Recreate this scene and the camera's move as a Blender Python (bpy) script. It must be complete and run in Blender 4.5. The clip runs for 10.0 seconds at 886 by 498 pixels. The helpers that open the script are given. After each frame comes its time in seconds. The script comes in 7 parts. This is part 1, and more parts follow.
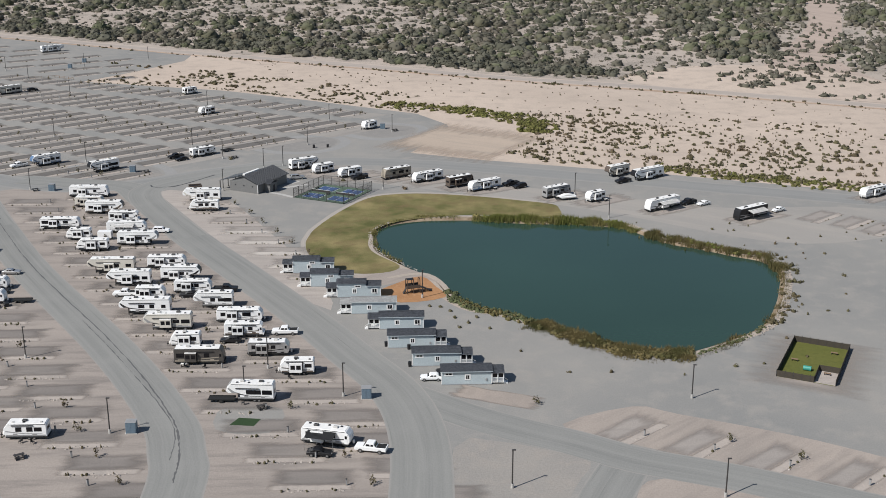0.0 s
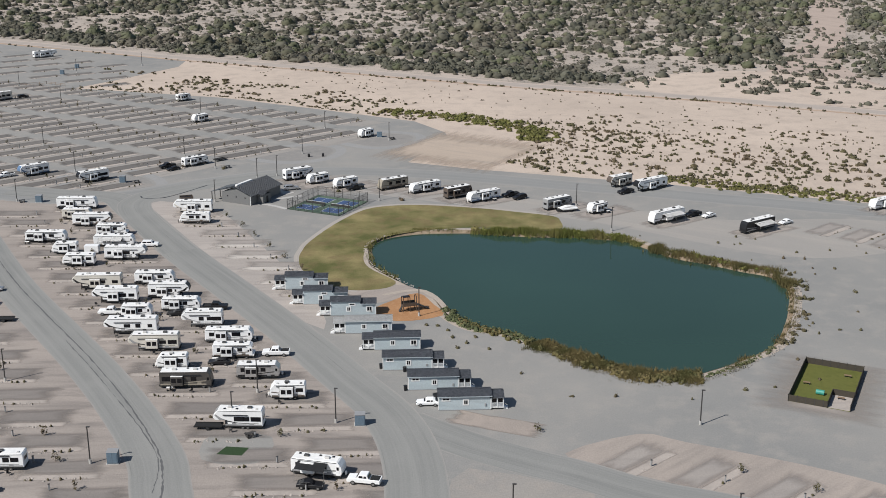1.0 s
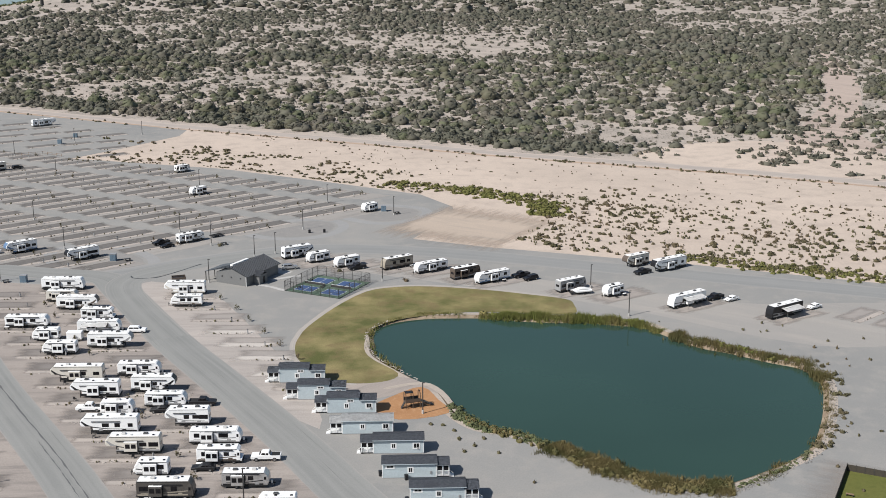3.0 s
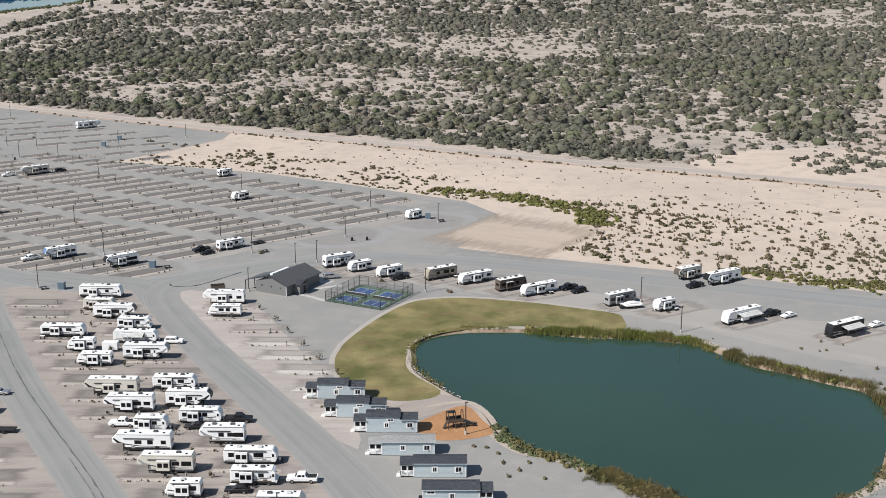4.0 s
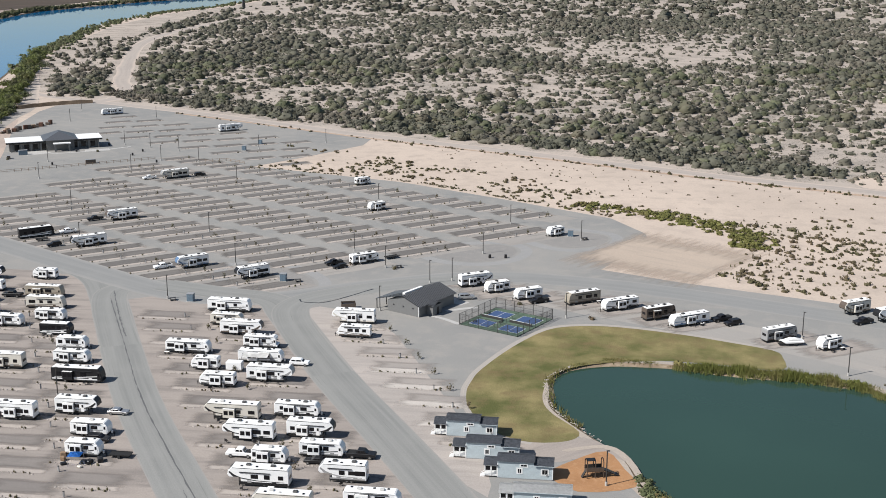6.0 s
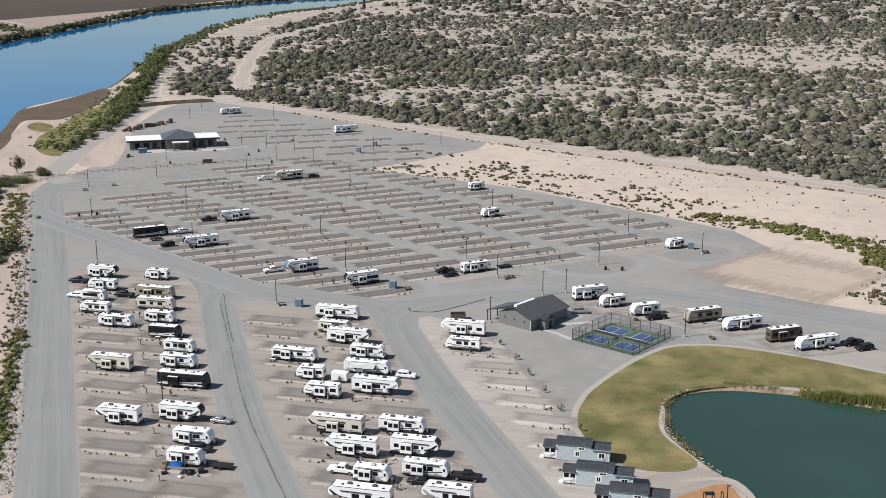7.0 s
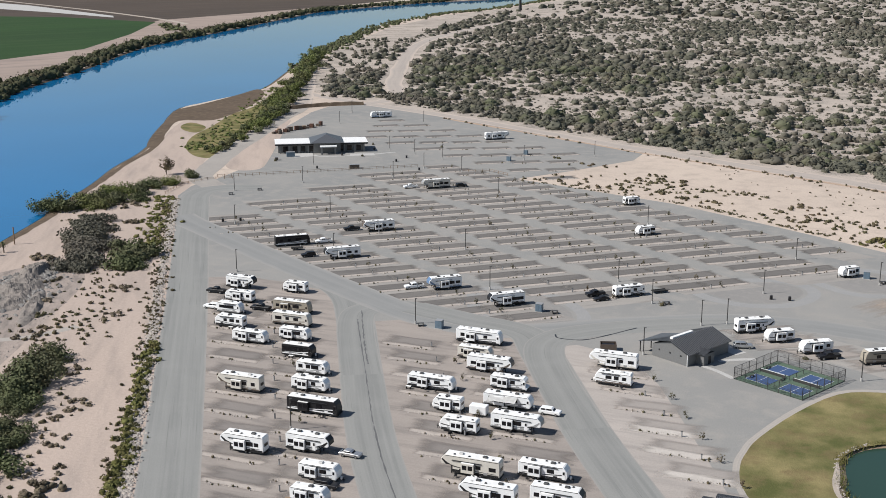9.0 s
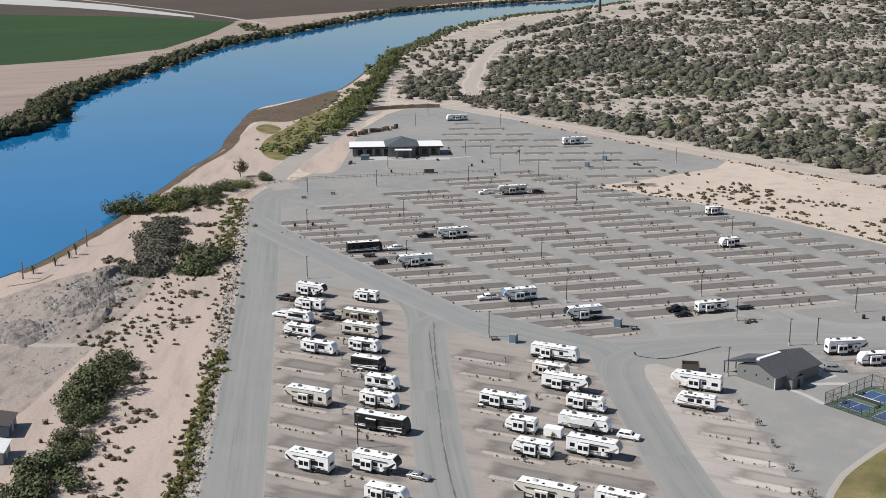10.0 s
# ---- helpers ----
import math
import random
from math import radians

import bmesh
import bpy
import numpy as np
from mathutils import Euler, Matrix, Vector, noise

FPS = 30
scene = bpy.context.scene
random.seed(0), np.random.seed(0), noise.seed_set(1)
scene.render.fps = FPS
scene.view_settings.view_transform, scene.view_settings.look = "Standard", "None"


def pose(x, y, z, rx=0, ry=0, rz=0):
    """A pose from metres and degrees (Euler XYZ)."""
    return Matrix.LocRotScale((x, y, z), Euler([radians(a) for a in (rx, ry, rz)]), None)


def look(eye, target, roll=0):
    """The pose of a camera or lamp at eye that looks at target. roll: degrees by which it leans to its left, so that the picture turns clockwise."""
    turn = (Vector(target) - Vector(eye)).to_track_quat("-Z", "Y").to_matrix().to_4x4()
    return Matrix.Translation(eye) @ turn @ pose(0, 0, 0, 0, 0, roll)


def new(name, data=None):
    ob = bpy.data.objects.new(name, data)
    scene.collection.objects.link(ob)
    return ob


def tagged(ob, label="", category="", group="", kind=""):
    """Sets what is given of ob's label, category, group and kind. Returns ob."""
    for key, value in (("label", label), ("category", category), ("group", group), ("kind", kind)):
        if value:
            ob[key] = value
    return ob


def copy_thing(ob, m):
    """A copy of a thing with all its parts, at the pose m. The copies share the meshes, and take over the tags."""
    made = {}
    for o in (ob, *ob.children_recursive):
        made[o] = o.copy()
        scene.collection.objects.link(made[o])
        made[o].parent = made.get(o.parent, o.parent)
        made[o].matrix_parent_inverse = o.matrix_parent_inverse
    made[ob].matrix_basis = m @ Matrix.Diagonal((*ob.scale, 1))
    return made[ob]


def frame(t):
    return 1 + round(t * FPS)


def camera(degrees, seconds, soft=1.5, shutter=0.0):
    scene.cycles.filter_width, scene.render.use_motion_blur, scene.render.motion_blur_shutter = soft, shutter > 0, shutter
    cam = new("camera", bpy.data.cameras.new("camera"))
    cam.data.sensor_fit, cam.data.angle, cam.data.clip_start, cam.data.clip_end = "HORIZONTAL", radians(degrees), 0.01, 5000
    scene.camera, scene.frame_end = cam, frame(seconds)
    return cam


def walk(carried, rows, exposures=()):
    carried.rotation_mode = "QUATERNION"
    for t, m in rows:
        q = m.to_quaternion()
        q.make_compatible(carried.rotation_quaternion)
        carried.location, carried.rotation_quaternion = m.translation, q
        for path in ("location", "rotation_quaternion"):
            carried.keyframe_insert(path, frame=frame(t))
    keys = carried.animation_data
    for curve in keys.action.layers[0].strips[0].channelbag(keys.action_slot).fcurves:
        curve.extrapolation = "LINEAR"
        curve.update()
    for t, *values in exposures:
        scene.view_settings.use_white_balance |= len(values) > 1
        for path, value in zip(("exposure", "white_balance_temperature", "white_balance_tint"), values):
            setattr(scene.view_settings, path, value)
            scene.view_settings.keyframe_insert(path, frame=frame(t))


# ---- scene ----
cam = camera(41.1, 10.0, soft=0.9)
# seconds, x, y, yaw, pitch; the drone keeps 98.67 m over the ground
PATH = [
    (0.0, 17.26, -55.58, 1.57, -17.93), (0.5, 17.33, -50.29, 1.54, -17.87), (1.0, 17.39, -45.02, 1.53, -17.81),
    (1.5, 17.43, -39.78, 1.53, -17.76), (1.8, 17.43, -36.65, 1.52, -17.30), (2.0, 17.43, -34.57, 1.50, -16.49),
    (2.2, 17.41, -32.49, 1.48, -15.56), (2.4, 17.38, -30.42, 1.50, -15.00), (2.7, 17.32, -27.33, 1.65, -14.82),
    (3.3, 17.15, -21.15, 2.42, -14.78), (3.5, 17.06, -19.10, 2.89, -14.77), (4.0, 16.77, -14.00, 4.18, -14.73),
    (4.5, 16.37, -8.93, 5.48, -14.70), (5.0, 15.85, -3.88, 6.96, -14.67), (5.5, 15.20, 1.13, 8.87, -14.65),
    (5.7, 14.89, 3.13, 9.76, -14.63), (6.8, 12.77, 14.05, 15.60, -14.58), (7.0, 12.29, 16.02, 16.87, -14.57),
    (7.5, 10.96, 20.93, 19.99, -14.55), (8.0, 9.43, 25.80, 22.70, -14.54), (8.5, 7.68, 30.66, 23.59, -14.52),
    (9.0, 5.70, 35.48, 24.31, -14.51), (9.5, 3.48, 40.27, 25.91, -14.49), (10.0, 1.00, 45.04, 28.03, -14.48),
]
walk(cam, [(t, pose(x, y, 98.67, 90 + pitch, 0, yaw)) for t, x, y, yaw, pitch in PATH], exposures=[(0.0, 0.07), (2.0, 0.14), (3.5, 0.33), (5.5, 0.36), (7.0, 0.28), (10.0, 0.23)])

# ---- light: clear midday-autumn sun from behind the first view, blue sky ----
SUN_AZ = math.atan2(-0.79, -0.61)          # compass bearing of the sun from +y towards +x
SUN_EL = radians(45)
world = bpy.data.worlds.new("world")
scene.world = world
world.use_nodes = True
wn = world.node_tree
sky = wn.nodes.new("ShaderNodeTexSky")
sky.sky_type, sky.sun_disc = "NISHITA", False
sky.sun_elevation, sky.sun_rotation = SUN_EL, SUN_AZ
sky.air_density, sky.dust_density, sky.ozone_density = 1.0, 0.5, 1.6
wn.links.new(sky.outputs[0], wn.nodes["Background"].inputs[0])
wn.nodes["Background"].inputs[1].default_value = 0.067
sun_data = bpy.data.lights.new("sun", "SUN")
sun_data.energy, sun_data.angle, sun_data.color = 4.4, radians(0.6), (1.0, 0.972, 0.935)
sun = new("sun", sun_data)
sun.matrix_world = look((0, 0, 300), (0.79 * 300, 0.61 * 300, 0))

# ---- materials ----


def plain(name, col, rough=0.6, metal=0.0, coat=0.0, spec=0.5, vary=0.08, scale=3.0):
    """Painted or moulded surface with slight grime."""
    m = bpy.data.materials.new(name)
    m.use_nodes = True
    nt = m.node_tree
    b = nt.nodes["Principled BSDF"]
    b.inputs["Roughness"].default_value, b.inputs["Metallic"].default_value = rough, metal
    b.inputs["Specular IOR Level"].default_value = spec
    b.inputs["Coat Weight"].default_value = coat
    geo = nt.nodes.new("ShaderNodeNewGeometry")
    no = nt.nodes.new("ShaderNodeTexNoise")
    no.inputs["Scale"].default_value, no.inputs["Detail"].default_value = scale, 4
    nt.links.new(geo.outputs["Position"], no.inputs["Vector"])
    r = nt.nodes.new("ShaderNodeValToRGB")
    r.color_ramp.elements[0].position, r.color_ramp.elements[1].position = 0.3, 0.7
    r.color_ramp.elements[0].color = (*[c * (1 - 2 * vary) for c in col], 1)
    r.color_ramp.elements[1].color = (*[min(1, c * (1 + vary)) for c in col], 1)
    nt.links.new(no.outputs[0], r.inputs[0])
    nt.links.new(r.outputs[0], b.inputs["Base Color"])
    return m


def earth(name, a, b, c, big=0.03, mid=0.35, fine=2.5, rough=0.95, bump=0.3, streak=None, speck=0.0, speck_col=(0.1, 0.09, 0.08), squash_x=0.16):
    """Ground: colours a and b blend in broad patches, c in smaller ones, with fine grain. streak: heading in degrees along which patches run."""
    m = bpy.data.materials.new(name)
    m.use_nodes = True
    nt = m.node_tree
    N, Lk = nt.nodes.new, nt.links.new
    bs = nt.nodes["Principled BSDF"]
    bs.inputs["Roughness"].default_value = rough
    bs.inputs["Specular IOR Level"].default_value = 0.15
    geo = N("ShaderNodeNewGeometry")
    pos = geo.outputs["Position"]
    if streak is not None:
        turn = N("ShaderNodeMapping")
        turn.inputs["Rotation"].default_value = (0, 0, radians(-streak))
        Lk(pos, turn.inputs["Vector"])
        squash = N("ShaderNodeMapping")
        squash.inputs["Scale"].default_value = (squash_x, 1, 1)
        Lk(turn.outputs[0], squash.inputs["Vector"])
        pos2 = squash.outputs[0]
    else:
        pos2 = pos

    def noise_at(scale, detail, vec, rgh=0.55):
        n = N("ShaderNodeTexNoise")
        n.inputs["Scale"].default_value, n.inputs["Detail"].default_value, n.inputs["Roughness"].default_value = scale, detail, rgh
        Lk(vec, n.inputs["Vector"])
        return n.outputs[0]

    def ramp(fac, lo, hi):
        r = N("ShaderNodeMapRange")
        r.inputs[1].default_value, r.inputs[2].default_value = lo, hi
        Lk(fac, r.inputs[0])
        return r.outputs[0]

    def mix(fac, x, y, mode="MIX"):
        k = N("ShaderNodeMix")
        k.data_type, k.blend_type = "RGBA", mode
        for sock, v in ((k.inputs[0], fac), (k.inputs[6], x), (k.inputs[7], y)):
            if isinstance(v, tuple):
                sock.default_value = (*v, 1)
            elif isinstance(v, float):
                sock.default_value = v
            else:
                Lk(v, sock)
        return k.outputs[2]

    n1 = noise_at(big, 5, pos2)
    n2 = noise_at(mid, 6, pos2, 0.62)
    n3 = noise_at(fine, 5, pos, 0.7)
    col = mix(ramp(n1, 0.35, 0.65), a, b)
    col = mix(ramp(n2, 0.48, 0.72), col, c)
    grain = mix(n3, (0.72, 0.72, 0.72), (1.25, 1.25, 1.25))
    col = mix(0.8, col, grain, "MULTIPLY")
    if speck:
        n4 = noise_at(0.9, 3, pos, 0.5)
        n5 = noise_at(0.05, 3, pos, 0.5)
        mul = N("ShaderNodeMath")
        mul.operation = "MULTIPLY"
        Lk(ramp(n4, 0.62 - speck, 0.66 - speck), mul.inputs[0])
        Lk(ramp(n5, 0.35, 0.6), mul.inputs[1])
        col = mix(mul.outputs[0], col, speck_col)
    Lk(col, bs.inputs["Base Color"])
    bp = N("ShaderNodeBump")
    bp.inputs["Strength"].default_value, bp.inputs["Distance"].default_value = bump, 0.3
    Lk(n3, bp.inputs["Height"])
    Lk(bp.outputs[0], bs.inputs["Normal"])
    return m


def road_mat(name, a, b, c, half=5.0, grain=3.0, streak=1.0, clear=0.4, verge=(0.288, 0.274, 0.254)):
    """Driven surface: bands and fine scores run along the road, the verge is ragged. Needs the 'along' coordinates of ribbon()."""
    m = bpy.data.materials.new(name)
    m.use_nodes = True
    nt = m.node_tree
    N, Lk = nt.nodes.new, nt.links.new
    bs = nt.nodes["Principled BSDF"]
    bs.inputs["Roughness"].default_value, bs.inputs["Specular IOR Level"].default_value = 0.93, 0.15
    uv = N("ShaderNodeUVMap")
    uv.uv_map = "along"
    geo = N("ShaderNodeNewGeometry")

    def noise_at(vec, stretch, scale, detail, rgh=0.55):
        if stretch:
            mp = N("ShaderNodeMapping")
            mp.inputs["Scale"].default_value = (*stretch, 1)
            Lk(vec, mp.inputs["Vector"])
            vec = mp.outputs[0]
        n = N("ShaderNodeTexNoise")
        n.inputs["Scale"].default_value, n.inputs["Detail"].default_value, n.inputs["Roughness"].default_value = scale, detail, rgh
        Lk(vec, n.inputs["Vector"])
        return n.outputs[0]

    def ramp(fac, lo, hi, smooth=False):
        r = N("ShaderNodeMapRange")
        r.interpolation_type = "SMOOTHSTEP" if smooth else "LINEAR"
        r.inputs[1].default_value, r.inputs[2].default_value = lo, hi
        Lk(fac, r.inputs[0])
        return r.outputs[0]

    def op(kind, p, q=None):
        k = N("ShaderNodeMath")
        k.operation = kind
        for sock, v in zip(k.inputs, (p, q)):
            if isinstance(v, (int, float)):
                sock.default_value = v
            elif v is not None:
                Lk(v, sock)
        return k.outputs[0]

    def mix(fac, x, y, mode="MIX"):
        k = N("ShaderNodeMix")
        k.data_type, k.blend_type = "RGBA", mode
        for sock, v in ((k.inputs[0], fac), (k.inputs[6], x), (k.inputs[7], y)):
            if isinstance(v, tuple):
                sock.default_value = (*v, 1)
            elif isinstance(v, float):
                sock.default_value = v
            else:
                Lk(v, sock)
        return k.outputs[2]

    uvo = uv.outputs[0]
    band = noise_at(uvo, (0.006, 1.9), 1.0, 3)
    score = noise_at(uvo, (0.02, 7.0), 1.0, 4, 0.65)
    line = noise_at(uvo, (0.03, 16.0), 1.0, 2, 0.5)
    patch = noise_at(geo.outputs["Position"], None, 0.09, 4)
    fine = noise_at(geo.outputs["Position"], None, grain, 5, 0.7)
    col = mix(ramp(band, 0.38, 0.62), a, b)
    col = mix(op("MULTIPLY", ramp(score, 0.45, 0.75), 0.8 * streak), col, c)
    col = mix(op("MULTIPLY", ramp(patch, 0.45, 0.7), 0.35), col, c)
    dark = tuple(v * 0.62 for v in b)
    col = mix(op("MULTIPLY", ramp(line, 0.66, 0.74), 0.55 * streak), col, dark)
    col = mix(0.7, col, mix(fine, (0.75, 0.75, 0.75), (1.23, 1.23, 1.23)), "MULTIPLY")
    sep = N("ShaderNodeSeparateXYZ")
    Lk(uvo, sep.inputs[0])
    edge = op("MULTIPLY", op("SUBTRACT", 1.0, op("ABSOLUTE", sep.outputs[1])), half)
    rag = noise_at(geo.outputs["Position"], None, 0.14, 3, 0.5)
    edge = op("ADD", edge, op("MULTIPLY", op("SUBTRACT", rag, 0.5), 1.6 * clear))
    loose = mix(0.7, tuple(v * 1.08 for v in verge), mix(fine, (0.75, 0.75, 0.75), (1.23, 1.23, 1.23)), "MULTIPLY")
    Lk(mix(ramp(edge, 0.0, 1.3 * clear, True), loose, col), bs.inputs["Base Color"])
    bp = N("ShaderNodeBump")
    bp.inputs["Strength"].default_value, bp.inputs["Distance"].default_value = 0.18, 0.3
    Lk(fine, bp.inputs["Height"])
    Lk(bp.outputs[0], bs.inputs["Normal"])
    return m


def leafy(name, a, b, dry=(0.2, 0.16, 0.09), patch=0.06):
    """Foliage: colour differs from leaf to leaf and from patch to patch."""
    m = bpy.data.materials.new(name)
    m.use_nodes = True
    nt = m.node_tree
    N, Lk = nt.nodes.new, nt.links.new
    bs = nt.nodes["Principled BSDF"]
    bs.inputs["Roughness"].default_value = 0.8
    bs.inputs["Specular IOR Level"].default_value = 0.15
    geo = N("ShaderNodeNewGeometry")
    r = N("ShaderNodeValToRGB")
    r.color_ramp.elements[0].color, r.color_ramp.elements[1].color = (*a, 1), (*b, 1)
    Lk(geo.outputs["Random Per Island"], r.inputs[0])
    no = N("ShaderNodeTexNoise")
    no.inputs["Scale"].default_value, no.inputs["Detail"].default_value = patch, 4
    Lk(geo.outputs["Position"], no.inputs["Vector"])
    mr = N("ShaderNodeMapRange")
    mr.inputs[1].default_value, mr.inputs[2].default_value = 0.45, 0.7
    Lk(no.outputs[0], mr.inputs[0])
    k = N("ShaderNodeMix")
    k.data_type = "RGBA"
    Lk(mr.outputs[0], k.inputs[0])
    Lk(r.outputs[0], k.inputs[6])
    k.inputs[7].default_value = (*dry, 1)
    Lk(k.outputs[2], bs.inputs["Base Color"])
    return m


def water(name, col, ripple, strength, rough=0.04, ior=1.33, vary=0.1):
    m = bpy.data.materials.new(name)
    m.use_nodes = True
    nt = m.node_tree
    N, Lk = nt.nodes.new, nt.links.new
    bs = nt.nodes["Principled BSDF"]
    bs.inputs["Roughness"].default_value, bs.inputs["IOR"].default_value = rough, ior
    geo = N("ShaderNodeNewGeometry")
    big = N("ShaderNodeTexNoise")
    big.inputs["Scale"].default_value, big.inputs["Detail"].default_value = 0.012, 3
    Lk(geo.outputs["Position"], big.inputs["Vector"])
    r = N("ShaderNodeValToRGB")
    r.color_ramp.elements[0].position, r.color_ramp.elements[1].position = 0.35, 0.65
    r.color_ramp.elements[0].color = (*[c * (1 - vary) for c in col], 1)
    r.color_ramp.elements[1].color = (*[c * (1 + vary) for c in col], 1)
    Lk(big.outputs[0], r.inputs[0])
    Lk(r.outputs[0], bs.inputs["Base Color"])
    no = N("ShaderNodeTexNoise")
    no.inputs["Scale"].default_value, no.inputs["Detail"].default_value = ripple, 3
    Lk(geo.outputs["Position"], no.inputs["Vector"])
    bp = N("ShaderNodeBump")
    bp.inputs["Strength"].default_value, bp.inputs["Distance"].default_value = strength, 0.05
    Lk(no.outputs[0], bp.inputs["Height"])
    Lk(bp.outputs[0], bs.inputs["Normal"])
    return m


M_SAND = earth("sand", (0.56, 0.463, 0.383), (0.488, 0.404, 0.335), (0.425, 0.353, 0.295), 0.012, 0.12, 1.2, bump=0.5)
M_SCRUB = earth("scrub_soil", (0.48, 0.408, 0.348), (0.40, 0.345, 0.295), (0.27, 0.24, 0.207), 0.010, 0.05, 0.9, speck=0.06, speck_col=(0.17, 0.155, 0.13))
M_GRAVEL = earth("grey_gravel", (0.298, 0.286, 0.266), (0.248, 0.245, 0.234), (0.322, 0.302, 0.276), 0.022, 0.16, 3.0, bump=0.2)
M_ROAD = road_mat("road_gravel", (0.268, 0.266, 0.250), (0.225, 0.225, 0.213), (0.292, 0.287, 0.270))
M_ROAD2 = road_mat("cross_road_gravel", (0.270, 0.268, 0.257), (0.238, 0.238, 0.230), (0.292, 0.286, 0.272), 6.0, streak=0.35, clear=1.6, verge=(0.282, 0.272, 0.256))
M_BLOCK = earth("site_soil", (0.365, 0.318, 0.281), (0.31, 0.272, 0.243), (0.225, 0.20, 0.182), 0.09, 0.33, 2.2, streak=4)
M_BLOCK_FAR = earth("far_site_soil", (0.342, 0.316, 0.287), (0.296, 0.275, 0.252), (0.24, 0.224, 0.207), 0.09, 0.33, 2.2, streak=43)
M_PAD = earth("pad_gravel", (0.155, 0.144, 0.134), (0.19, 0.175, 0.161), (0.135, 0.126, 0.118), 0.05, 0.4, 2.5, streak=43)
M_SOUTH = earth("south_site_soil", (0.39, 0.335, 0.292), (0.34, 0.295, 0.26), (0.29, 0.255, 0.228), 0.09, 0.33, 2.2, streak=44)
M_VERGE = earth("verge_soil", (0.318, 0.295, 0.268), (0.285, 0.268, 0.248), (0.338, 0.305, 0.272), 0.05, 0.3, 2.2)
M_ISLAND = earth("island_gravel", (0.27, 0.256, 0.24), (0.25, 0.239, 0.226), (0.295, 0.277, 0.256), 0.06, 0.4, 2.5)
M_LANE = earth("lane_gravel", (0.305, 0.299, 0.289), (0.285, 0.28, 0.272), (0.325, 0.314, 0.3), 0.06, 0.4, 2.5)
M_PALE = earth("pale_gravel", (0.435, 0.387, 0.348), (0.375, 0.335, 0.303), (0.32, 0.289, 0.264), 0.09, 0.33, 2.5, streak=4)
M_TRACK = earth("dirt_track", (0.44, 0.375, 0.31), (0.39, 0.335, 0.285), (0.36, 0.315, 0.27), 0.03, 0.25, 1.5)
M_DIRT2 = road_mat("worn_verge", (0.40, 0.36, 0.32), (0.345, 0.318, 0.288), (0.43, 0.38, 0.33), 1.2, 1.5, 0.4, 0.5, (0.36, 0.325, 0.29))
M_DIRT = road_mat("graded_dirt", (0.415, 0.362, 0.318), (0.362, 0.318, 0.284), (0.455, 0.39, 0.335), 6.0, 1.5, 0.8, 2.2, (0.47, 0.395, 0.335))
M_LAWN = earth("lawn", (0.262, 0.218, 0.102), (0.098, 0.103, 0.036), (0.175, 0.13, 0.066), 0.10, 0.16, 2.0, bump=0.5)
M_TURF = earth("dog_turf", (0.12, 0.13, 0.035), (0.14, 0.14, 0.04), (0.10, 0.11, 0.03), 0.1, 0.6, 3.0)
M_MULCH = earth("orange_mulch", (0.40, 0.215, 0.105), (0.35, 0.185, 0.09), (0.45, 0.26, 0.14), 0.2, 0.8, 4.0)
M_BANK = earth("wet_bank", (0.30, 0.23, 0.165), (0.22, 0.165, 0.115), (0.36, 0.29, 0.21), 0.05, 0.4, 2.0)
M_FARSOIL = earth("far_bank_soil", (0.36, 0.285, 0.24), (0.30, 0.24, 0.205), (0.24, 0.195, 0.17), 0.01, 0.06, 0.8, streak=62)
M_RIVERSAND = earth("river_sand", (0.47, 0.378, 0.318), (0.415, 0.335, 0.284), (0.35, 0.288, 0.248), 0.03, 0.16, 1.2, bump=0.5, streak=-57)
M_SPOIL = earth("spoil_soil", (0.27, 0.235, 0.208), (0.20, 0.178, 0.16), (0.13, 0.118, 0.108), 0.12, 0.5, 2.0, bump=0.8)
M_FILL = earth("fill_soil", (0.475, 0.388, 0.312), (0.425, 0.348, 0.282), (0.375, 0.315, 0.262), 0.03, 0.25, 1.5, streak=-30)
M_DRIVE = earth("drive_gravel", (0.355, 0.325, 0.293), (0.315, 0.29, 0.264), (0.38, 0.34, 0.30), 0.06, 0.4, 2.5)
M_ROWG = earth("row_gravel", (0.345, 0.322, 0.294), (0.305, 0.288, 0.267), (0.37, 0.338, 0.304), 0.04, 0.25, 2.5, streak=-30)
M_MUD = earth("river_mud", (0.128, 0.094, 0.067), (0.10, 0.075, 0.054), (0.17, 0.128, 0.09), 0.05, 0.3, 2.0)
M_GREENFIELD = earth("green_field", (0.032, 0.07, 0.022), (0.027, 0.056, 0.02), (0.042, 0.074, 0.028), 0.006, 0.05, 0.6, streak=62)
M_BROWNFIELD = earth("ploughed_field", (0.088, 0.068, 0.054), (0.07, 0.056, 0.046), (0.105, 0.082, 0.066), 0.005, 0.05, 0.6, streak=62)
M_RUBBLE = plain("rubble_concrete", (0.235, 0.22, 0.205), 0.9, vary=0.3, scale=0.7)
M_ROCK = earth("riprap", (0.42, 0.375, 0.335), (0.30, 0.27, 0.245), (0.50, 0.45, 0.40), 0.6, 1.5, 6.0)
M_FLAT = earth("bare_flat_soil", (0.385, 0.318, 0.275), (0.315, 0.265, 0.232), (0.19, 0.166, 0.148), 0.05, 0.28, 1.2, bump=1.0, streak=-57, squash_x=0.35)
# reddish earth, with the shading of a low bank put into its colour
M_BERMSHADE = earth("red_berm_shade", (0.42, 0.30, 0.22), (0.46, 0.345, 0.26), (0.36, 0.27, 0.205), 0.05, 0.3, 1.5)
M_ASPH = plain("tar_seal", (0.115, 0.114, 0.113), 0.9)
M_CONC = plain("concrete", (0.46, 0.445, 0.42), 0.9)
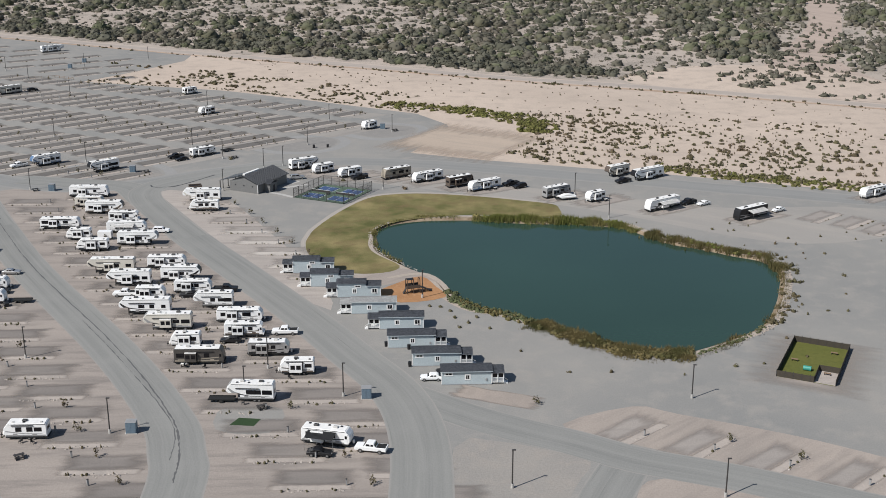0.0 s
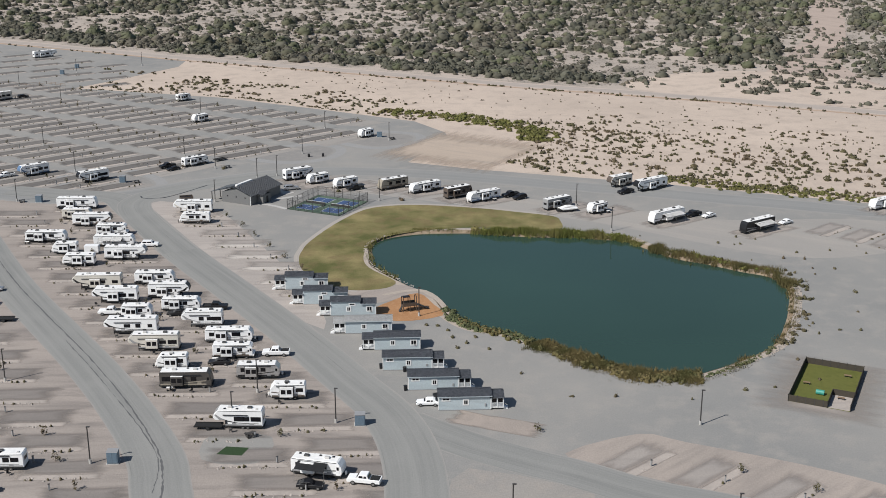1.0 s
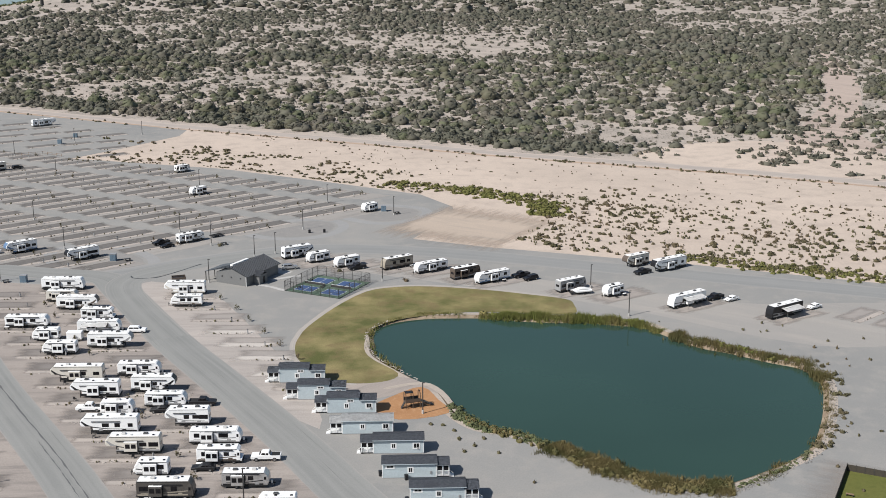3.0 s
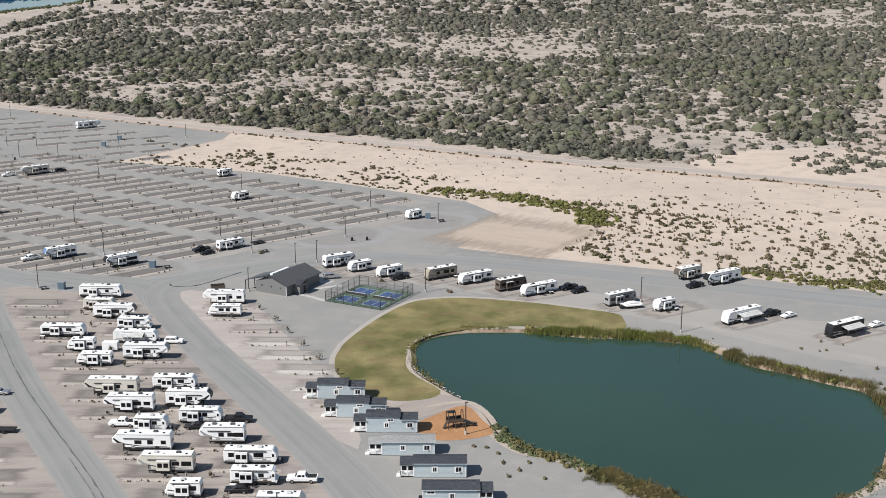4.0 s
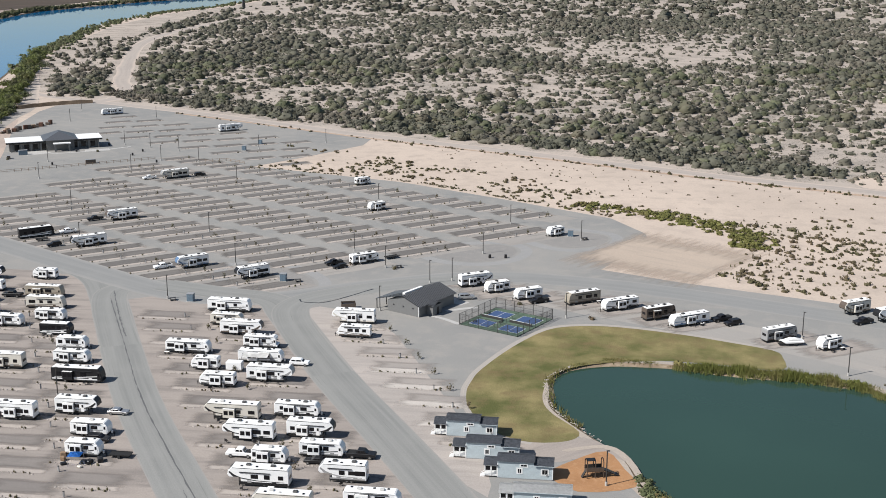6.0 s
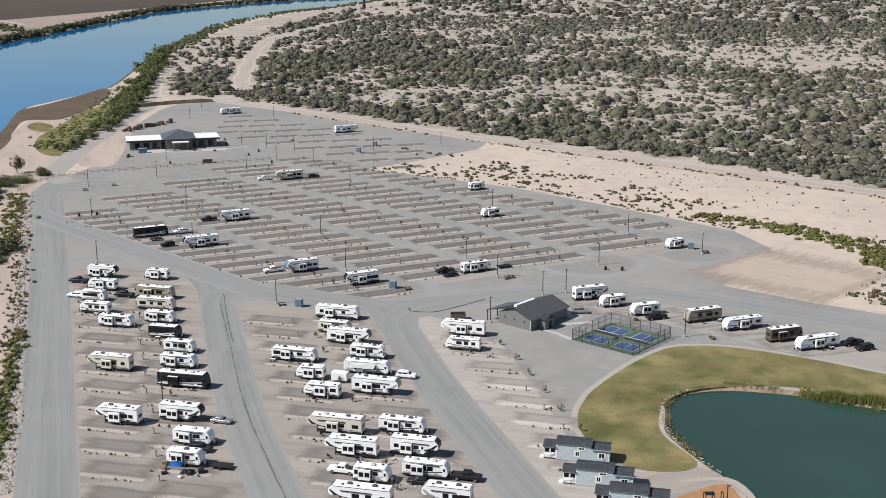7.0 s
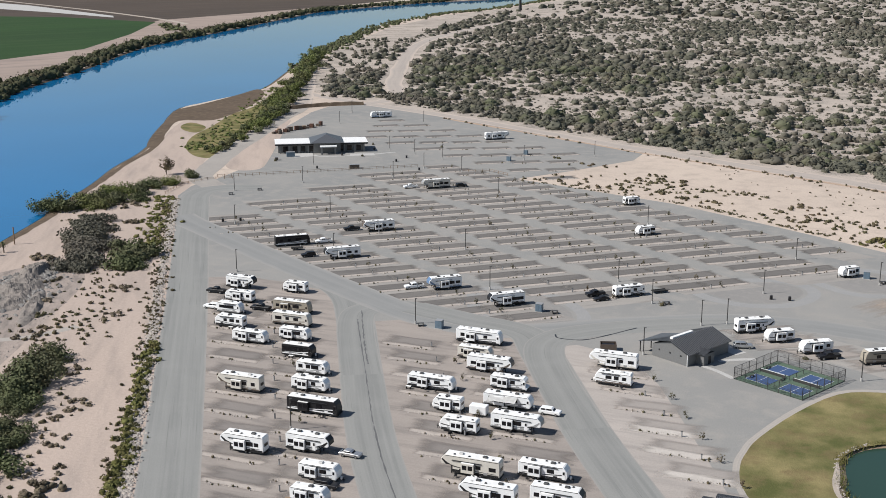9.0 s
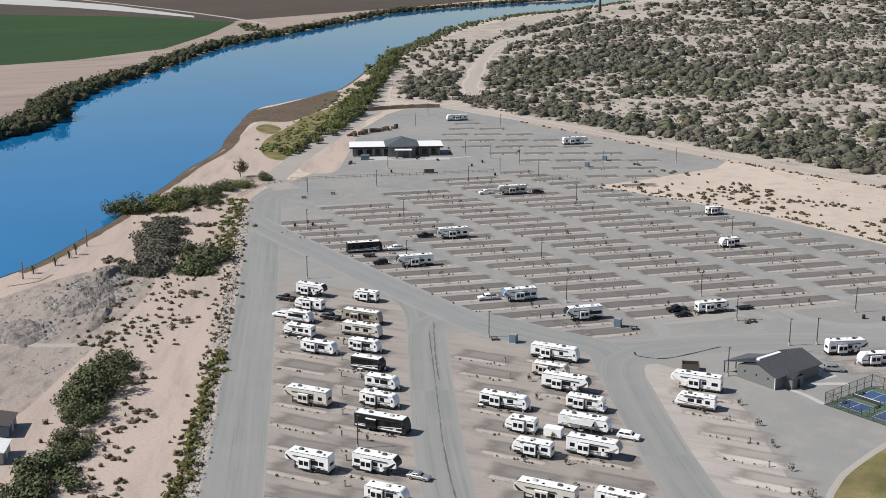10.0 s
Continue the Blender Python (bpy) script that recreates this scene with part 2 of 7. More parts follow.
M_POND = water("pond_water", (0.029, 0.060, 0.044), 0.6, 0.18)
# river: blue of the mirrored sky is put into the base colour
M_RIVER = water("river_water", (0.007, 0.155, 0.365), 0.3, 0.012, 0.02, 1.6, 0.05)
M_SCRUBLEAF = leafy("scrub_leaf", (0.082, 0.081, 0.061), (0.128, 0.125, 0.095), (0.142, 0.125, 0.100), 0.02)
M_SCRUBGREEN = leafy("mesquite_leaf", (0.080, 0.085, 0.052), (0.132, 0.138, 0.085), (0.145, 0.128, 0.095), 0.03)
M_SAGE = leafy("desert_shrub_leaf", (0.07, 0.064, 0.035), (0.12, 0.108, 0.058), (0.125, 0.092, 0.06), 0.05)
M_BRIGHT = leafy("bright_shrub_leaf", (0.10, 0.104, 0.032), (0.165, 0.16, 0.055), (0.125, 0.105, 0.045), 0.12)
M_REED = leafy("reed_leaf", (0.095, 0.115, 0.028), (0.165, 0.165, 0.048), (0.20, 0.165, 0.07), 0.12)
M_TREE = leafy("tree_leaf", (0.068, 0.080, 0.038), (0.132, 0.145, 0.070), (0.115, 0.108, 0.064), 0.05)
M_BRUSH = leafy("low_brush", (0.105, 0.094, 0.072), (0.165, 0.148, 0.115), (0.19, 0.163, 0.125), 0.05)
M_TWIG = leafy("dry_brush", (0.095, 0.078, 0.055), (0.15, 0.122, 0.085), (0.20, 0.16, 0.11), 0.2)
M_FARTREE = leafy("bank_tree_leaf", (0.042, 0.048, 0.026), (0.07, 0.074, 0.038), (0.08, 0.068, 0.04), 0.04)
M_WILLOW = leafy("willow_leaf", (0.115, 0.14, 0.042), (0.18, 0.198, 0.068), (0.125, 0.118, 0.06), 0.05)
M_BARK = plain("bark", (0.13, 0.10, 0.075), 0.9)
M_STEEL = plain("dark_bronze_steel", (0.045, 0.042, 0.04), 0.5)
M_WHITE = plain("white_gelcoat", (0.85, 0.85, 0.84), 0.35, vary=0.03)
M_CREAM = plain("cream_gelcoat", (0.62, 0.585, 0.52), 0.4, vary=0.03)
M_TAN = plain("beige_gelcoat", (0.34, 0.30, 0.24), 0.4, vary=0.04)
M_GREY = plain("grey_gelcoat", (0.30, 0.30, 0.30), 0.4, vary=0.03)
M_DARK = plain("charcoal_paint", (0.016, 0.016, 0.018), 0.4, spec=0.35)
M_BROWN = plain("brown_paint", (0.11, 0.085, 0.068), 0.4)
M_SILVER = plain("silver_skin", (0.55, 0.55, 0.55), 0.35, metal=0.7)
M_BLUE = plain("blue_paint", (0.12, 0.20, 0.33), 0.4)
M_ROOFW = plain("white_roof_membrane", (0.82, 0.81, 0.785), 0.6, vary=0.06, scale=1.2)
M_AC = plain("ac_shroud", (0.50, 0.49, 0.47), 0.6)
M_ACK = plain("black_ac_shroud", (0.05, 0.05, 0.05), 0.6)
M_GLASS = plain("tinted_glass", (0.008, 0.008, 0.010), 0.12, spec=0.3, vary=0.0)
M_TYRE = plain("tyre_rubber", (0.02, 0.02, 0.02), 0.8)
M_RIM = plain("alloy_rim", (0.4, 0.4, 0.4), 0.4, metal=0.8)
M_UNDER = plain("undercarriage", (0.014, 0.014, 0.014), 0.9)
M_TARP = plain("blue_tarp", (0.02, 0.17, 0.55), 0.5)
M_SIDING = plain("blue_grey_siding", (0.455, 0.515, 0.535), 0.6, vary=0.04)
M_TRIM = plain("white_trim", (0.78, 0.78, 0.76), 0.5, vary=0.03)
M_SHINGLE = plain("charcoal_shingle", (0.108, 0.117, 0.134), 0.85, vary=0.15, scale=2.0)
M_SHINGLE2 = plain("pale_shingle", (0.52, 0.52, 0.51), 0.85, vary=0.08, scale=2.0)
M_BLDG = plain("grey_metal_wall", (0.165, 0.165, 0.162), 0.6, vary=0.05)
M_RUST = plain("rusty_steel", (0.13, 0.062, 0.04), 0.85, vary=0.3)
M_RIB = plain("roof_rib", (0.15, 0.155, 0.163), 0.4, vary=0.05)
M_SEAM = plain("standing_seam_roof", (0.095, 0.099, 0.107), 0.4, vary=0.08)
M_SHED = plain("steel_blue_cabinet", (0.13, 0.185, 0.235), 0.5)
M_COURTG = plain("court_green", (0.09, 0.135, 0.092), 0.8, vary=0.06)
M_COURTB = plain("court_blue", (0.045, 0.085, 0.19), 0.8, vary=0.05)
M_LINE = plain("white_line", (0.75, 0.75, 0.75), 0.8, vary=0.02)
M_WOOD = plain("weathered_wood", (0.24, 0.16, 0.10), 0.85)
M_FABRIC = plain("brown_fence_fabric", (0.055, 0.046, 0.034), 0.9)
M_TEAL = plain("teal_plastic", (0.05, 0.30, 0.24), 0.5)
M_MAT = plain("green_mat", (0.022, 0.05, 0.014), 0.9)

# ---- small builders ----


def link_mesh(name, bm, mat, parent=None, label="", smooth=False):
    me = bpy.data.meshes.new(name)
    bm.to_mesh(me)
    bm.free()
    me.materials.append(mat)
    if smooth:
        me.shade_smooth()
    ob = new(name, me)
    if parent:
        ob.parent = parent
    if label:
        ob["label"] = label
    return ob


def part(name, bm, mat, parent, label=""):
    return link_mesh(name, bm, mat, parent, label)


def thing(name, m, label, category, group=""):
    ob = new(name)
    ob.empty_display_size = 0.3
    ob.matrix_world = m
    return tagged(ob, label, category, group)


def box(x0, x1, y0, y1, z0, z1, bev=0.0, bm=None):
    bm = bm or bmesh.new()
    vs = [bm.verts.new(p) for p in ((x0, y0, z0), (x1, y0, z0), (x1, y1, z0), (x0, y1, z0), (x0, y0, z1), (x1, y0, z1), (x1, y1, z1), (x0, y1, z1))]
    fs = [bm.faces.new([vs[i] for i in f]) for f in ((3, 2, 1, 0), (4, 5, 6, 7), (0, 1, 5, 4), (1, 2, 6, 5), (2, 3, 7, 6), (3, 0, 4, 7))]
    if bev:
        bmesh.ops.bevel(bm, geom=list({e for f in fs for e in f.edges}), offset=bev, segments=1, affect="EDGES")
    return bm


def profile(pts, y0, y1, bev=0.0, seg=1):
    """A side outline in x and z, run across from y0 to y1."""
    bm = bmesh.new()
    a = [bm.verts.new((x, y0, z)) for x, z in pts]
    b = [bm.verts.new((x, y1, z)) for x, z in pts]
    n = len(pts)
    bm.faces.new(a)
    bm.faces.new(b[::-1])
    for i in range(n):
        bm.faces.new((a[i], b[i], b[(i + 1) % n], a[(i + 1) % n]))
    bmesh.ops.recalc_face_normals(bm, faces=bm.faces)
    if bev:
        bmesh.ops.bevel(bm, geom=list(bm.edges), offset=bev, segments=seg, affect="EDGES")
    return bm


def drum(x, y, z, r, h, axis="Z", n=12, r2=None, bm=None):
    bm = bm or bmesh.new()
    rot = {"Z": Matrix(), "Y": Matrix.Rotation(radians(90), 4, "X"), "X": Matrix.Rotation(radians(90), 4, "Y")}[axis]
    bmesh.ops.create_cone(bm, cap_ends=True, segments=n, radius1=r, radius2=r if r2 is None else r2, depth=h, matrix=Matrix.Translation((x, y, z)) @ rot)
    return bm


def smooth_loop(pts, k=4, closed=True):
    """A Catmull-Rom curve through the points."""
    p = [Vector(q) for q in pts]
    n, out = len(p), []
    for i in range(n if closed else n - 1):
        if closed:
            a, b, c, d = p[i - 1], p[i], p[(i + 1) % n], p[(i + 2) % n]
        else:
            a, b, c, d = p[max(i - 1, 0)], p[i], p[i + 1], p[min(i + 2, n - 1)]
        for j in range(k):
            t = j / k
            out.append(0.5 * (2 * b + (c - a) * t + (2 * a - 5 * b + 4 * c - d) * t * t + (3 * b - a - 3 * c + d) * t ** 3))
    if not closed:
        out.append(p[-1])
    return out


def swell(loop, d):
    """The closed loop moved outwards by d."""
    n = len(loop)
    area = sum(loop[i].x * loop[(i + 1) % n].y - loop[(i + 1) % n].x * loop[i].y for i in range(n))
    s = 1 if area > 0 else -1
    out = []
    for i in range(n):
        t = (loop[(i + 1) % n] - loop[i - 1]).normalized()
        out.append(loop[i] + Vector((t.y, -t.x)) * d * s)
    return out


def sheet(name, loops, z, mat, kind="structure", label="", category="", thick=0.0):
    """A flat sheet: the first loop is its outline, the others are holes."""
    bm = bmesh.new()
    edges = []
    z = 0.03 + (z - 0.03) * 0.4 if z > 0.03 else z
    for loop in loops:
        vs = [bm.verts.new((p[0], p[1], z)) for p in loop]
        edges += [bm.edges.new((vs[i], vs[(i + 1) % len(vs)])) for i in range(len(vs))]
    bmesh.ops.triangle_fill(bm, use_beauty=True, use_dissolve=False, edges=edges, normal=(0, 0, 1))
    for f in bm.faces:
        if f.normal.z < 0:
            f.normal_flip()
    return tagged(link_mesh(name, bm, mat), label, category, "", kind)


def ring(name, outer, zo, inner, zi, mat, label="", category=""):
    bm = bmesh.new()
    a = [bm.verts.new((p.x, p.y, zo)) for p in outer]
    b = [bm.verts.new((p.x, p.y, zi)) for p in inner]
    n = len(a)
    for i in range(n):
        bm.faces.new((a[i], a[(i + 1) % n], b[(i + 1) % n], b[i]))
    bmesh.ops.recalc_face_normals(bm, faces=bm.faces)
    if sum(f.normal.z for f in bm.faces) < 0:
        bmesh.ops.reverse_faces(bm, faces=bm.faces)
    return tagged(link_mesh(name, bm, mat), label, category, "", "structure")


def ribbon(name, pts, width, z, mat, label="", category="road", k=6, wob=0.0):
    """A strip along a smooth line."""
    line = smooth_loop(pts, k, closed=False)
    z = 0.03 + (z - 0.03) * 0.4 if z > 0.03 else z
    rng = random.Random(len(pts) * 7 + int(width * 10))
    bm = bmesh.new()
    left, right = [], []
    for i, p in enumerate(line):
        t = (line[min(i + 1, len(line) - 1)] - line[max(i - 1, 0)]).normalized()
        nrm = Vector((-t.y, t.x))
        w = width / 2 + rng.uniform(-wob, wob)
        left.append(bm.verts.new((*(p + nrm * w), z)))
        right.append(bm.verts.new((*(p - nrm * (width / 2 + rng.uniform(-wob, wob))), z)))
    uv = bm.loops.layers.uv.new("along")
    run = [0.0]
    for p, q in zip(line, line[1:]):
        run.append(run[-1] + (q - p).length)
    for i in range(len(line) - 1):
        f = bm.faces.new((right[i], right[i + 1], left[i + 1], left[i]))
        for lp, at in zip(f.loops, ((run[i], -1), (run[i + 1], -1), (run[i + 1], 1), (run[i], 1))):
            lp[uv].uv = at
    return tagged(link_mesh(name, bm, mat), label, category, "", "structure")


def inside(x, y, poly):
    """Which of the points lie in the polygon."""
    res = np.zeros(len(x), bool)
    n = len(poly)
    for i in range(n):
        x0, y0, x1, y1 = poly[i][0], poly[i][1], poly[(i + 1) % n][0], poly[(i + 1) % n][1]
        if y0 == y1:
            continue
        res ^= ((y0 > y) != (y1 > y)) & (x < (x1 - x0) * (y - y0) / (y1 - y0) + x0)
    return res


def raw_mesh(name, co, faces, mat):
    """A mesh from arrays of corners and of quads or triangles."""
    me = bpy.data.meshes.new(name)
    k = faces.shape[1]
    me.vertices.add(len(co))
    me.vertices.foreach_set("co", co.astype(np.float32).ravel())
    me.loops.add(faces.size)
    me.loops.foreach_set("vertex_index", faces.astype(np.int32).ravel())
    me.polygons.add(len(faces))
    me.polygons.foreach_set("loop_start", np.arange(0, faces.size, k, dtype=np.int32))
    me.update(calc_edges=True)
    me.materials.append(mat)
    return me


def clump_arrays(rng, cx, cy, cz, rad, hgt, leaves, size, lobes=4):
    """Leaf quads gathered in rounded lobes over each centre."""
    n = len(cx)
    lob = rng.normal(size=(n, lobes, 3)) * np.array([0.42, 0.42, 0.20]) + np.array([0, 0, 0.42])
    lr = rng.uniform(0.38, 0.68, (n, lobes))
    pick = rng.integers(0, lobes, (n, leaves))
    d = rng.normal(size=(n, leaves, 3))
    d /= np.linalg.norm(d, axis=2, keepdims=True)
    rr = rng.uniform(0.55, 1.0, (n, leaves, 1))
    idx = np.arange(n)[:, None]
    p = lob[idx, pick] + d * rr * lr[idx, pick][..., None]
    p[..., 2] = np.abs(p[..., 2]) * 0.95 + 0.03
    sc = np.stack([rad, rad, hgt], 1)[:, None, :]
    centre = p * sc + np.stack([cx, cy, cz], 1)[:, None, :]
    nrm = d + rng.normal(size=d.shape) * 0.5 + np.array([0, 0, 0.35])
    nrm /= np.linalg.norm(nrm, axis=2, keepdims=True)
    ref = rng.normal(size=d.shape)
    u = np.cross(nrm, ref)
    u /= np.linalg.norm(u, axis=2, keepdims=True)
    v = np.cross(nrm, u)
    s = (np.asarray(size)[:, None] * rng.uniform(0.6, 1.3, (n, leaves)))[..., None]
    quad = np.stack([centre - u * s, centre - v * s * 0.7, centre + u * s, centre + v * s * 0.7], 2)
    co = quad.reshape(-1, 3)
    return co, np.arange(len(co)).reshape(-1, 4)


def dome_arrays(rng, cx, cy, cz, rad, hgt, segs=7):
    """A lumpy low dome under each crown of leaves."""
    n = len(cx)
    rings = ((0.0, 0.80), (0.40, 0.92), (0.76, 0.58))
    ang = np.arange(segs) * 6.2832 / segs
    co = np.zeros((n, 3 * segs + 1, 3))
    for k, (z, r) in enumerate(rings):
        j = rng.uniform(0.68, 1.2, (n, segs))
        a = ang + rng.uniform(-0.2, 0.2, (n, segs)) + 0.4 * k
        co[:, k * segs:(k + 1) * segs, 0] = np.cos(a) * r * j * rad[:, None]
        co[:, k * segs:(k + 1) * segs, 1] = np.sin(a) * r * j * rad[:, None]
        co[:, k * segs:(k + 1) * segs, 2] = z * hgt[:, None] * (rng.uniform(0.75, 1.2, (n, segs)) if k else 0.0)
    co[:, -1, 2] = hgt * rng.uniform(0.8, 1.0, n)
    co += np.stack([cx, cy, cz], 1)[:, None, :]
    quads = []
    for k in range(2):
        for i in range(segs):
            quads.append((k * segs + i, k * segs + (i + 1) % segs, (k + 1) * segs + (i + 1) % segs, (k + 1) * segs + i))
    for i in range(0, segs, 1):
        quads.append((2 * segs + i, 2 * segs + (i + 1) % segs, 3 * segs, 3 * segs))
    tri = []
    for q in quads:
        tri.append(q[:3])
        if q[2] != q[3]:
            tri.append((q[0], q[2], q[3]))
    f = (np.arange(n)[:, None, None] * (3 * segs + 1) + np.array(tri)[None]).reshape(-1, 3)
    return co.reshape(-1, 3), f


def bushes(name, rng, xs, ys, rads, hgts, leaves, mat, label, category="shrub", leaf=0.36, kind="stuff", z=0.0, segs=7):
    zz = np.full(len(xs), z)
    co, f = clump_arrays(rng, xs, ys, zz, rads, hgts, leaves, rads * leaf * 0.8)
    f = np.concatenate([f[:, :3], f[:, [0, 2, 3]]])
    dc, df = dome_arrays(rng, xs, ys, zz, rads * 0.92, hgts * 0.9, segs)
    f = np.concatenate([f, df + len(co)])
    co = np.concatenate([co, dc])
    return tagged(new(name, raw_mesh(name, co, f, mat)), label, category, "", kind)


def clump_mesh(name, seed, rad, hgt, leaves, mat, leaf=0.3, lobes=6):
    rng = np.random.default_rng(seed)
    one = np.zeros(1)
    co, f = clump_arrays(rng, one, one, one, one + rad, one + hgt, leaves, one + rad * leaf, lobes)
    return raw_mesh(name, co, f, mat)


# ---- ground, water, fields ----
POND = smooth_loop([(-9, 256), (-10, 266), (-6, 273), (2, 277), (11, 278), (18, 278), (27, 276), (37, 275), (45, 275), (54, 273), (60, 272), (64, 266), (71, 257), (79, 252), (87, 246), (93, 242), (95, 233), (92, 220), (88, 208), (83, 197), (75, 189), (67, 183), (60, 179), (53, 180), (45, 184), (38, 191), (31, 197), (24, 203), (18, 205), (13, 212), (9, 224), (3, 232), (-3, 240), (-8, 248)], 4)
LAWN = smooth_loop([(-29, 253), (-29, 260), (-28, 268), (-23, 285), (-16, 300), (-8, 305), (3, 306), (19, 303), (31, 299), (41, 295), (43, 290), (42, 281), (28, 282), (14, 282), (1, 278), (-7, 273), (-11, 266), (-12, 257), (-11, 249), (-8, 243), (-2, 235), (-4, 230), (-11, 228), (-17, 230), (-22, 235), (-27, 244)], 3)
SHORE = [(-215, 60), (-262, 180), (-279, 245)] + [(-285, 290), (-287, 306), (-296, 331), (-309, 365), (-316, 378), (-335, 423), (-352, 458), (-375, 512), (-441, 622), (-449, 663), (-451, 711), (-458, 751), (-500, 849), (-570, 1011), (-611, 1139), (-680, 1347), (-717, 1592), (-702, 1765), (-718, 2065), (-700, 2199)] + [(-640, 2700), (-560, 3300)]
FARSHORE = [(-420, 60), (-450, 300), (-475, 420)] + [(-493, 478), (-496, 504), (-520, 553), (-564, 601), (-607, 683), (-659, 804), (-745, 989), (-783, 1137), (-831, 1326), (-894, 1577), (-894, 1663), (-868, 1917), (-792, 2150)] + [(-740, 2700), (-680, 3300)]
RIVER = smooth_loop(SHORE, 4, False) + smooth_loop(FARSHORE, 4, False)[::-1]
UPPER = [(-157, 532), (-138, 571), (-139, 597), (-177, 644), (-237, 669), (-286, 690), (-338, 700), (-362, 677), (-359, 650), (-347, 611), (-334, 565), (-317, 514), (-293, 474)]
CAMP = [(-22, 30), (220, 30), (220, 285), (148, 309), (82, 333), (62, 339), (19, 352), (-6, 362), (2, 385), (8, 398), (6, 412),
        (-7, 433), (-50, 458), (-98, 484), (-151, 500), (-172, 506)] + UPPER + [(-290, 452), (-291, 436), (-284, 417), (-194, 291), (-130, 198)]
SANDTOP = [(-420, 735), (-370, 708), (-274, 668), (-143, 602), (-42, 558), (34, 523), (112, 493), (195, 455), (330, 390), (520, 300)]

sheet("ground", [[(-3500, -900), (3500, -900), (3500, 4300), (-3500, 4300)], swell(POND, 1.6), swell(RIVER, 4.0)], 0.0, M_SAND, label="pale tan desert sand reaching the horizon", category="ground")
sheet("camp_ground", [CAMP, swell(POND, 1.6)], 0.03, M_GRAVEL, label="grey compacted gravel of the campground", category="gravel ground")
ring("pond_bank", swell(POND, 1.65), 0.032, swell(POND, -1.5), -1.6, M_BANK, "damp tan earth bank round the pond", "bank")
sheet("pond_water", [swell(POND, 0.35)], -0.6, M_POND, label="dark teal still pond water", category="water")
sheet("pond_shore", [swell(POND, 3.4), swell(POND, 1.62)], 0.045, M_TRACK, label="pale sandy verge round the pond", category="verge")
ring("river_bank", swell(RIVER, 4.05), 0.002, swell(RIVER, -6.0), -3.0, M_MUD, "brown muddy river bank", "bank")
sheet("river_water", [swell(RIVER, 1.0)], -0.8, M_RIVER, label="calm river with the reflected sky's blue put into its colour", category="water")
SCRUB = [(-420, 745), (-372, 716), (-274, 674), (-143, 608), (-42, 564), (34, 529), (112, 500), (195, 462), (330, 398), (900, 150), (3000, 150), (3000, 4200), (-550, 4200), (-630, 2700), (-690, 2065), (-676, 1765), (-690, 1592), (-655, 1347), (-590, 1139), (-548, 1011), (-470, 849)]
sheet("scrub_ground", [SCRUB], 0.035, M_SCRUB, label="mottled tan desert soil with litter between shrubs", category="desert ground")
sheet("wash_sand", [smooth_loop([(273, 889), (290, 960), (318, 1050), (325, 1050), (310, 960), (300, 890), (245, 691), (212, 588), (222, 500), (300, 440), (300, 412), (197, 462), (110, 499), (119, 523), (158, 549), (195, 629), (239, 747)], 4)], 0.05, M_RIVERSAND, label="pale sandy wash through the scrub", category="sand")
sheet("wash_apron", [smooth_loop([(92, 509), (197, 463), (330, 402), (330, 440), (225, 508), (208, 532), (190, 552), (150, 566), (108, 548)], 3)], 0.058, M_SAND, label="pale sand at the mouth of the wash", category="sand")
ribbon("lawn_edge", [(-11, 227.5), (-17, 229.5), (-22.5, 234.5), (-27.5, 244), (-29.6, 253), (-29.6, 260), (-28.6, 268), (-23.6, 285.5), (-16.4, 300.6), (-8, 305.8), (3, 306.8), (19, 303.8), (31, 299.8), (41.5, 295.6)], 1.5, 0.062, M_DIRT2, "pale worn gravel edge round the lawn", "verge")
sheet("lawn", [LAWN], 0.07, M_LAWN, label="yellow-green dormant lawn beside the pond", category="lawn")
sheet("brown_field", [[(-3400, 560), (-1050, 560), (-850, 760), (-820, 900), (-900, 1130), (-990, 1330), (-960, 1700), (-950, 2400), (-3400, 2900)]], 0.03, M_BROWNFIELD, label="bare brown ploughed farm field beyond the river", category="field")
sheet("green_field", [[(-1900, 700), (-800, 735), (-775, 815), (-782, 940), (-865, 1113), (-970, 1295), (-1150, 1330), (-1900, 1150)]], 0.06, M_GREENFIELD, label="dark green irrigated crop field", category="field")
sheet("field_canal", [[(-1813, 1666), (-1658, 1643), (-1427, 1557), (-1110, 1382), (-1084, 1351), (-1261, 1416), (-1440, 1468), (-1624, 1496)]], 0.09, M_CONC, label="pale flooded concrete-lined canal between fields", category="canal")
ribbon("farm_track", [(-1682, 1709), (-1424, 1580), (-1186, 1456), (-994, 1342), (-912, 1281)], 9, 0.1, M_TRACK, "tan farm track between fields", "dirt road", wob=0.8)
sheet("far_bank_soil", [[(-3400, 300), (-455, 300), (-482, 420), (-501, 478), (-504, 504), (-528, 556), (-572, 606), (-615, 688), (-667, 808), (-753, 993), (-791, 1140), (-839, 1330), (-902, 1580), (-960, 1700), (-3400, 2000)]], 0.02, M_FARSOIL, label="pinkish brown graded soil on the far river bank", category="bare soil")
NEARBANK = [q for q in swell(RIVER, 4.3) if 60 < q.y < 505 and q.x > -385]
sheet("river_sand", [[(-118, 60), (-118, 180), (-190, 286), (-282, 420), (-302, 452), (-330, 505)] + [(q.x, q.y) for q in sorted(NEARBANK, key=lambda q: -q.y)]], 0.012, M_RIVERSAND, label="pinkish tan sand between levee and river", category="sand")
ribbon("levee_road", SANDTOP, 11, 0.06, M_DIRT, "tan dirt road along the edge of the scrub", "dirt road", wob=0.6)
